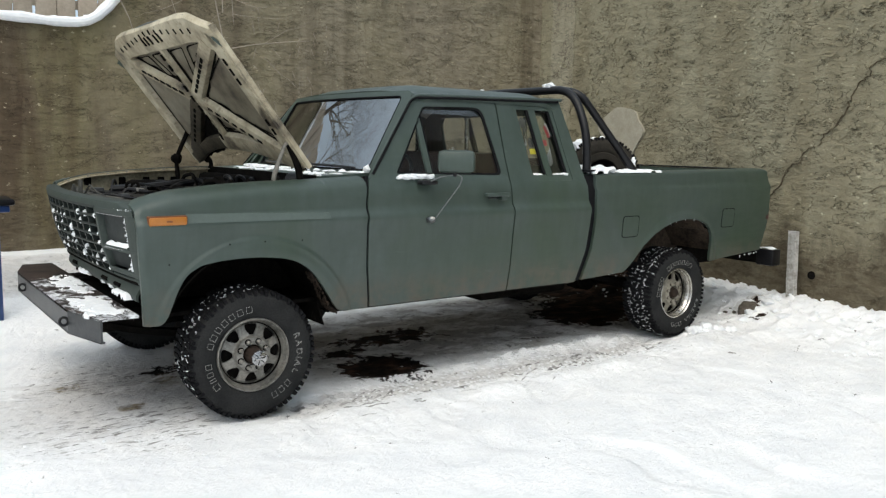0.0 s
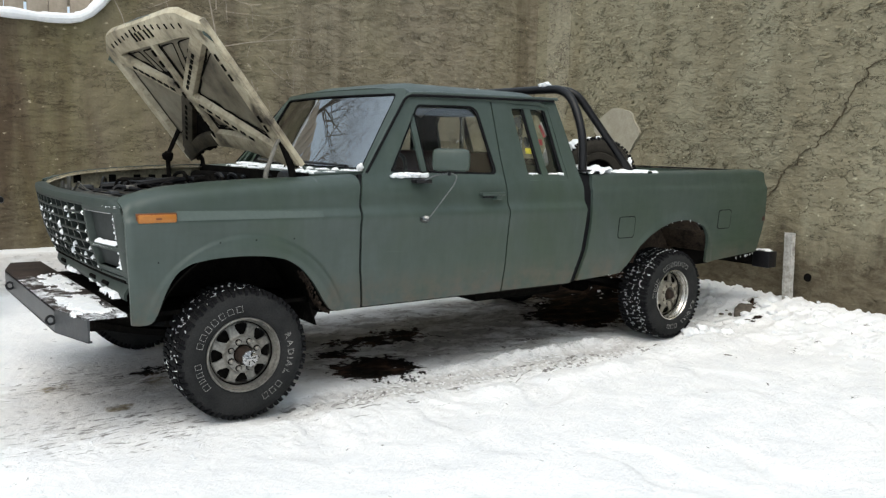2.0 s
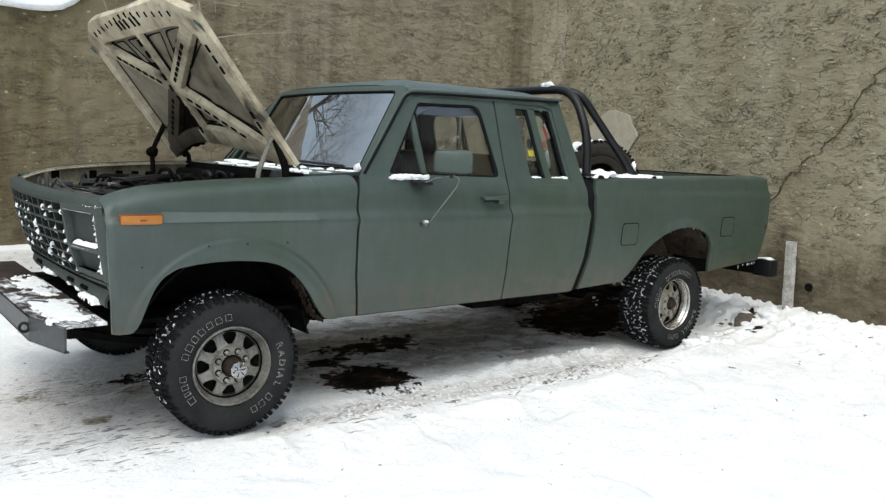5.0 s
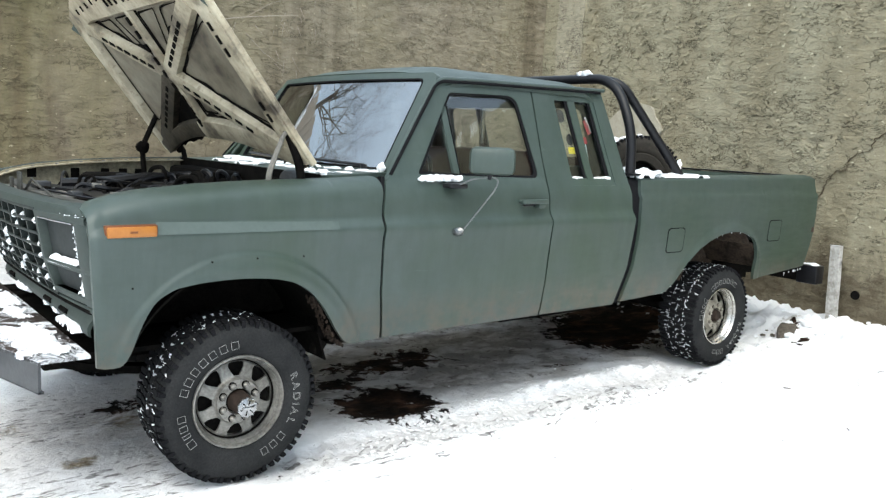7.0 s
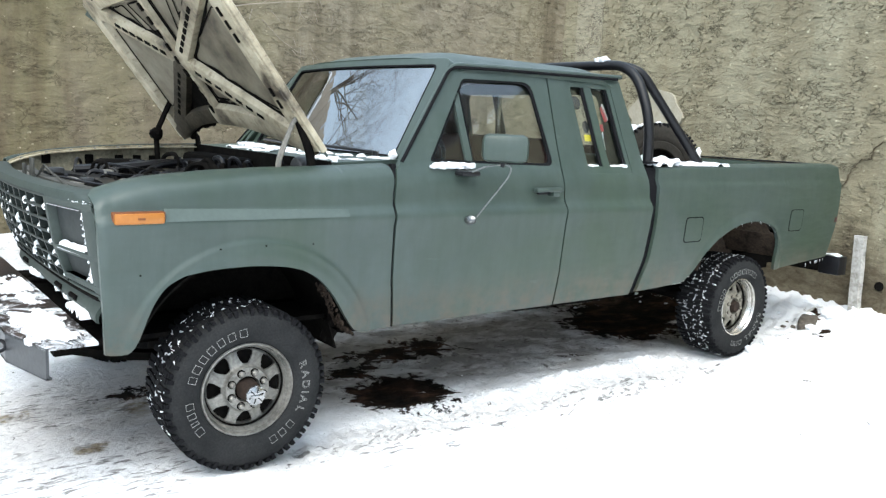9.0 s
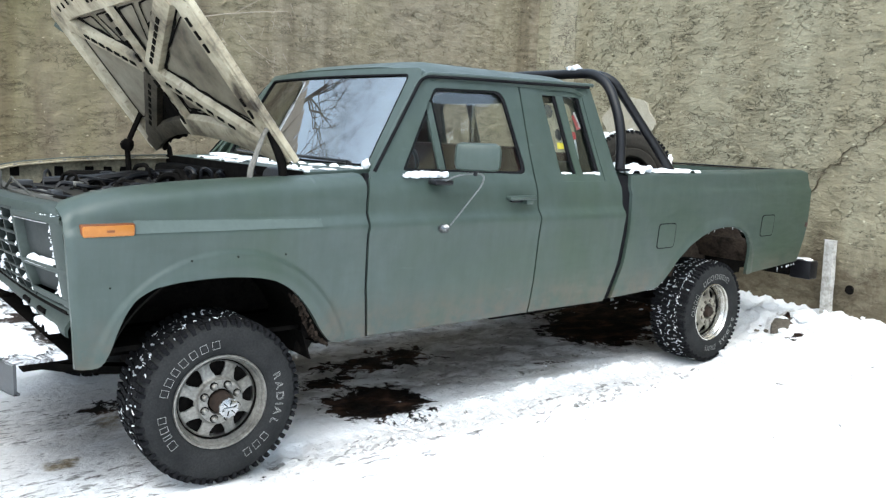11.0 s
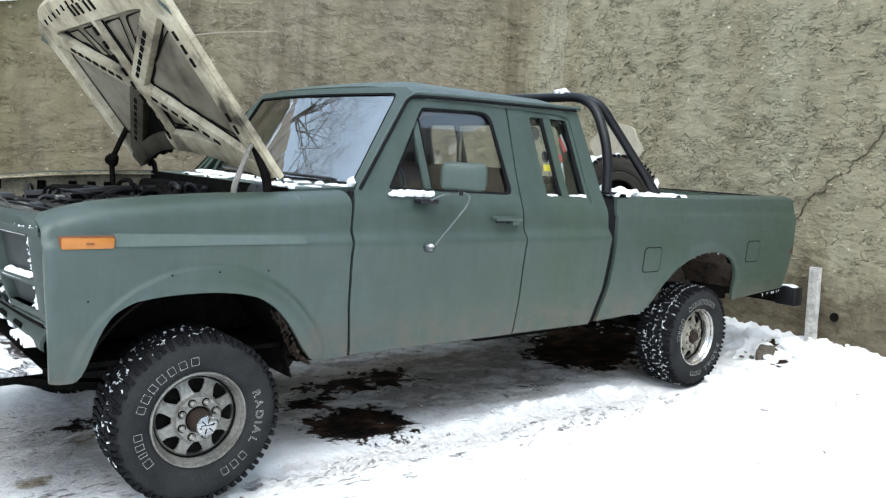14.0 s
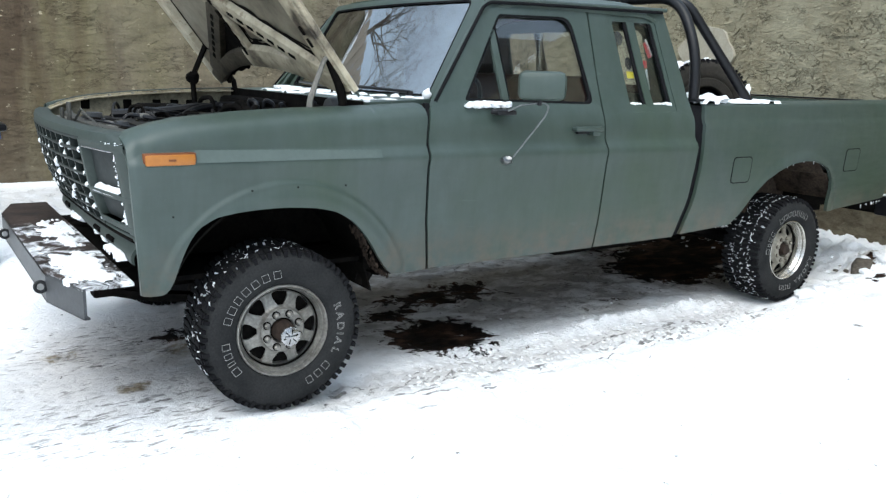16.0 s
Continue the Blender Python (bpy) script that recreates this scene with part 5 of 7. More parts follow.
for s, back in ((1, 0.0), (-1, 0.035)):
    fl = lambda y, s=s: y if s > 0 else 2 * MID - y  # noqa: E731
    bezel = part("headlight_bezel", rail(fl(0.035), fl(0.425), 1.132, 1.163, back - 0.004, back + 0.05), FACE, face, "sage-green lamp surround with empty openings")
    part("bezel_bar", rail(fl(0.035), fl(0.425), 0.948, 0.972, back - 0.004, back + 0.05), FACE, bezel)
    part("bezel_bar", rail(fl(0.035), fl(0.425), 0.828, 0.858, back - 0.004, back + 0.05), FACE, bezel)
    for y0, y1 in ((0.035, 0.118), (0.408, 0.432)):
        part("bezel_post", shell([[front(fl(lerp(y0, y1, u)), z, back + (-0.003 if 0 < u < 1 else 0.001)) for u in (0, 0.12, 0.5, 0.88, 1)] for z in span(0.825, 1.150, 8)], Vector((0.05, 0, 0))), FACE, bezel)
    part("lamp_recess", shell([[front(fl(y), z, back + 0.030) for z in (0.955, 1.04, 1.13)] for y in span(0.09, 0.41, 6)], Vector((0.006, 0, 0))), BLANK, bezel, "grey blank behind the missing headlamp")
    part("lamp_recess", shell([[front(fl(y), z, back + 0.030) for z in (0.84, 0.89, 0.945)] for y in span(0.09, 0.41, 6)], Vector((0.006, 0, 0))), BLANK, bezel, "grey parking lamp recess")
    part("lamp_clip", rail(fl(0.116), fl(0.140), 0.975, 1.128, 0.010, 0.03, 2), CHROME, bezel, "bare metal lamp clip")
    if s > 0:
        part("bezel_trim", tube([front(y, 1.132, -0.005) for y in span(0.12, 0.40, 6)], 0.0025, 6), CHROME, bezel, "thin chrome edge")
        part("bezel_seam", tube([front(0.030, z, 0.004) for z in span(0.80, 1.150, 8)], 0.0035, 6), BLACK, bezel)

apron = part("front_apron", shell([[front(y, lerp(0.806, 0.718, t), lerp(0.012, -0.030, ease(0, 0.8, t))) for t in even(6)] for y in span(0.08, 2 * MID - 0.08, 24)], Vector((0.012, 0, -0.008))), FACE, truck, "sage-green lower apron behind the bumper")
for y in (0.34, 0.58, 1.25):
    part("apron_slot", tube([front(y + 0.10 * k / 4, 0.758, -0.018) for k in range(5)], 0.011, 8), GRIME_SHADE, apron)
part("apron_gap", tube([front(y, 0.802, 0.004) for y in span(0.10, 2 * MID - 0.10, 24)], 0.010, 6), GRIME_SHADE, apron)

bumper = part("front_bumper", shell([[Vector((x, y, 0.662)) for y, x in ((0.0, fx), (0.30, fx), (0.65, fx), (MID, fx), (1.32, fx), (1.67, fx), (1.97, fx))] for fx in (-0.60, -0.68, -0.755)], Vector((0, 0, -0.008))), PLATE, truck, "home-made flat plate bumper with rust-stained top")
out = [(-0.58, 0.0), (-0.757, -0.002), (-0.835, 0.30), (-0.835, 1.67), (-0.757, 1.972), (-0.58, 1.97)]
bm = bmesh.new()
lo, hi = [bm.verts.new((x, y, 0.6545)) for x, y in out], [bm.verts.new((x, y, 0.667)) for x, y in out]
bm.faces.new(lo), bm.faces.new(hi)
for i in range(6):
    bm.faces.new((lo[i], lo[(i + 1) % 6], hi[(i + 1) % 6], hi[i]))
part("top_plate", bm, DUSTED, bumper, "black plate dusted with snow")
for a, b in zip(out[1:-1], out[2:]):
    if a is out[4]:
        break
    part("face_plate", shell([[Vector((lerp(a[0], b[0], t), lerp(a[1], b[1], t), z)) for z in (0.664, 0.60, 0.548)] for t in even(4)], Vector((0.010, 0, 0))), GREYMETAL, bumper, "bare grey steel bumper face")
part("lower_lip", shell([[Vector((lerp(x, -0.70, k), y, 0.548)) for x, y in out[1:5]] for k in (0, 0.35)], Vector((0, 0, 0.008))), GREYMETAL, bumper)
for y in (0.30, 1.40):
    part("tow_ring", tube([(-0.853 + 0.019 * math.cos(a), y + 0.006 * math.sin(a), 0.612 + 0.019 * math.sin(a)) for a in (2 * math.pi * k / 18 for k in range(19))], 0.007, 8), BLACK, bumper, "black steel tow ring")
for y in (0.48, 1.49):
    part("bumper_bracket", box((-0.64, y - 0.04, 0.50), (-0.40, y + 0.04, 0.655), 0.006), GRIME_SHADE, bumper)

# ---------- hood, raised ----------
HOOD_A = math.atan2(0.80, 0.62)
HX, HZ = 0.435, 1.352


def hood_at(s, y, d=0.0):
    """s runs from the hinge end to the nose along the raised hood, d from its skin to the side that faces down."""
    return Vector((HX - s * math.cos(HOOD_A) - d * math.sin(HOOD_A), y, HZ + s * math.sin(HOOD_A) - d * math.cos(HOOD_A)))


def hood_end(y):
    e = abs(y - MID) / 0.865
    return 1.045 - 0.15 * ease(0.62, 1.0, e) ** 2 - 0.02 * e


def hood_start(y):
    return 0.01 + 0.13 * (1 - ((y - MID) / 0.865) ** 2)


rows = []
for i in range(25):
    row = []
    for j in range(29):
        y = MID + 0.865 * (j / 28 * 2 - 1)
        e = abs(y - MID) / 0.865
        sx = lerp(hood_start(y), hood_end(y), i / 24)
        crown = -0.022 * (1 - e**4) + 0.030 * ease(0.9, 1.0, i / 24) + 0.02 * ease(0.93, 1.0, e)
        row.append(hood_at(sx, y, crown))
    rows.append(row)
hood = part("hood", shell(rows, lambda p: Vector((-0.010, 0, -0.008))), PAINT, truck, "raised hood, green above and sooty cream beneath")


def hood_bar(name, pts, w, h, m=CREAM, lift=0.006):
    """A pressed rib on the underside: pts are (s, y)."""
    grid = []
    for i, (sx, y) in enumerate(pts):
        a, b = Vector(pts[max(0, i - 1)]), Vector(pts[min(len(pts) - 1, i + 1)])
        n = (b - a).normalized()
        n = Vector((-n.y, n.x))
        ww = w[i] if isinstance(w, list) else w
        row = []
        for k, hh in ((-0.5, lift), (-0.42, h), (-0.2, h + 0.004), (0.2, h + 0.004), (0.42, h), (0.5, lift)):
            row.append(hood_at(sx + n.x * k * ww, y + n.y * k * ww, hh + 0.012))
        grid.append(row)
    # uneven dark strips stand for the shade along the rib edges
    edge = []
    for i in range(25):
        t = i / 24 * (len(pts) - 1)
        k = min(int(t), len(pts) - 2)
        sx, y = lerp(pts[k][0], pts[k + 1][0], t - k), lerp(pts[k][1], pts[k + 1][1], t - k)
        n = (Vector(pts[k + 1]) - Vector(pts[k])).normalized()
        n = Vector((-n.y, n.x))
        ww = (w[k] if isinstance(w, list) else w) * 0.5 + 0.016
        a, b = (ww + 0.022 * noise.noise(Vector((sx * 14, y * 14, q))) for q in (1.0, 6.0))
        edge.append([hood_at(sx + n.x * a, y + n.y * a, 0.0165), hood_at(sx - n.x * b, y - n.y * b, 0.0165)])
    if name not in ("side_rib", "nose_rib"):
        part("rib_shade", shell(edge, Vector((0.003, 0, 0.0025))), GRIME_SHADE, hood)
    return part(name, shell(grid, Vector((0.006, 0, 0.005))), m, hood)


def line(a, b, n=8):
    return [(lerp(a[0], b[0], k / n), lerp(a[1], b[1], k / n)) for k in range(n + 1)]


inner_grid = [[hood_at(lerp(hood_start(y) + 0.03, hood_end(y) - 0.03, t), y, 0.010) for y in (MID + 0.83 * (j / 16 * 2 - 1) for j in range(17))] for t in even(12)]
# skin coloured darker than the ribs, as if shaded
part("inner_skin", shell(inner_grid, Vector((0.004, 0, 0.003))), SHADED_CREAM, hood, "sooty cream underside, darkened for shade")
Y0, Y1 = MID - 0.80, MID + 0.80
hood_bar("side_rib", line((0.05, Y0), (0.92, Y0)), 0.13, 0.032)
hood_bar("side_rib", line((0.05, Y1), (0.92, Y1)), 0.13, 0.032)
hood_bar("nose_rib", [(lerp(0.955, 0.955, t) - 0.10 * ease(0.6, 1.0, abs(t * 2 - 1)) ** 2, lerp(Y0 - 0.03, Y1 + 0.03, t)) for t in even(16)], 0.17, 0.032)
hood_bar("rear_rib", [(0.07 + 0.145 * (1 - (t * 2 - 1) ** 2), lerp(Y0, Y1, t)) for t in (k / 28 for k in range(16))], 0.12, 0.036)
hood_bar("rear_rib", [(0.07 + 0.145 * (1 - (t * 2 - 1) ** 2), lerp(Y0, Y1, t)) for t in (k / 28 for k in range(15, 29))], 0.10, 0.036, SOOT_SHADE)
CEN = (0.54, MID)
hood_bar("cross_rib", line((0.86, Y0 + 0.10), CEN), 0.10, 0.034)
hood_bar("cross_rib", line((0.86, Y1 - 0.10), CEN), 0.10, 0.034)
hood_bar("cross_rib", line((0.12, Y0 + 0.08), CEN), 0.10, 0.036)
hood_bar("cross_rib", line((0.12, Y1 - 0.08), CEN), 0.11, 0.036, SOOT_SHADE)
hood_bar("spine", line((0.24, MID), (0.90, MID)), 0.055, 0.030)


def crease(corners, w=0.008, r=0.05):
    """A dark outline, soot and crease shade in one colour, that closes round one panel of the underside."""
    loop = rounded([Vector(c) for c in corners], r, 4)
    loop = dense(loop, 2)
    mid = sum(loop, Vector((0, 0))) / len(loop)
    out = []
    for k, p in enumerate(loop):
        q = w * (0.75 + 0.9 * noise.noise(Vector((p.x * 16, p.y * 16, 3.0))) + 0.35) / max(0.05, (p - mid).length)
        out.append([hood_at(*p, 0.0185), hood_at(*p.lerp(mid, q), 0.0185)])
    part("crease", shell(out + out[:1], Vector((0.003, 0, 0.0025))), GRIME_SHADE, hood)


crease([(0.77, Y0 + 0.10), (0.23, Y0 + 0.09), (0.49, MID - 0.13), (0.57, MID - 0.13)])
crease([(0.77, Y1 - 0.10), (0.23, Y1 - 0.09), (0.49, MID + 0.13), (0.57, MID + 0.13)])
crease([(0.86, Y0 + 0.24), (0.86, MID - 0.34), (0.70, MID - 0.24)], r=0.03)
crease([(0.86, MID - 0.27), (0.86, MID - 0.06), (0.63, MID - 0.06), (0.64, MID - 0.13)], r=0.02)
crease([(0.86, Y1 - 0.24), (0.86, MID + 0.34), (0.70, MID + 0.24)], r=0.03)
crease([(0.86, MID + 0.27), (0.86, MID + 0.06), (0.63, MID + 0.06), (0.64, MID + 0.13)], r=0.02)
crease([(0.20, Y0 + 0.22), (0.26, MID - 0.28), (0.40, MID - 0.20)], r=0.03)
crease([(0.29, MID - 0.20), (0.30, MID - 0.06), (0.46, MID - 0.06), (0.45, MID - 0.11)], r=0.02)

def hood_slot(sx, y, ls, ly, turn=0.0):
    c, sn = math.cos(turn), math.sin(turn)
    pts = [(sx + a * ls / 2 * c - b * ly / 2 * sn, y + a * ls / 2 * sn + b * ly / 2 * c) for a, b in ((-1, -1), (1, -1), (1, 1), (-1, 1))]
    bm = bmesh.new()
    f = [bm.verts.new(hood_at(q[0], q[1], 0.055)) for q in pts]
    g = [bm.verts.new(hood_at(q[0], q[1], 0.035)) for q in pts]
    bm.faces.new(f), bm.faces.new(g)
    for i in range(4):
        bm.faces.new((f[i], f[(i + 1) % 4], g[(i + 1) % 4], g[i]))
    part("rib_slot", bm, GRIME_SHADE, hood)


for a, b in (((0.86, Y0 + 0.10), CEN), ((0.86, Y1 - 0.10), CEN), ((0.12, Y1 - 0.08), CEN), ((0.12, Y0 + 0.08), CEN)):
    ang = math.atan2(b[1] - a[1], b[0] - a[0])
    for k in range(3, 10):
        t = k / 11
        hood_slot(lerp(a[0], b[0], t), lerp(a[1], b[1], t) , 0.045, 0.018, ang)
for k in range(9):
    hood_slot(0.26 + k * 0.072, MID + 0.012, 0.042, 0.022)
for y in (MID - 0.16, MID - 0.09, MID + 0.01, MID + 0.08, MID + 0.14):
    hood_slot(0.955, y, 0.055, 0.014, 0.25)
for k in range(14):
    hood_slot(1.005 - 0.06 * abs(k - 6.5) / 6.5, MID - 0.62 + k * 0.095, 0.030, 0.004)
for t in (0.30, 0.36, 0.62, 0.68, 0.74):
    hood_slot(t, Y0 + 0.005, 0.040, 0.014)
# near-black patch low on the far half
pad = [[hood_at(lerp(0.20, 0.44, t), lerp(MID + 0.03, MID + 0.62 - 0.50 * t, u), 0.016) for u in even(8)] for t in even(6)]
part("dark_pad", shell(pad, Vector((0.004, 0, 0.003))), GRIME_SHADE, hood, "black patch low on the underside")
part("hood_lip", tube([hood_at(hood_start(Y0 - 0.06) + 0.03 + 0.90 * t, MID - 0.868, 0.006 + 0.02 * (1 - 0)) for t in even(12)], 0.016, 8), CREAM, hood)
# hinges
part("hood_hinge", tube(bend([(0.185, 0.15, 1.24), (0.190, 0.145, 1.33), (0.250, 0.138, 1.49), (0.30, 0.15, 1.53)], 0.02), [0.013] * 8 + [0.010] * 8, 6), HINGE, hood, "grey pressed-steel hood hinge")
part("hinge_arm", tube(bend([(0.36, 0.17, 1.26), (0.345, 0.16, 1.36), (0.27, 0.15, 1.52)], 0.05), 0.020, 6), GRIME_SHADE, hood)
hb = tube([(0.20, 1.72, 1.22), (0.19, 1.72, 1.378), (0.275, 1.72, 1.57)], 0.016, 8)
lumps([(0.19, 1.715, 1.378, 0.036, 1.0)], hb, 2)
tube([(0.275, 1.72, 1.57), (0.44, 1.74, 1.36), (0.45, 1.74, 1.30)], 0.016, 8, hb)
part("hood_hinge", hb, GRIME_SHADE, hood, "black hood hinge with round spring")

# cowl in front of the windscreen
# near-black strip added for the shade in the gap below the cowl
part("cowl_gap_shade", box((0.440, 0.17, 1.15), (0.457, 1.80, 1.322), 0.003), GRIME_SHADE, truck)
cowl = part("cowl", shell([[Vector((lerp(0.46, screen(Vector((y, 1.335))).x + 0.01, t), y, 1.318 + 0.018 * t)) for t in even(4)] for y in (0.16 + 1.65 * k / 20 for k in range(21))], Vector((0, 0, -0.02))), PAINT, truck, "sage-green cowl panel")
for y0, y1 in ((0.30, 0.80), (0.95, 1.50)):
    wp = tube([(screen(Vector((y0, 1.345))).x - 0.03, y0, 1.362), (screen(Vector((y1, 1.352))).x - 0.018, y1, 1.372)], 0.008, 6)
    tube([(screen(Vector((y0, 1.345))).x - 0.03, y0, 1.332), (screen(Vector((y0, 1.345))).x - 0.03, y0, 1.366)], 0.016, 8, wp)
    part("wiper", wp, BLACK, cowl, "black windscreen wiper")

# ---------- engine bay ----------
bay = part("radiator_support", shell([[Vector((lerp(front(y, 1.17).x + 0.03, -0.42, t), y, 1.168 - 0.02 * t + 0.006 * math.sin(t * 9 + y * 7))) for t in even(8)] for y in span(0.12, 1.85, 24)], Vector((0, 0, -0.012))), SUPPORT, truck, "dirty radiator support")
part("radiator", box((-0.42, 0.50, 0.60), (-0.36, 1.47, 1.13), 0.01), GRIME_SHADE, bay)
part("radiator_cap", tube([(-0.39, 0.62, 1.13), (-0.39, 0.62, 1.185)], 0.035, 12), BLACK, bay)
part("bay_floor", box((-0.55, 0.20, 0.60), (0.47, 1.77, 0.62)), GRIME_SHADE, bay)
far = part("inner_fender", shell([[Vector((x, 1.790, z)) for z in span(0.98, FENDER_TOP(x) + 0.012, 4)] for x in span(-0.60, 0.46, 24)], Vector((0, 0.006, 0))), BAY, truck, "dirty cream inner fender")
for x in (-0.40, -0.18, -0.02, 0.08, 0.17):
    part("square_hole", box((x, 1.783, 1.195), (x + 0.045, 1.792, 1.248), 0.003), GRIME_SHADE, far)
part("fender_edge", tube([(x, 1.800, FENDER_TOP(x) + 0.010) for x in span(-0.585, 0.46, 20)], 0.008, 8), FACE, far, "green fender lip")
part("fender_flange", shell([[Vector((x, y, FENDER_TOP(x) + 0.002)) for y in (1.735, 1.795)] for x in span(-0.56, 0.46, 20)], Vector((0, 0, -0.006))), BAY, far, "cream flange with bolt heads")
for x in span(-0.50, 0.36, 7):
    part("flange_bolt", tube([(x, 1.765, FENDER_TOP(x)), (x, 1.765, FENDER_TOP(x) + 0.009)], 0.009, 6), STEEL, far)
part("inner_fender", box((-0.40, 0.205, 0.98), (0.46, 0.225, 1.19), 0.004), BAY, truck, "dirty cream inner fender")
part("battery", box((-0.44, 1.38, 0.95), (-0.16, 1.62, 1.17), 0.012), BLACK, bay, "black battery")
part("battery", box((-0.36, 0.30, 0.95), (-0.10, 0.48, 1.165), 0.012), BLACK, bay)
part("support_plate", box((-0.635, 1.22, 1.168), (-0.53, 1.55, 1.176), 0.003), STEEL, bay, "pale metal plate")
part("support_plate", box((-0.30, 0.74, 1.168), (-0.23, 0.98, 1.178), 0.003), STEEL, bay)
ac = bmesh.new()
tube([(0.12, 0.98, 1.10), (0.12, 0.98, 1.20)], 0.20, 28, ac)
tube([(0.12, 0.98, 1.20), (0.12, 0.98, 1.215)], 0.185, 28, ac)
tube([(0.12, 0.98, 1.215), (0.12, 0.98, 1.245)], 0.02, 8, ac)
part("air_cleaner", ac, BLACK, bay, "round black air cleaner")
part("engine_block", box((-0.25, 0.72, 0.62), (0.46, 1.25, 1.05), 0.05), GRIME_SHADE, bay)
for k, pts in enumerate(([(-0.38, 0.72, 1.08), (-0.25, 0.76, 1.17), (-0.05, 0.90, 1.16), (0.0, 0.95, 1.05)], [(0.40, 0.42, 1.12), (0.15, 0.40, 1.21), (-0.20, 0.52, 1.17), (-0.34, 0.42, 1.15)],
                         [(0.42, 1.40, 1.15), (0.18, 1.42, 1.235), (-0.05, 1.45, 1.20), (-0.30, 1.5, 1.185)], [(0.44, 0.80, 1.20), (0.30, 0.60, 1.245), (0.05, 0.62, 1.22), (-0.2, 0.70, 1.12)],
                         [(0.45, 1.10, 1.22), (0.28, 1.32, 1.25), (0.02, 1.28, 1.22), (-0.1, 1.1, 1.12)], [(0.44, 0.34, 1.18), (0.30, 0.30, 1.25), (0.12, 0.33, 1.235), (-0.02, 0.30, 1.16)])):
    part("hose", tube(bend(pts, 0.10), 0.013 + 0.006 * (k % 3), 8), BLACK, bay, "black rubber hose")
for k in range(16):
    x, y = -0.42 + 0.05 * k, 0.40 + 0.13 * (k * 5 % 9)
    z = 1.20 + 0.012 * (k % 4)
    part("cable", tube(bend([(x, y, 1.10), (x + 0.05, y + 0.10, z), (x + 0.16, y - 0.04, z - 0.02), (x + 0.30, y + 0.12, z - 0.04)], 0.06), 0.007 + 0.003 * (k % 3), 6), BLACK, bay)
for k in range(9):
    x, y = -0.30 + 0.085 * k, 0.45 + 0.16 * (k * 7 % 5)
    part("wire", tube(bend([(x, y, 1.12), (x + 0.06, y + 0.06, 1.215), (x + 0.18, y + 0.02, 1.19), (x + 0.22, y - 0.08, 1.13)], 0.05), 0.005, 5), BLACK, bay)
part("fluid_bottle", box((0.28, 0.26, 1.02), (0.42, 0.40, 1.22), 0.025), GREYMETAL, bay)
part("brake_booster", tube([(0.45, 0.55, 1.10), (0.33, 0.55, 1.10)], [0.12, 0.10], 20), BLACK, bay)

for k in range(7):
    x, y = -0.50 + 0.03 * (k % 3), 0.35 + 0.21 * k
    part("bracket", box((x, y, 1.145), (x + 0.05 + 0.02 * (k % 2), y + 0.07, 1.175 + 0.012 * (k % 3)), 0.006), (BLACK, GRIME_SHADE, GREYMETAL)[k % 3], bay)
# hood latch, its catch plate and prop on the radiator support
lt = box((-0.585, 1.05, 1.165), (-0.575, 1.12, 1.265), 0.002)
box((-0.60, 1.16, 1.165), (-0.588, 1.20, 1.235), 0.002, lt)
box((-0.60, 1.02, 1.165), (-0.52, 1.22, 1.178), 0.003, lt)
tube([(-0.56, 1.10, 1.17), (-0.53, 1.08, 1.235), (-0.50, 1.02, 1.19)], 0.006, 6, lt)
part("hood_latch", lt, SUPPORT, bay, "grimy hood latch bracket")
part("latch_cable", tube(bend([(-0.55, 1.05, 1.18), (-0.50, 0.90, 1.195), (-0.45, 0.62, 1.19), (-0.36, 0.40, 1.185)], 0.08), 0.006, 6), BLACK, bay)
part("prop_rod", tube([(-0.57, 0.45, 1.188), (-0.50, 1.00, 1.192), (-0.44, 1.55, 1.186)], 0.0055, 6), SUPPORT, bay)
part("support_rail", shell([[Vector((front(y, 1.17).x + d, y, z)) for d, z in ((0.145, 1.150), (0.147, 1.186), (0.185, 1.190), (0.190, 1.150))] for y in span(0.20, 1.76, 20)], Vector((0, 0, -0.003))), SUPPORT, bay, "dirty raised rib of the radiator support")
part("fan_shroud", shell([[Vector((x, y, 1.165 + 0.02 * math.sin((y - 0.5) * 3.2))) for x in (-0.36, -0.30, -0.25)] for y in span(0.52, 1.45, 12)], Vector((0, 0, -0.05))), BLACK, bay, "black plastic fan shroud")
for x, y, w, l, z in ((-0.50, 0.66, 0.05, 0.09, 1.186), (-0.47, 0.84, 0.04, 0.12, 1.190), (-0.31, 0.62, 0.06, 0.05, 1.205), (-0.27, 1.06, 0.045, 0.07, 1.212)):
    part("support_plate", box((x, y, z - 0.02), (x + w, y + l, z), 0.004), STEEL, bay, "pale bare metal bracket")
# hoses and wiring heaped in front of the bulkhead
heap = random.Random(91)
for k in range(18):
    x, y, z = heap.uniform(0.05, 0.36), heap.uniform(0.35, 1.5), heap.uniform(1.235, 1.30)
    dx, dy = heap.uniform(-0.10, 0.10), heap.uniform(-0.30, 0.30)
    part("hose", tube(bend([(x, y, 1.12), (x + dx * 0.2, y + dy * 0.2, z), (x + dx * 0.7, y + dy * 0.8, z - 0.02), (x + dx, y + dy, 1.13)], 0.06), heap.uniform(0.006, 0.015), 8), heap.choice((BLACK, GRIME_SHADE)), bay)
clutter = random.Random(77)
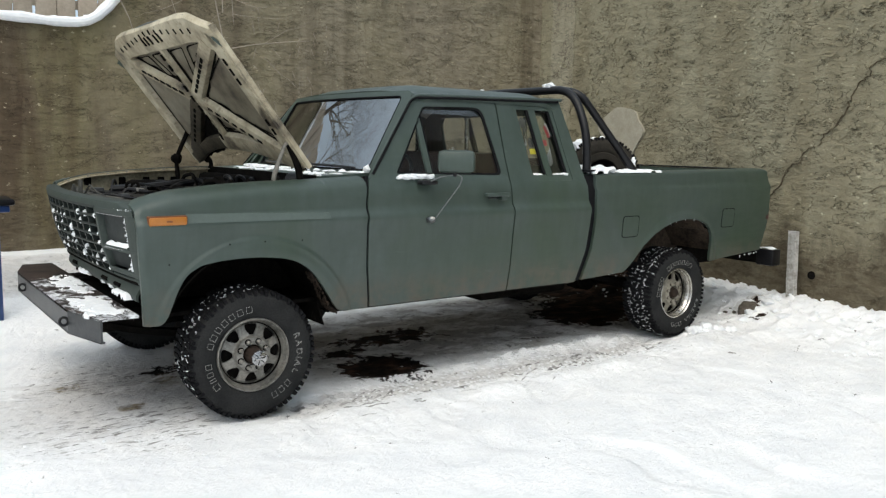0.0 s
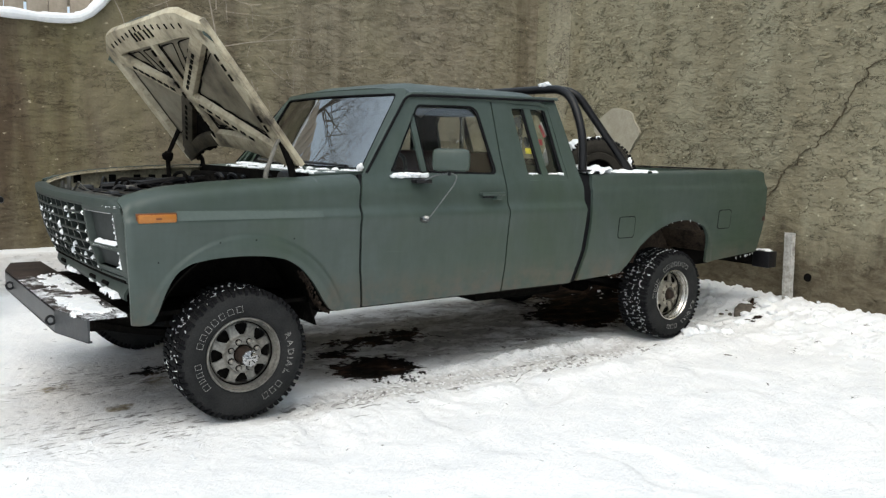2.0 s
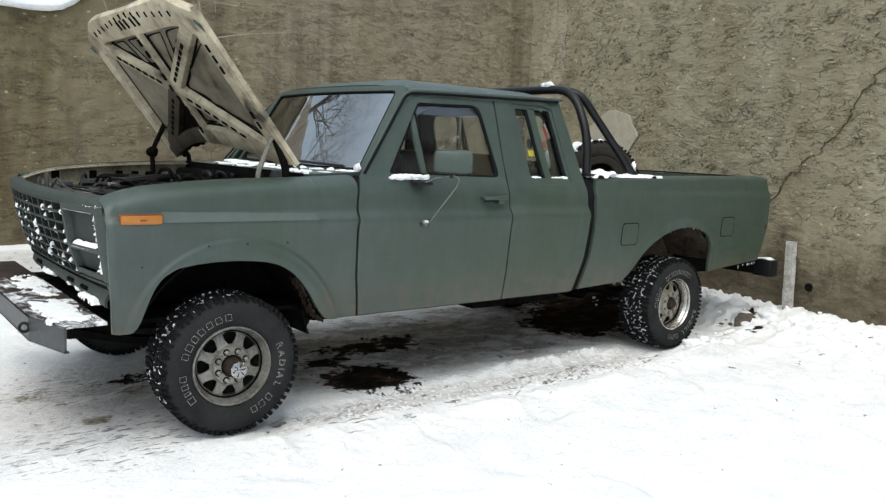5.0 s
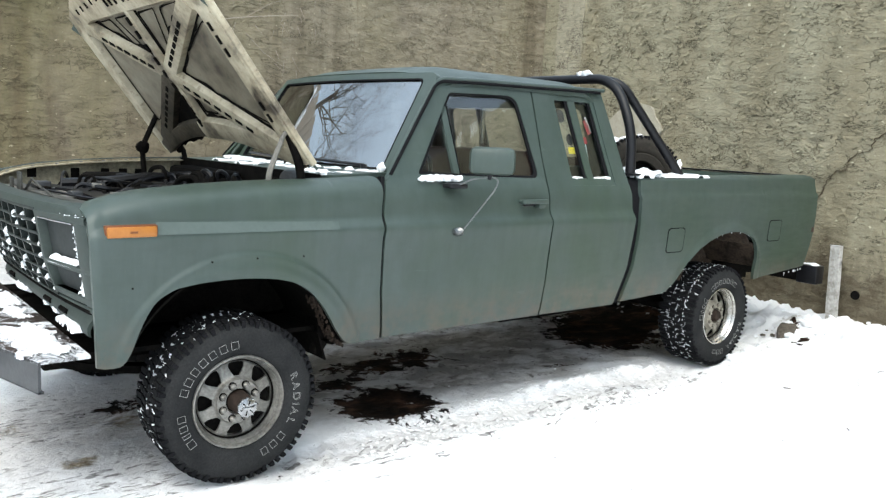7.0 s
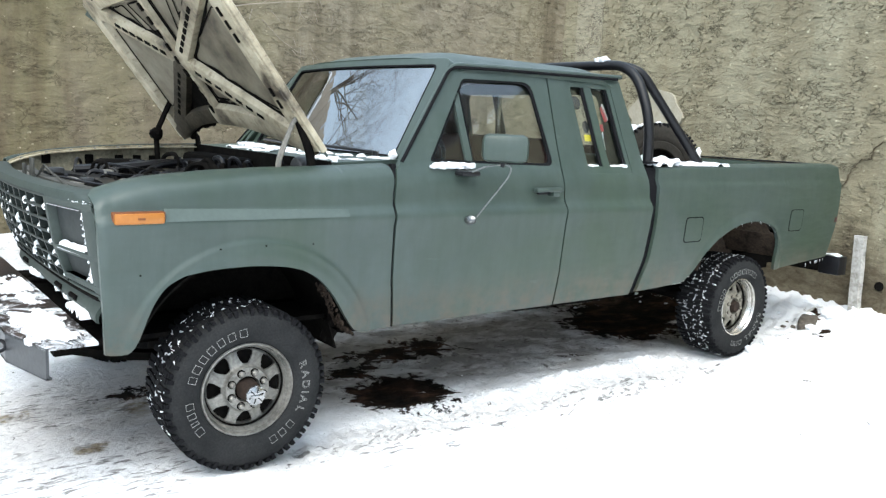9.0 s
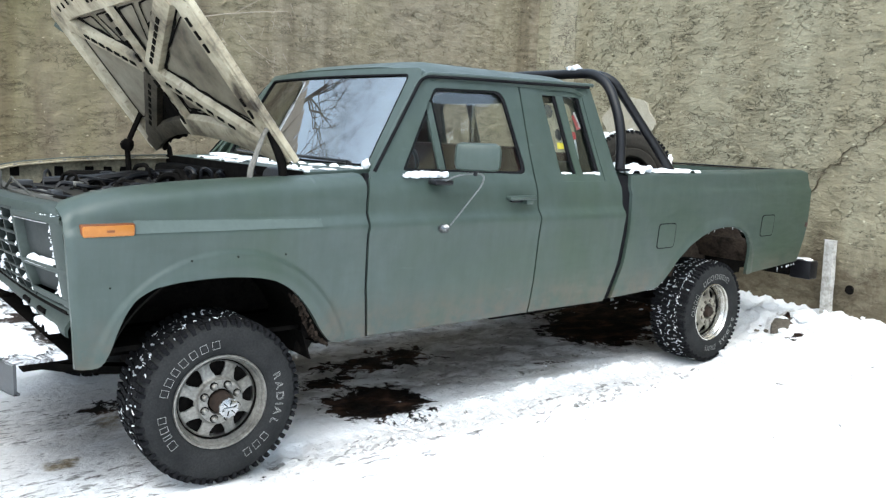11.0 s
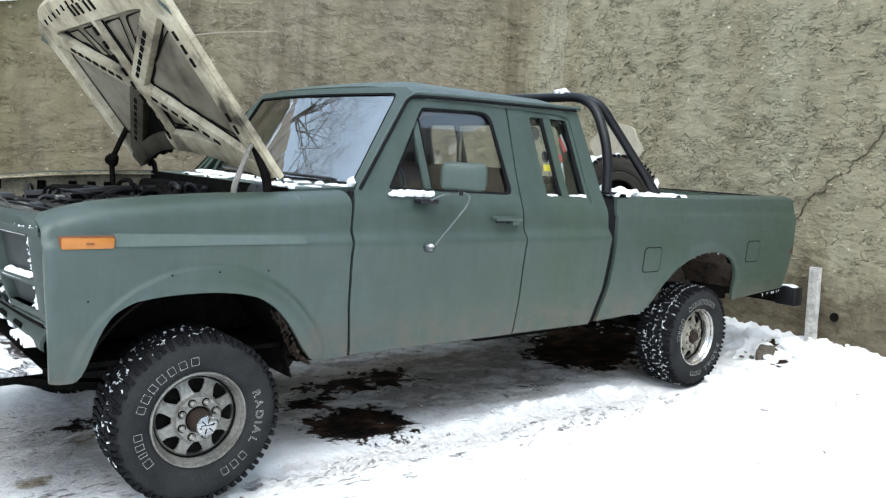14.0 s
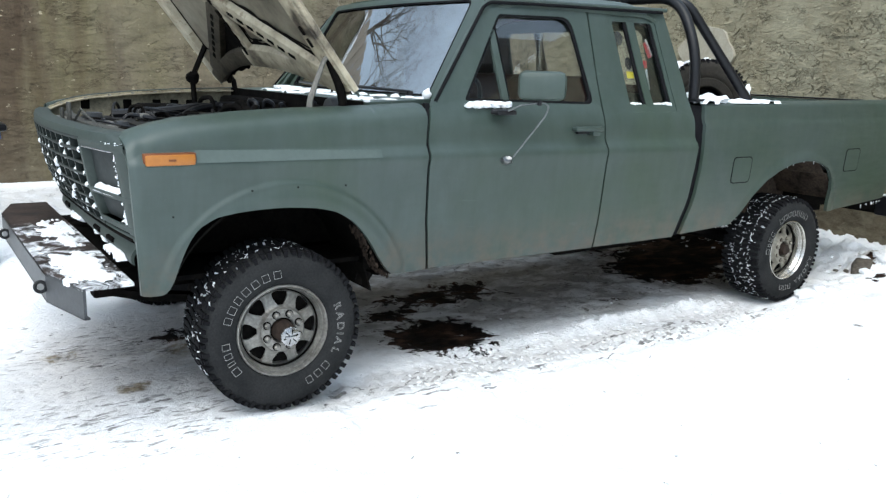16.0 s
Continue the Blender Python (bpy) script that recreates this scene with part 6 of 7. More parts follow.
for k in range(46):
    x, y, z = clutter.uniform(-0.36, 0.34), clutter.uniform(0.34, 1.66), clutter.uniform(1.17, 1.245)
    dx, dy = clutter.uniform(-0.18, 0.2), clutter.uniform(-0.25, 0.25)
    part("cable", tube(bend([(x, y, 1.10), (x + dx * 0.3, y + dy * 0.3, z), (x + dx * 0.7, y + dy * 0.7, z - 0.01), (x + dx, y + dy, 1.12)], 0.05), clutter.uniform(0.005, 0.011), 6), clutter.choice((BLACK, GRIME_SHADE, GRIME_SHADE)), bay)
for k in range(14):
    x, y, z = clutter.uniform(-0.34, 0.28), clutter.uniform(0.32, 1.62), clutter.uniform(1.13, 1.185)
    w, l = clutter.uniform(0.02, 0.05), clutter.uniform(0.03, 0.08)
    part("engine_fitting", box((x, y, z - 0.12), (x + w, y + l, z), 0.006), clutter.choice((GRIME_SHADE, BLACK, SUPPORT, GREYMETAL)), bay)
part("heater_box", box((0.30, 0.95, 1.05), (0.455, 1.62, 1.285), 0.03), GRIME_SHADE, bay, "grimy black heater box")
part("washer_bottle", box((-0.16, 1.50, 1.05), (0.10, 1.70, 1.235), 0.03), GRIME_SHADE, bay)

# ---------- mirror ----------
mirror = part("side_mirror", box((-0.110, -0.032, -0.066), (0.110, 0.032, 0.066), 0.030, m=pose(1.205, -0.145, 1.412, 0, 0, -40)), PAINT, truck, "sage-green square door mirror on a bent arm")
part("mirror_foot", box((1.045, -0.035, 1.272), (1.160, 0.03, 1.297), 0.010), BLACK, mirror)
part("mirror_arm", tube(bend([(1.10, -0.02, 1.285), (1.14, -0.08, 1.322), (1.215, -0.145, 1.338), (1.250, -0.150, 1.322), (1.240, -0.14, 1.275), (1.150, -0.03, 1.078)], 0.03), 0.0042, 8), WIRE, mirror, "thin chrome mirror arm")
part("mirror_stem", tube([(1.205, -0.13, 1.325), (1.205, -0.14, 1.36)], 0.012, 8), BLACK, mirror)
fb = lumps([(1.118, -0.010, 1.062, 0.038, 0.55), (1.130, -0.028, 1.068, 0.016, 0.8)], None, 6)
part("arm_bracket", fb, WIRE, mirror)

# ---------- roll bar ----------
rb = [(2.535, 0.075, 1.34), (2.535, 0.085, 1.60), (2.555, 0.25, 1.922), (2.575, MID, 1.926), (2.555, 2 * MID - 0.25, 1.922), (2.535, 2 * MID - 0.085, 1.60), (2.535, 2 * MID - 0.075, 1.34)]
roll = part("roll_bar", tube(bend(rb, 0.20, 8), 0.030, 14), BLACK, truck, "black tubular roll bar behind the cab")
for side in (LEFT, RIGHT):
    part("brace", tube([side(Vector(p)) for p in bend([(2.60, 0.45, 1.930), (2.66, 0.29, 1.902), (3.04, 0.075, 1.345)], 0.10, 8)], 0.028, 14), BLACK, roll)
    part("foot_plate", box((2.50, 0.02, 1.345), (2.64, 0.13, 1.357), 0.003, m=None if side is LEFT else Matrix.Translation((0, 2 * MID - 0.15, 0))), BLACK, roll)

# ---------- running gear ----------
def lathe(profile, n=64, bm=None):
    """Turned about the y axis: profile of (radius, y)."""
    return shell([[Vector((r * math.sin(2 * math.pi * k / n), y, r * math.cos(2 * math.pi * k / n))) for k in range(n)] for r, y in profile], Vector((0, 0.0005, 0)), bm, True)


def tyre_bm():
    prof = [(0.205, 0.245), (0.222, 0.262), (0.27, 0.275), (0.325, 0.272), (0.358, 0.258), (0.372, 0.235), (0.376, 0.20), (0.377, 0.125), (0.376, 0.05), (0.372, 0.017), (0.358, -0.006), (0.340, -0.017), (0.325, -0.021), (0.318, -0.0245), (0.300, -0.025), (0.285, -0.0245), (0.27, -0.026), (0.24, -0.021), (0.222, -0.010), (0.205, 0.006)]
    prof = [(0.21 + (r - 0.21) * 0.93 if r > 0.21 else r, y) for r, y in prof]
    bm = bmesh.new()
    n = 72
    rings = [[bm.verts.new((r * math.sin(2 * math.pi * k / n), y, r * math.cos(2 * math.pi * k / n))) for k in range(n)] for r, y in prof]
    for a, b in zip(rings, rings[1:] + rings[:1]):
        for k in range(n):
            bm.faces.new((a[k], a[(k + 1) % n], b[(k + 1) % n], b[k]))
    return bm


def tread_bm():
    """Chunky staggered blocks round the tyre, with lugs that run down the shoulder."""
    verts, faces = [], []

    def block(a0, a1, y0, y1, r0, r1, skew=0.0):
        o = len(verts)
        for r in (r0, r1):
            for a, y, k in ((a0, y0, 0), (a1, y0, 0), (a1, y1, 1), (a0, y1, 1)):
                t = a + skew * k
                q = 0.21 + (r - 0.21) * 0.93
                verts.append((q * math.sin(t), y, q * math.cos(t)))
        faces.extend([tuple(o + i for i in f) for f in ((0, 1, 2, 3), (7, 6, 5, 4), (0, 4, 5, 1), (1, 5, 6, 2), (2, 6, 7, 3), (3, 7, 4, 0))])

    n = 64
    st = 2 * math.pi / n
    for k in range(n):
        a = k * st
        j = 0.12 * st * math.sin(k * 2.3)
        block(a + j, a + 0.62 * st + j, -0.002 + 0.006 * (k % 2), 0.055, 0.366, 0.385, 0.012)
        block(a + 0.45 * st, a + 1.07 * st, 0.064, 0.112, 0.370, 0.387, -0.03)
        block(a + 0.1 * st, a + 0.72 * st, 0.121, 0.172, 0.370, 0.387, 0.03)
        block(a + 0.5 * st + j, a + 1.12 * st + j, 0.182, 0.252, 0.366, 0.385, -0.012)
        block(a + 0.06 * st + j, a + 0.56 * st + j, -0.014, 0.006, 0.346 + 0.012 * (k % 2), 0.3775)
        block(a + 0.56 * st + j, a + 1.06 * st + j, 0.246, 0.266, 0.345, 0.384)
    me = bpy.data.meshes.new("t")
    me.from_pydata(verts, [], faces)
    bm = bmesh.new()
    bm.from_mesh(me)
    return bm


def rim_bm(deep):
    """Stepped flange and barrel of a steel wheel."""
    bm = bmesh.new()
    n = 128
    prof = [(0.196, 0.24), (0.192, 0.20), (0.186, 0.16), (0.182, 0.085 + deep), (0.181, 0.050 + deep), (0.184, 0.036), (0.187, 0.032), (0.190, 0.014), (0.1935, 0.010), (0.196, 0.012), (0.199, -0.004), (0.2045, -0.0115), (0.210, -0.009), (0.2125, -0.002), (0.2125, 0.006)]
    rings = [[bm.verts.new((r * math.sin(2 * math.pi * k / n), y, r * math.cos(2 * math.pi * k / n))) for k in range(n)] for r, y in prof]
    for a, b in zip(rings, rings[1:]):
        for k in range(n):
            bm.faces.new((a[k], a[(k + 1) % n], b[(k + 1) % n], b[k]))
    return bm


def disc_bm(deep, wide):
    """Dished wheel disc with eight rounded windows, set in by deep, the windows widened by so many degrees."""
    bm = bmesh.new()
    # radius, depth and half width of the windows in degrees
    disc = [(0.182, 0.070, 9), (0.178, 0.056, 10), (0.171, 0.049, 9), (0.166, 0.047, 13), (0.150, 0.044, 13.5), (0.132, 0.039, 11.5), (0.118, 0.034, 8.5), (0.110, 0.030, 6), (0.104, 0.024, 6), (0.098, 0.008, 7), (0.060, 0.003, 7), (0.054, 0.020, 7)]

    def angles(w):
        side = [lerp(w, 22.5, k / 5) for k in range(6)]
        one = [-a for a in reversed(side)][:-1] + [lerp(-w, w, k / 6) for k in range(7)] + side[1:-1]
        return [radians(45 * s + a) for s in range(8) for a in one]

    layers = []
    for off in (0.0, 0.010):
        layers.append([[bm.verts.new((r * math.sin(a), y + off + deep, r * math.cos(a))) for a in angles(w + wide)] for r, y, w in disc])
    per = len(layers[0][0]) // 8
    for dr in layers:
        for i, (a, b) in enumerate(zip(dr, dr[1:])):
            for k in range(8 * per):
                if not (2 <= i <= 6 and 5 <= k % per <= 10):
                    bm.faces.new((a[k], a[(k + 1) % (8 * per)], b[(k + 1) % (8 * per)], b[k]))
    p, q = layers
    for s in range(8):
        o = s * per
        edge = [(2, o + k) for k in range(5, 12)] + [(i, o + 11) for i in range(3, 8)] + [(7, o + k) for k in range(10, 4, -1)] + [(i, o + 5) for i in range(6, 1, -1)]
        for (i, k), (i2, k2) in zip(edge, edge[1:]):
            bm.faces.new((p[i][k], p[i2][k2], q[i2][k2], q[i][k]))
    return bm


def letter_shape(ch, size):
    """One raised outlined letter as a mesh in the xz plane."""
    cu = bpy.data.curves.new("glyph", "FONT")
    cu.body, cu.size, cu.align_x = ch, size, "CENTER"
    cu.fill_mode, cu.bevel_depth, cu.bevel_resolution = "NONE", 0.00065, 0
    ob = bpy.data.objects.new("glyph", cu)
    scene.collection.objects.link(ob)
    me = bpy.data.meshes.new_from_object(ob.evaluated_get(bpy.context.evaluated_depsgraph_get()))
    bpy.data.objects.remove(ob)
    return me


def lettering(hub):
    """Outlined marks round the sidewall: the maker's words stay plain bars, the plain word for the tyre's build is lettered."""
    def place(ch, deg, w=0.016):
        bm = bmesh.new()
        if ch is None:
            h, w = 0.033, w * 0.85
            tube([(-w, 0, 0), (w, 0, 0), (w, 0, h), (-w, 0, h), (-w, 0, 0)], 0.0010, 5, bm)
        else:
            bm.from_mesh(letter_shape(ch, 0.050))
            for v in bm.verts:
                v.co = Vector((v.co.x * 1.05, v.co.z, v.co.y))
        for v in bm.verts:
            v.co.z += 0.250
            v.co.y -= 0.0262
        bmesh.ops.transform(bm, matrix=Matrix.Rotation(radians(deg), 4, "Y"), verts=bm.verts)
        part("letter", bm, WHITE, hub, "outlined white sidewall lettering")

    for deg, w in ((-124, 0.020), (-114.5, 0.009), (-106.5, 0.014), (-97, 0.016)):
        place(None, deg, w)
    for deg, w in ((-72, 0.017), (-61.5, 0.019), (-51, 0.016), (-40.5, 0.018), (-29.5, 0.017), (-18.5, 0.018), (-7, 0.019)):
        place(None, deg, w)
    for deg, ch in zip((70, 80.5, 91.5, 99.5, 106.5, 116.5), "RADIAL"):
        place(ch, deg)
    for deg in (134, 144.5, 155):
        place(None, deg, 0.017)


def make_wheel(front):
    deep = 0.0 if front else 0.022
    hub = part("wheel", rim_bm(deep), STEEL if front else BRIGHT_STEEL, truck, "weathered silver eight-spoke steel wheel with all-terrain tyre")
    part("disc", disc_bm(deep, 0.0 if front else 1.8), STEEL if front else DULL_STEEL, hub, "" if front else "dusty beige wheel disc with eight windows")
    part("tyre", tyre_bm(), SIDEWALL, hub, "dark grey off-road tyre, snow in the tread")
    tagged(part("tread", tread_bm(), RUBBER, hub, "chunky black tread blocks", 20), kind="stuff")
    lettering(hub)
    part("rim_groove", lathe([(0.1815, 0.040 + deep), (0.1815, 0.046 + deep), (0.1755, 0.0505 + deep)], 64), GRIME_SHADE, hub, "dark groove between rim and disc")
    # drum face widened, near black, to fill the disc windows with shade
    part("brake_drum", lathe([(0.0, 0.072 + deep), (0.168, 0.072 + deep), (0.168, 0.09 + deep), (0.16, 0.20), (0.0, 0.20)], 32), GRIME_SHADE, hub)
    if front:
        part("hub_barrel", tube([(0, 0.02, 0), (0, -0.060, 0), (0, -0.082, 0)], [0.050, 0.044, 0.040], 24), RUST, hub, "rusty brown hub barrel")
        part("hub_cap", tube([(0, -0.082, 0), (0, -0.092, 0), (0, -0.099, 0)], [0.042, 0.042, 0.030], 16), CHROME, hub, "bright locking hub dial")
        for k in range(10):
            a = 2 * math.pi * k / 10
            part("hub_rib", box((-0.004, -0.094, 0.036), (0.004, -0.082, 0.0455), 0.002, m=Matrix.Rotation(a, 4, "Y")), CHROME, hub)
        part("hub_dial", box((-0.028, -0.107, -0.006), (0.028, -0.098, 0.006), 0.003), CHROME, hub)
        for k in range(6):
            part("dial_mark", box((-0.0022, -0.1005, 0.012), (0.0022, -0.0975, 0.034), 0.0, m=Matrix.Rotation(2 * math.pi * (k + 0.25) / 6, 4, "Y")), GRIME_SHADE, hub, "dark mark on the locking hub dial")
    else:
        part("hub_cap", tube([(0, 0.025 + deep, 0), (0, 0.006, 0)], [0.047, 0.036], 24), RUST, hub)
    for k in range(8):
        a = 2 * math.pi * (k + 0.5) / 8
        c = Vector((0.079 * math.sin(a), deep, 0.079 * math.cos(a)))
        size = 1.0 if front else 0.72
        part("lug_nut", tube([c + Vector((0, 0.016, 0)), c + Vector((0, -0.010 * size, 0)), c + Vector((0, -0.016 * size, 0))], [0.0145 * size, 0.0135 * size, 0.008 * size], 6), STEEL if front else DULL_STEEL, hub)
        part("lug_seat", tube([c + Vector((0, 0.012, 0)), c + Vector((0, 0.0025, 0))], 0.0185 * size, 12), GRIME_SHADE if front else RUST, hub)
    bits = random.Random(5 if front else 6)
    ic = bmesh.new()
    for _ in range(620 if not front else 300):
        a = bits.uniform(math.pi * 0.9, math.pi * 2.12)
        r = bits.uniform(0.362, 0.372)
        if bits.random() < 0.62:
            y = bits.choice((0.0595, 0.1165, 0.177)) + bits.gauss(0, 0.011)
            size = (bits.uniform(0.004, 0.015), bits.uniform(0.0012, 0.0032) * (0.7 if front else 1), bits.uniform(0.003, 0.006))
        else:
            y = bits.uniform(0.0, 0.24)
            size = (bits.uniform(0.0012, 0.003), bits.uniform(0.006, 0.020), bits.uniform(0.003, 0.007))
        c = Vector((r * math.sin(a), y, r * math.cos(a)))
        got = bmesh.ops.create_icosphere(ic, subdivisions=1, radius=1)["verts"]
        for q in got:
            q.co *= 1 + bits.uniform(-0.35, 0.35)
        m = Matrix.Translation(c) @ Matrix.Rotation(a, 4, "Y") @ Matrix.Rotation(bits.gauss(0, 0.45), 4, "Z") @ Matrix.Diagonal((*size, 1))
        bmesh.ops.transform(ic, matrix=m, verts=got)
    tagged(part("snow_dusting", ic, SNOW, hub, "snow packed in the tread"), kind="stuff")
    return hub


WS = Matrix.Diagonal((0.93, 0.93, 0.93, 1))
front_wheel = make_wheel(True)
rear_wheel = make_wheel(False)
front_wheel.matrix_basis = pose(0.0, 0.0, 0.392, 0, 0, -3) @ WS
rear_wheel.matrix_basis = pose(3.526, 0.0, 0.392, 0, 38, 0) @ WS
copy_thing(front_wheel, pose(0.0, 2 * MID, 0.392, 0, 70, 180))
copy_thing(rear_wheel, pose(3.526, 2 * MID, 0.392, 0, 100, 180))

chassis = part("chassis", box((-0.56, 0.50, 0.50), (4.70, 0.58, 0.64), 0.004), GRIME_SHADE, truck, "black ladder frame")
part("frame_rail", box((-0.56, 1.39, 0.50), (4.70, 1.47, 0.64), 0.004), GRIME_SHADE, chassis)
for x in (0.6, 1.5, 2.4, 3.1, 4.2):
    part("cross_member", box((x, 0.55, 0.51), (x + 0.09, 1.42, 0.60), 0.004), GRIME_SHADE, chassis)
for x in (0.0, 3.526):
    ax = tube([(x, 0.22, 0.392), (x, 1.75, 0.392)], 0.042, 14)
    lumps([(x, 0.78 if x == 0 else MID, 0.392, 0.14, 1.0)], ax, 1)
    part("axle", ax, GRIME_SHADE, chassis)
    for y in (0.46, 1.51):
        part("leaf_spring", shell([[Vector((x - 0.62 + 1.24 * t, y - 0.035, 0.52 - 0.10 * (1 - (2 * t - 1) ** 2))), Vector((x - 0.62 + 1.24 * t, y + 0.035, 0.52 - 0.10 * (1 - (2 * t - 1) ** 2)))] for t in even(10)], Vector((0, 0, 0.035))), GRIME_SHADE, chassis)
part("drive_shaft", tube([(1.4, 0.98, 0.46), (3.4, 0.98, 0.41)], 0.04, 12), GRIME_SHADE, chassis)
part("gearbox", box((0.5, 0.78, 0.40), (1.35, 1.20, 0.62), 0.05), GRIME_SHADE, chassis)
part("fuel_tank", box((2.05, 0.62, 0.36), (2.95, 1.35, 0.58), 0.05), GRIME_SHADE, chassis, "grimy black fuel tank")
part("silencer", tube([(1.5, 1.55, 0.42), (2.2, 1.55, 0.42)], 0.08, 14), RUST, chassis)
part("spring_hanger", tube([(0.50, 0.20, 0.56), (0.48, 0.22, 0.49)], [0.04, 0.03], 8), GRIME_SHADE, chassis)
part("splash_guard", shell([[Vector((0.44 + 0.04 * t, y + 0.04, 0.60 - 0.13 * t)) for t in even(4)] for y in (0.09, 0.2, 0.38)], Vector((0.008, 0, 0))), GRIME_SHADE, chassis, "black rubber splash guard")
rb2 = part("rear_bumper", box((4.85, 0.14, 0.52), (4.94, 1.83, 0.648), 0.008), GRIME_SHADE, truck, "black steel step bumper")
part("bumper_end", box((4.835, -0.015, 0.510), (4.960, 0.15, 0.655), 0.010), BLACK, rb2, "black steel bumper end")
part("bumper_end", box((4.79, 1.82, 0.55), (4.94, 2.00, 0.69), 0.010), BLACK, rb2, "black steel bumper end")
part("bumper_arm", box((4.10, 0.42, 0.56), (4.77, 0.50, 0.66), 0.004), GRIME_SHADE, rb2)
part("bumper_arm", box((4.10, 1.47, 0.56), (4.77, 1.55, 0.66), 0.004), GRIME_SHADE, rb2)

# ---------- load in the bed ----------
spare = root("spare_tyre", "black off-road tyre standing in the cargo bed, dusted with snow", "tyre", (2.98, 0.52, 1.235))
part("tyre", tyre_bm(), DUSTY, spare)
part("bead", lathe([(0.150, 0.03), (0.152, -0.006), (0.160, -0.014), (0.215, -0.018), (0.226, -0.010)], 48), DUSTY, spare, "dusty brown inner bead")
part("tube_dark", lathe([(0.0, 0.04), (0.155, 0.04), (0.155, 0.05), (0.0, 0.05)], 32), GRIME_SHADE, spare)
tagged(part("tread", tread_bm(), RUBBER, spare, "chunky black tread blocks", 20), kind="stuff")
spare.matrix_basis = pose(3.04, 0.38, 1.300, -8, 20, -36) @ Matrix.Diagonal((0.80, 0.80, 0.80, 1))

# ---------- snow on the pickup ----------
UP = Vector((0, 0, 1))


def flat_at(z):
    return lambda u, v: (Vector((u, v, z)), UP)


for spot, seed in (([(-0.80, 0.50), (-0.76, 0.12), (-0.62, 0.05), (-0.60, 0.40), (-0.66, 0.60)], 2), ([(-0.75, 0.98), (-0.68, 0.74), (-0.61, 0.70), (-0.60, 1.30), (-0.68, 1.38)], 9)):
    thing("snow_cover", blanket(spot, flat_at(0.667), 0.010, seed, 0.006, None, 0.10), SNOW, "thin patchy snow on the front bumper", "snow", "stuff")
thing("snow_cover", blanket([(0.16, 0.0), (0.16, 0.05), (0.40, 0.05), (0.42, 0.0)], lambda u, v: (front(u, 0.726, -0.015 - v), UP), 0.022, 5, 0.008), SNOW, "small heap of snow by the front fender", "snow", "stuff")
thing("snow_clods", lumps([(*front(y, 0.728, -0.022), r, 0.6) for y, r in ((0.52, 0.02), (0.56, 0.022), (0.70, 0.02), (0.74, 0.016), (1.05, 0.03), (1.12, 0.034), (1.2, 0.03))]), SNOW, "clods of snow along the apron", "snow", "stuff")
rnd = random.Random(11)
clods = []
for i in range(NH):
    for j in range(NV):
        if rnd.random() < 0.58:
            z, y = lerp(0.818, 1.150, i / NH) + 0.012, lerp(GY0, GY1, (j + rnd.uniform(0.2, 0.8)) / NV)
            clods.append((front(y, z).x + rnd.uniform(0.004, 0.018), y, z, rnd.uniform(0.007, 0.019), rnd.uniform(0.7, 1.5)))
thing("snow_clods", lumps(clods), SNOW, "clods of snow caught in the grille", "snow", "stuff")
thing("snow_cover", blanket([(0.11, 0.0), (0.11, 0.032), (0.30, 0.030), (0.385, 0.026), (0.385, 0.0)], lambda u, v: (front(u, 0.972, 0.030 - v), UP), 0.028, 8, 0.007), SNOW, "snow lying in the empty headlamp recess", "snow", "stuff")
thing("snow_cover", blanket([(0.11, 0.0), (0.11, 0.030), (0.20, 0.028), (0.24, 0.0)], lambda u, v: (front(u, 0.858, 0.030 - v), UP), 0.022, 9, 0.007), SNOW, "snow below the empty headlamp recess", "snow", "stuff")
frost = random.Random(37)
rime = [(*front(frost.uniform(0.05, 0.22), 1.163 + frost.uniform(-0.008, 0.006), frost.uniform(-0.004, 0.010)), frost.uniform(0.0012, 0.0034), frost.uniform(0.4, 0.9)) for _ in range(26)]
rime += [(*front(0.124 + frost.uniform(-0.008, 0.010), frost.uniform(0.985, 1.135), frost.uniform(0.0, 0.012)), frost.uniform(0.0012, 0.0034), frost.uniform(0.9, 2.6)) for _ in range(44)]
rime += [(*front(0.122 + frost.uniform(-0.008, 0.012), frost.uniform(0.86, 0.945), frost.uniform(0.0, 0.012)), frost.uniform(0.003, 0.007), frost.uniform(0.9, 2.2)) for _ in range(16)]
rime += [(*front(0.418 + frost.uniform(-0.006, 0.006), frost.uniform(1.03, 1.16), frost.uniform(-0.004, 0.006)), frost.uniform(0.0012, 0.003), frost.uniform(0.8, 2.0)) for _ in range(8)]
thing("rime", lumps(rime, None, 7), SNOW, "crumbs of frozen snow on the lamp surround", "snow", "stuff")
sill = random.Random(31)
thing("snow_clods", lumps([(0.930 + 0.0062 * k, 0.050 + sill.uniform(-0.008, 0.008), 1.317 + sill.uniform(-0.006, 0.006), sill.uniform(0.015, 0.023), 0.62) for k in range(40)]), SNOW, "snow lying on the door window sill", "snow", "stuff")
thing("snow_clods", lumps([(x, flank(1.33) + 0.012, 1.324, r, 0.6) for x, r in ((2.03, 0.012), (2.05, 0.015), (2.075, 0.012), (2.10, 0.011), (2.22, 0.011), (2.25, 0.014), (2.28, 0.013), (2.31, 0.02), (2.33, 0.02))]), SNOW, "snow on the rear side window ledge", "snow", "stuff")


def by_screen(u, v):
    return Vector((screen(Vector((u, 1.34))).x - 0.02 - v, u, 1.334)), UP


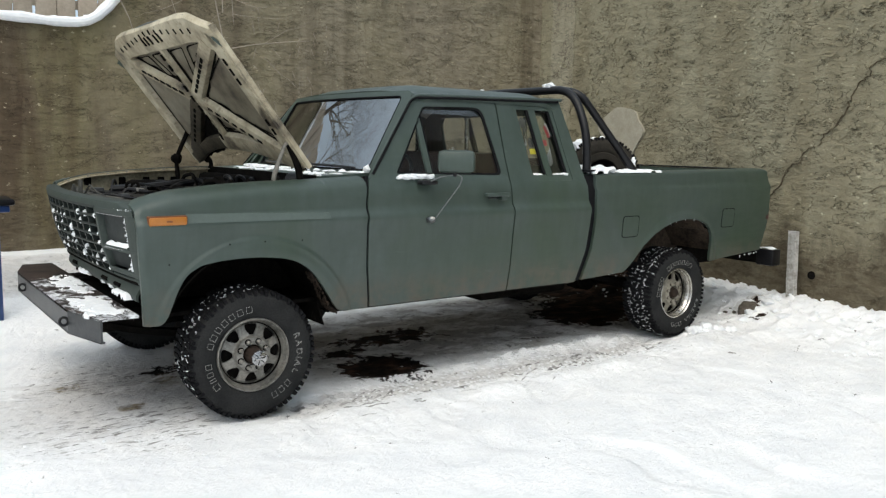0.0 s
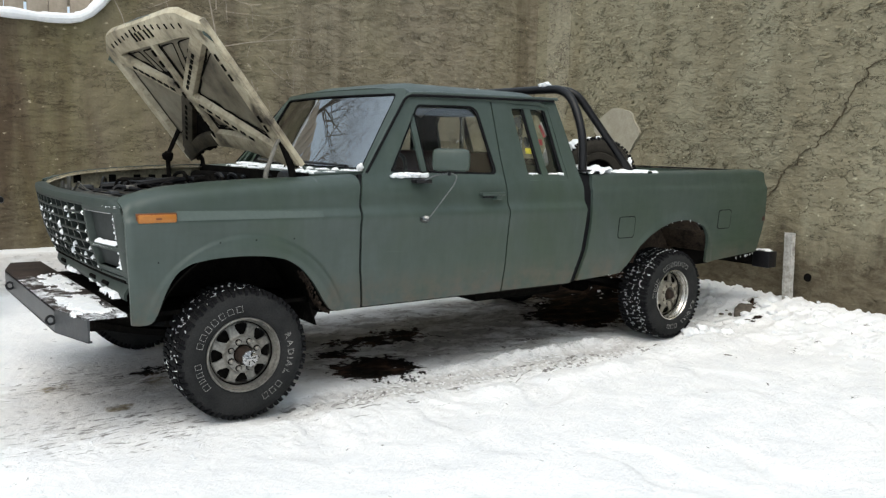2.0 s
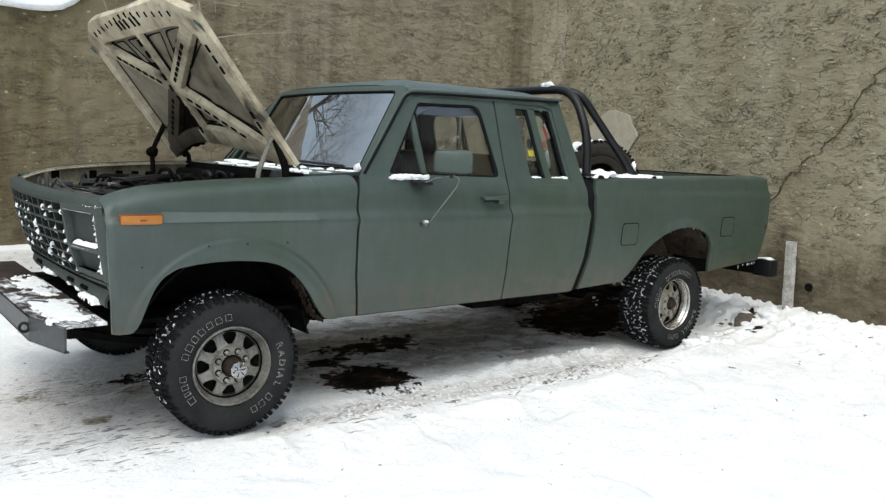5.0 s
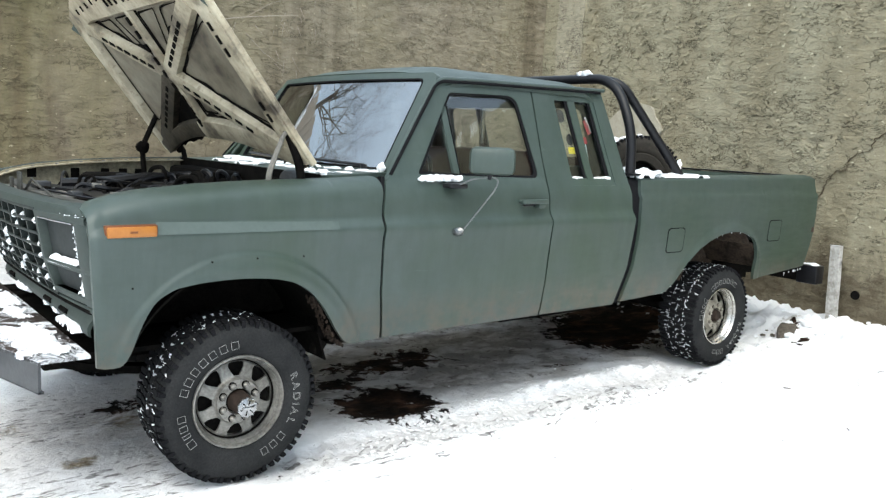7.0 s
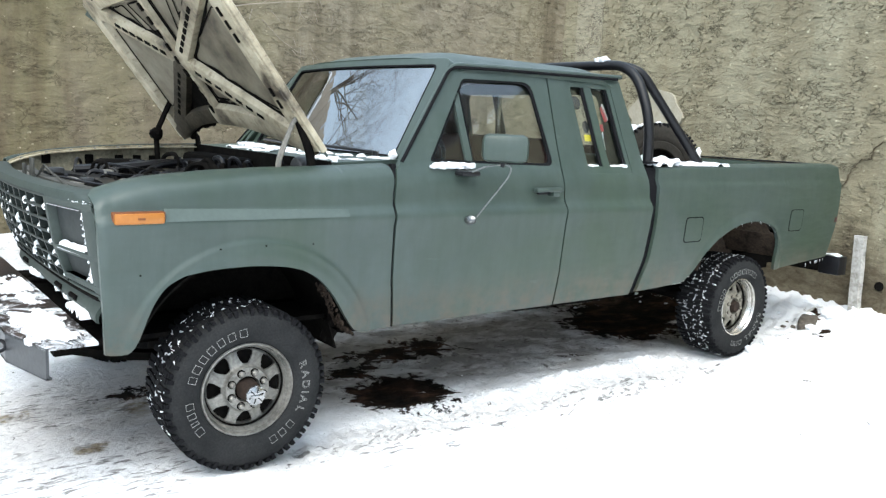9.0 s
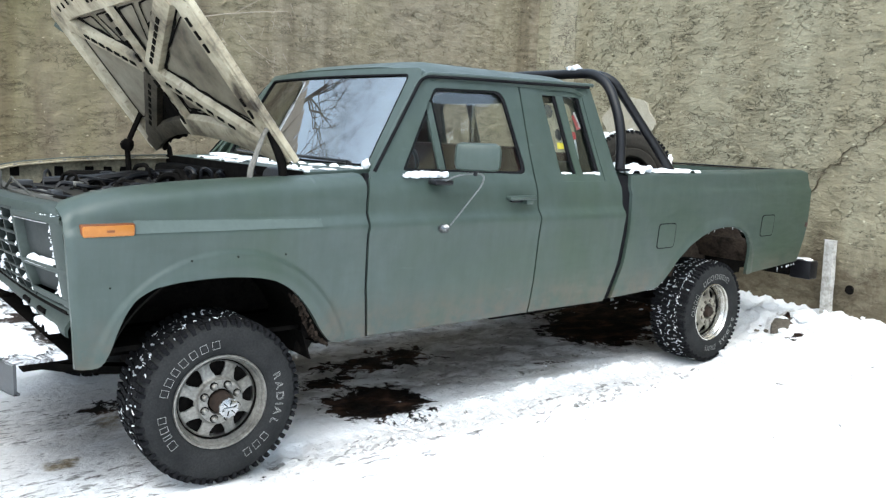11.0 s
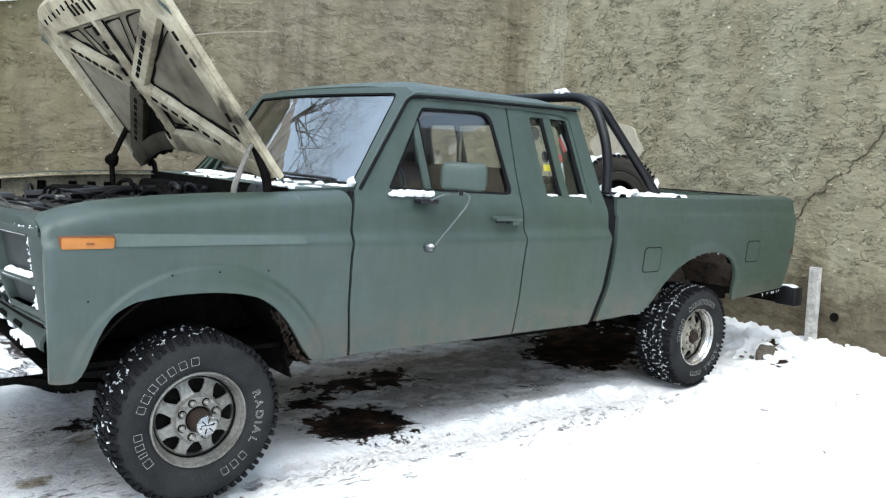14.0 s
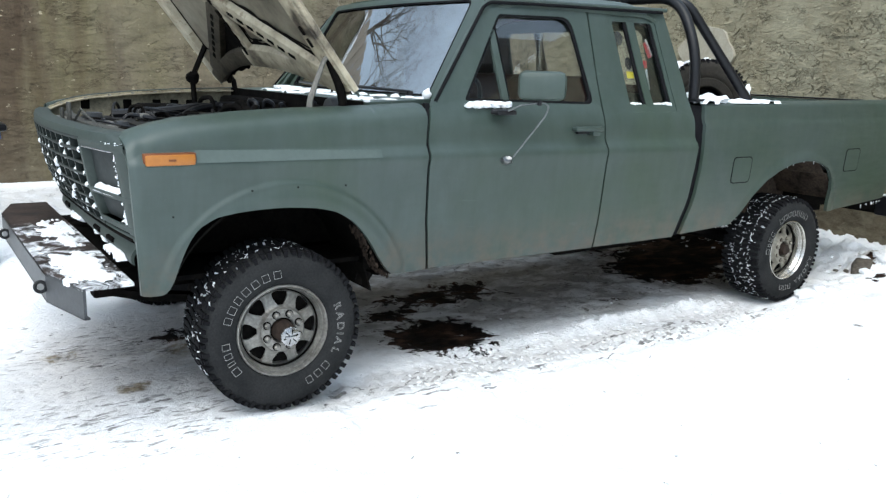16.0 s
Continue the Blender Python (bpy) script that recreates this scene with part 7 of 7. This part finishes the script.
thing("snow_cover", blanket([(0.20, 0.0), (0.24, 0.045), (0.36, 0.012), (0.50, 0.02), (0.62, 0.008), (0.8, 0.014), (1.1, 0.06), (1.4, 0.09), (1.72, 0.11), (1.75, 0.0)], by_screen, 0.014, 6, 0.008, None, 0.04), SNOW, "drift of snow along the windscreen base", "snow", "stuff")
for seed, (x, y, rx, ry) in enumerate(((0.63, 0.27, 0.05, 0.07), (0.58, 0.45, 0.07, 0.13), (0.62, 0.78, 0.05, 0.15), (0.54, 1.08, 0.045, 0.13), (0.63, 1.12, 0.04, 0.10), (0.57, 1.42, 0.06, 0.15))):
    spot = [(x + rx * math.cos(a) * (1 + 0.5 * noise.noise(Vector((math.cos(a), math.sin(a), seed * 3.7)))), y + ry * math.sin(a) * (1 + 0.5 * noise.noise(Vector((math.sin(a), math.cos(a), seed * 2.3))))) for a in (2 * math.pi * k / 22 for k in range(22))]
    thing("snow_cover", blanket(spot, flat_at(1.322), 0.012, 12 + seed, 0.010, None, 0.045), SNOW, "patch of snow on the cowl", "snow", "stuff")
thing("snow_clods", lumps([(screen(Vector((0.235, 1.36))).x - 0.02, 0.20, 1.355, 0.020, 1.3), (0.47, 0.17, 1.325, 0.018, 0.5)]), SNOW, "snow clods at the pillar foot", "snow", "stuff")
thing("snow_cover", blanket([(2.55, 0.01), (2.78, 0.01), (2.74, 0.10), (2.60, 0.20), (2.55, 0.20)], flat_at(1.342), 0.055, 3, 0.012), SNOW, "snow on the bed rail at the roll bar", "snow", "stuff")
thing("snow_cover", blanket([(2.84, 0.02), (3.30, 0.025), (3.26, 0.11), (3.05, 0.16), (2.86, 0.11)], flat_at(1.347), 0.014, 7, 0.012), SNOW, "snow on the bed rail at the brace", "snow", "stuff")
thing("snow_clods", lumps([(2.562, 0.50, 1.958, 0.034, 0.7), (2.562, 0.55, 1.956, 0.026, 0.7), (3.055, 0.10, 1.40, 0.02, 2.2), (2.570, 1.30, 1.957, 0.018, 0.5), (2.62, 0.42, 1.45, 0.10, 1.3)]), SNOW, "snow clods on the roll bar", "snow", "stuff")
tw = pose(3.04, 0.38, 1.300, -8, 20, -36) @ Matrix.Diagonal((0.80, 0.80, 0.80, 1))
thing("snow_clods", lumps([(*(tw @ Vector((0.365 * math.sin(a), y, 0.365 * math.cos(a)))), r, 0.7) for a, y, r in ((-0.75, 0.05, 0.03), (-0.55, 0.10, 0.03), (-0.35, 0.06, 0.026), (-0.6, 0.2, 0.03), (-0.2, 0.16, 0.028), (-0.1, 0.22, 0.028), (-0.9, 0.12, 0.06), (-1.1, 0.06, 0.07), (-1.3, 0.1, 0.08), (-1.45, 0.05, 0.08), (-1.6, 0.05, 0.08), (-1.0, 0.2, 0.06))]), SNOW, "snow dusted over the spare tyre", "snow", "stuff")
thing("snow_cover", blanket([(4.845, 0.0), (4.945, 0.0), (4.945, 0.14), (4.845, 0.14)], flat_at(0.655), 0.026, 21, 0.016), SNOW, "snow on the rear bumper", "snow", "stuff")
# earth caked inside the rear lip of the front arch
mud = random.Random(44)
part("mud_cake", lumps([(x + 0.004, mud.uniform(0.012, 0.10), FRONT_ARCH(x) + mud.uniform(-0.003, 0.005), mud.uniform(0.002, 0.007), 1.6) for x in (mud.uniform(0.34, 0.505) for _ in range(170))], None, 9), MUD, truck, "dark earth caked in the wheel arch")

# blower housing and heater hoses on the firewall
part("blower_housing", tube([(0.445, 0.36, 1.27), (0.39, 0.36, 1.27), (0.378, 0.36, 1.27), (0.374, 0.36, 1.27)], [0.062, 0.062, 0.055, 0.03], 20), GREYMETAL, truck, "dusty round blower housing")
for a, b, c in (((0.41, 0.95, 1.27), (0.33, 0.80, 1.24), (0.22, 0.62, 1.20)), ((0.41, 1.10, 1.25), (0.30, 1.02, 1.27), (0.16, 0.78, 1.20)), ((0.42, 0.60, 1.29), (0.38, 0.50, 1.27), (0.30, 0.40, 1.22))):
    part("heater_hose", tube(bend([a, b, c], 0.03), 0.016, 10), RUBBER, truck)

# icicles under the bed side and the wheel arches
ice = bmesh.new()
rnd = random.Random(3)
for k in range(16):
    x = rnd.choice((rnd.uniform(3.25, 3.95), rnd.uniform(4.05, 4.7), rnd.uniform(4.05, 4.7), rnd.uniform(-0.3, 0.3) if k % 3 == 0 else 3.7))
    z = FRONT_ARCH(x) if x < 1 else REAR_ARCH(x)
    l = rnd.uniform(0.006, 0.022)
    tube([(x, 0.0 if x > 1 else -0.022, z + 0.004), (x, 0.0 if x > 1 else -0.022, z - l)], [0.003, 0.001], 5, ice)
heap = random.Random(14)
lumpy = [(x, y, ground_height(x, y) + 0.008, heap.uniform(0.02, 0.055), 0.7) for x, y in ((heap.uniform(3.62, 4.1), heap.gauss(-0.05, 0.06)) for _ in range(16))]
lumpy += [(x, y, ground_height(x, y) + 0.01, heap.uniform(0.03, 0.07), 0.55) for x, y in ((heap.uniform(4.4, 5.1), heap.gauss(0.05, 0.14)) for _ in range(14))]
thing("snow_clods", lumps(lumpy, None, 4), SNOW, "heaped snow clods beside the rear tyre", "snow", "stuff")
thing("icicles", ice, SNOW, "short icicles hanging from the wheel arch lips", "ice", "stuff")

# loose lumps of snow on the ground
clods = []
rnd = random.Random(21)
for k in range(260):
    y = rnd.uniform(-1.8, 2.6)
    x = wall_x(y) - abs(rnd.gauss(0.25, 0.45)) - 0.05
    r = rnd.uniform(0.006, 0.022)
    clods.append((x, y, ground_height(x, y) + r * 0.2, r, 0.8))
for k in range(160):
    x, y = rnd.uniform(-1.6, 4.4), rnd.gauss(-0.12, 0.28)
    if any(math.hypot(x - tx, y - 0.1) < 0.33 for tx in (0.0, 3.526)):
        continue
    r = rnd.uniform(0.003, 0.008)
    clods.append((x, y, ground_height(x, y) + r * 0.2, r, 0.8))
for k in range(200):
    x = rnd.uniform(0.7, 3.3)
    y = rnd.choice((0.27, 0.27, -0.10, -0.20)) + rnd.gauss(0, 0.035) + 0.03 * noise.noise(Vector((x * 3, 0, 5.0)))
    r = 0.003 + 0.011 * rnd.random() ** 3
    clods.append((x, y, ground_height(x, y) + r * 0.1, r, 0.6))
cl = bmesh.new()
for k, (x, y, z, r, f) in enumerate(clods):
    got = bmesh.ops.create_icosphere(cl, subdivisions=1, radius=1)["verts"]
    for v in got:
        d = 1 + 0.5 * noise.noise(v.co * 1.9 + Vector((k * 2.7, 0, 0)))
        v.co = Vector((x + v.co.x * r * d * 1.2, y + v.co.y * r * d, z + v.co.z * r * d * f))
thing("snow_lumps", cl, SNOW, "loose lumps of broken snow", "snow", "stuff")

# tread marks pressed into the snow beside the wheels
tm = bmesh.new()
rnd = random.Random(41)
for y0, drift, x0, x1, keep in ((0.20, 0.0, 0.75, 3.15, 0.6), (0.04, -0.055, 0.6, 4.2, 0.6)):
    for i in range(int((x1 - x0) / 0.042)):
        for j in range(5):
            if rnd.random() > keep:
                continue
            x = x0 + i * 0.042 + (0.018 if j % 2 else 0) + rnd.gauss(0, 0.004)
            y = y0 + drift * x + (j - 2) * 0.042 + rnd.gauss(0, 0.004)
            a = rnd.gauss(0.5 if j < 2 else -0.5, 0.2)
            got = bmesh.ops.create_icosphere(tm, subdivisions=1, radius=1)["verts"]
            bmesh.ops.transform(tm, matrix=Matrix.Translation((x, y, ground_height(x, y) + 0.001)) @ Matrix.Rotation(a, 4, "Z") @ Matrix.Diagonal((rnd.uniform(0.007, 0.013), rnd.uniform(0.014, 0.026), rnd.uniform(0.0025, 0.006), 1)), verts=got)
thing("tyre_track", tm, GROUND, "tread marks pressed into trodden snow", "tyre track", "stuff")

# ---------- twigs in front of the wall, and the bare tree behind it ----------
def grow(bm, p, way, length, r, depth, rnd, n=5):
    pts, rs = [p], [r]
    steps = 4
    for k in range(steps):
        way = (way + Vector((rnd.gauss(0, 0.16), rnd.gauss(0, 0.16), rnd.gauss(0.03, 0.12)))).normalized()
        p = p + way * length / steps
        pts.append(p)
        rs.append(r * (1 - 0.13 * (k + 1)))
    tube(pts, rs, n, bm)
    if depth:
        for _ in range(rnd.choice((3, 3, 4))):
            k = rnd.randrange(1, steps + 1)
            w = (way + Vector((rnd.gauss(0, 0.6), rnd.gauss(0, 0.6), rnd.gauss(0.1, 0.4)))).normalized()
            grow(bm, pts[k], w, length * rnd.uniform(0.6, 0.82), rs[k] * 0.72, depth - 1, rnd, 5 if depth > 3 else 3)


def bare_tree(x, y, seed, limbs, tall, lean):
    tree = root("bare_tree", "tall leafless tree on the higher ground behind the wall", "tree", (x, y, 2.3), "trees behind the wall")
    rnd = random.Random(seed)
    bm = bmesh.new()
    tube([(0, 0, -0.3), (0.1, 0.0, tall * 0.25), (lean * 0.4, 0.1, tall * 0.5)], [0.17, 0.13, 0.08], 10, bm)
    part("trunk", bm, BARK, tree)
    bm = bmesh.new()
    for k in range(limbs):
        a = 2 * math.pi * k / limbs
        t = rnd.uniform(0.55, 1.0)
        p = Vector((lerp(0.1, lean * 0.4, t), 0.1, lerp(tall * 0.25, tall * 0.5, t)))
        grow(bm, p, Vector((math.cos(a) * 0.5 + lean * 0.22, math.sin(a) * 0.4, 0.75)).normalized(), tall * 0.27, 0.024, 5, rnd)
    part("crown", bm, BARK, tree, "dense bare branches")


bare_tree(-0.2, 12.0, 17, 12, 12.5, -4.0)
bare_tree(-3.2, 13.5, 23, 9, 13.0, -2.6)
bare_tree(2.4, 17.0, 31, 6, 11.0, -1.0)
bare_tree(1.3, 11.0, 41, 9, 10.5, -1.6)

sh = bmesh.new()
rnd = random.Random(29)
grow(sh, Vector((1.25, 3.95, 3.4)), Vector((0.35, -0.35, -0.75)), 0.9, 0.008, 2, rnd, 4)
tube([(1.36, 3.75, 2.38), (1.55, 3.5, 2.42), (1.75, 3.25, 2.44), (1.92, 3.08, 2.45)], [0.006, 0.005, 0.004, 0.002], 5, sh)
tube([(1.62, 3.42, 2.43), (1.80, 3.3, 2.56), (1.95, 3.2, 2.60)], [0.004, 0.003, 0.0015], 4, sh)
tube([(1.36, 3.75, 2.38), (1.3, 3.85, 2.9), (1.25, 3.95, 3.4)], [0.006, 0.007, 0.008], 5, sh)
tube([(1.62, 3.42, 2.30), (1.75, 3.35, 2.15), (1.90, 3.30, 2.05)], [0.003, 0.0025, 0.0015], 4, sh)
tube([(0.40, 3.92, 2.85), (0.50, 3.85, 2.60), (0.56, 3.80, 2.35)], [0.004, 0.004, 0.002], 5, sh)
tube([(0.80, 3.95, 3.20), (0.86, 3.9, 2.95), (0.95, 3.85, 2.62)], [0.004, 0.004, 0.002], 5, sh)
for k in range(26):
    x, z = rnd.uniform(1.7, 2.6), rnd.uniform(1.9, 2.75)
    p = Vector((x, 3.92, z))
    tube([p, p + Vector((rnd.uniform(-0.06, 0.08), rnd.uniform(-0.08, 0.0), rnd.uniform(-0.16, -0.05)))], [0.003, 0.001], 4, sh)
thing("twigs", sh, WOOD, "thin dry twigs hanging over the wall face", "twigs", "stuff")

# ---------- the blue post box at the edge of the yard ----------
pb = root("blue_bin", "blue metal litter bin on a post with a dark lid", "bin", (-0.86, 2.9, 0.0))
part("pole", box((0.06, -0.03, 0.0), (0.105, 0.03, 0.95), 0.006), BLUE, pb)
part("bin_body", box((-0.22, -0.16, 0.30 + 0.65), (0.16, 0.16, 1.0), 0.01), BLUE, pb)
part("lid", box((-0.26, -0.19, 1.0), (0.195, 0.19, 1.05), 0.02), BLACK, pb, "dark lid")

# ---------- the house across the yard, seen only in the window glass; size and place set to block sky there ---
house = root("house", "plain grey three-storey house across the yard with a dark roof", "house", (13.0, -15.0, 0.0))
part("wall", box((-7, -4, 0), (7, 4, 8.6), 0.02), FACADE, house)
bm = bmesh.new()
a = [bm.verts.new(p) for p in ((-7.5, -4.6, 8.5), (7.5, -4.6, 8.5), (7.5, 4.6, 8.5), (-7.5, 4.6, 8.5), (-7.5, 0, 12.6), (7.5, 0, 12.6))]
for f in ((0, 1, 5, 4), (2, 3, 4, 5), (0, 4, 3), (1, 2, 5), (0, 3, 2, 1)):
    bm.faces.new([a[i] for i in f])
part("roof", bm, ROOFING, house, smooth=0)
for x in (-5.6, -2.4, 1.2, 4.2):
    for z in (0.9, 3.6, 6.3):
        window = part("window", box((x, 3.98, z), (x + 1.1, 4.03, z + 1.3), 0.01), GREYMETAL, house)
        part("pane", box((x + 0.08, 4.031, z + 0.08), (x + 1.02, 4.04, z + 1.22), 0.004), BLACK, window, "dark window pane")
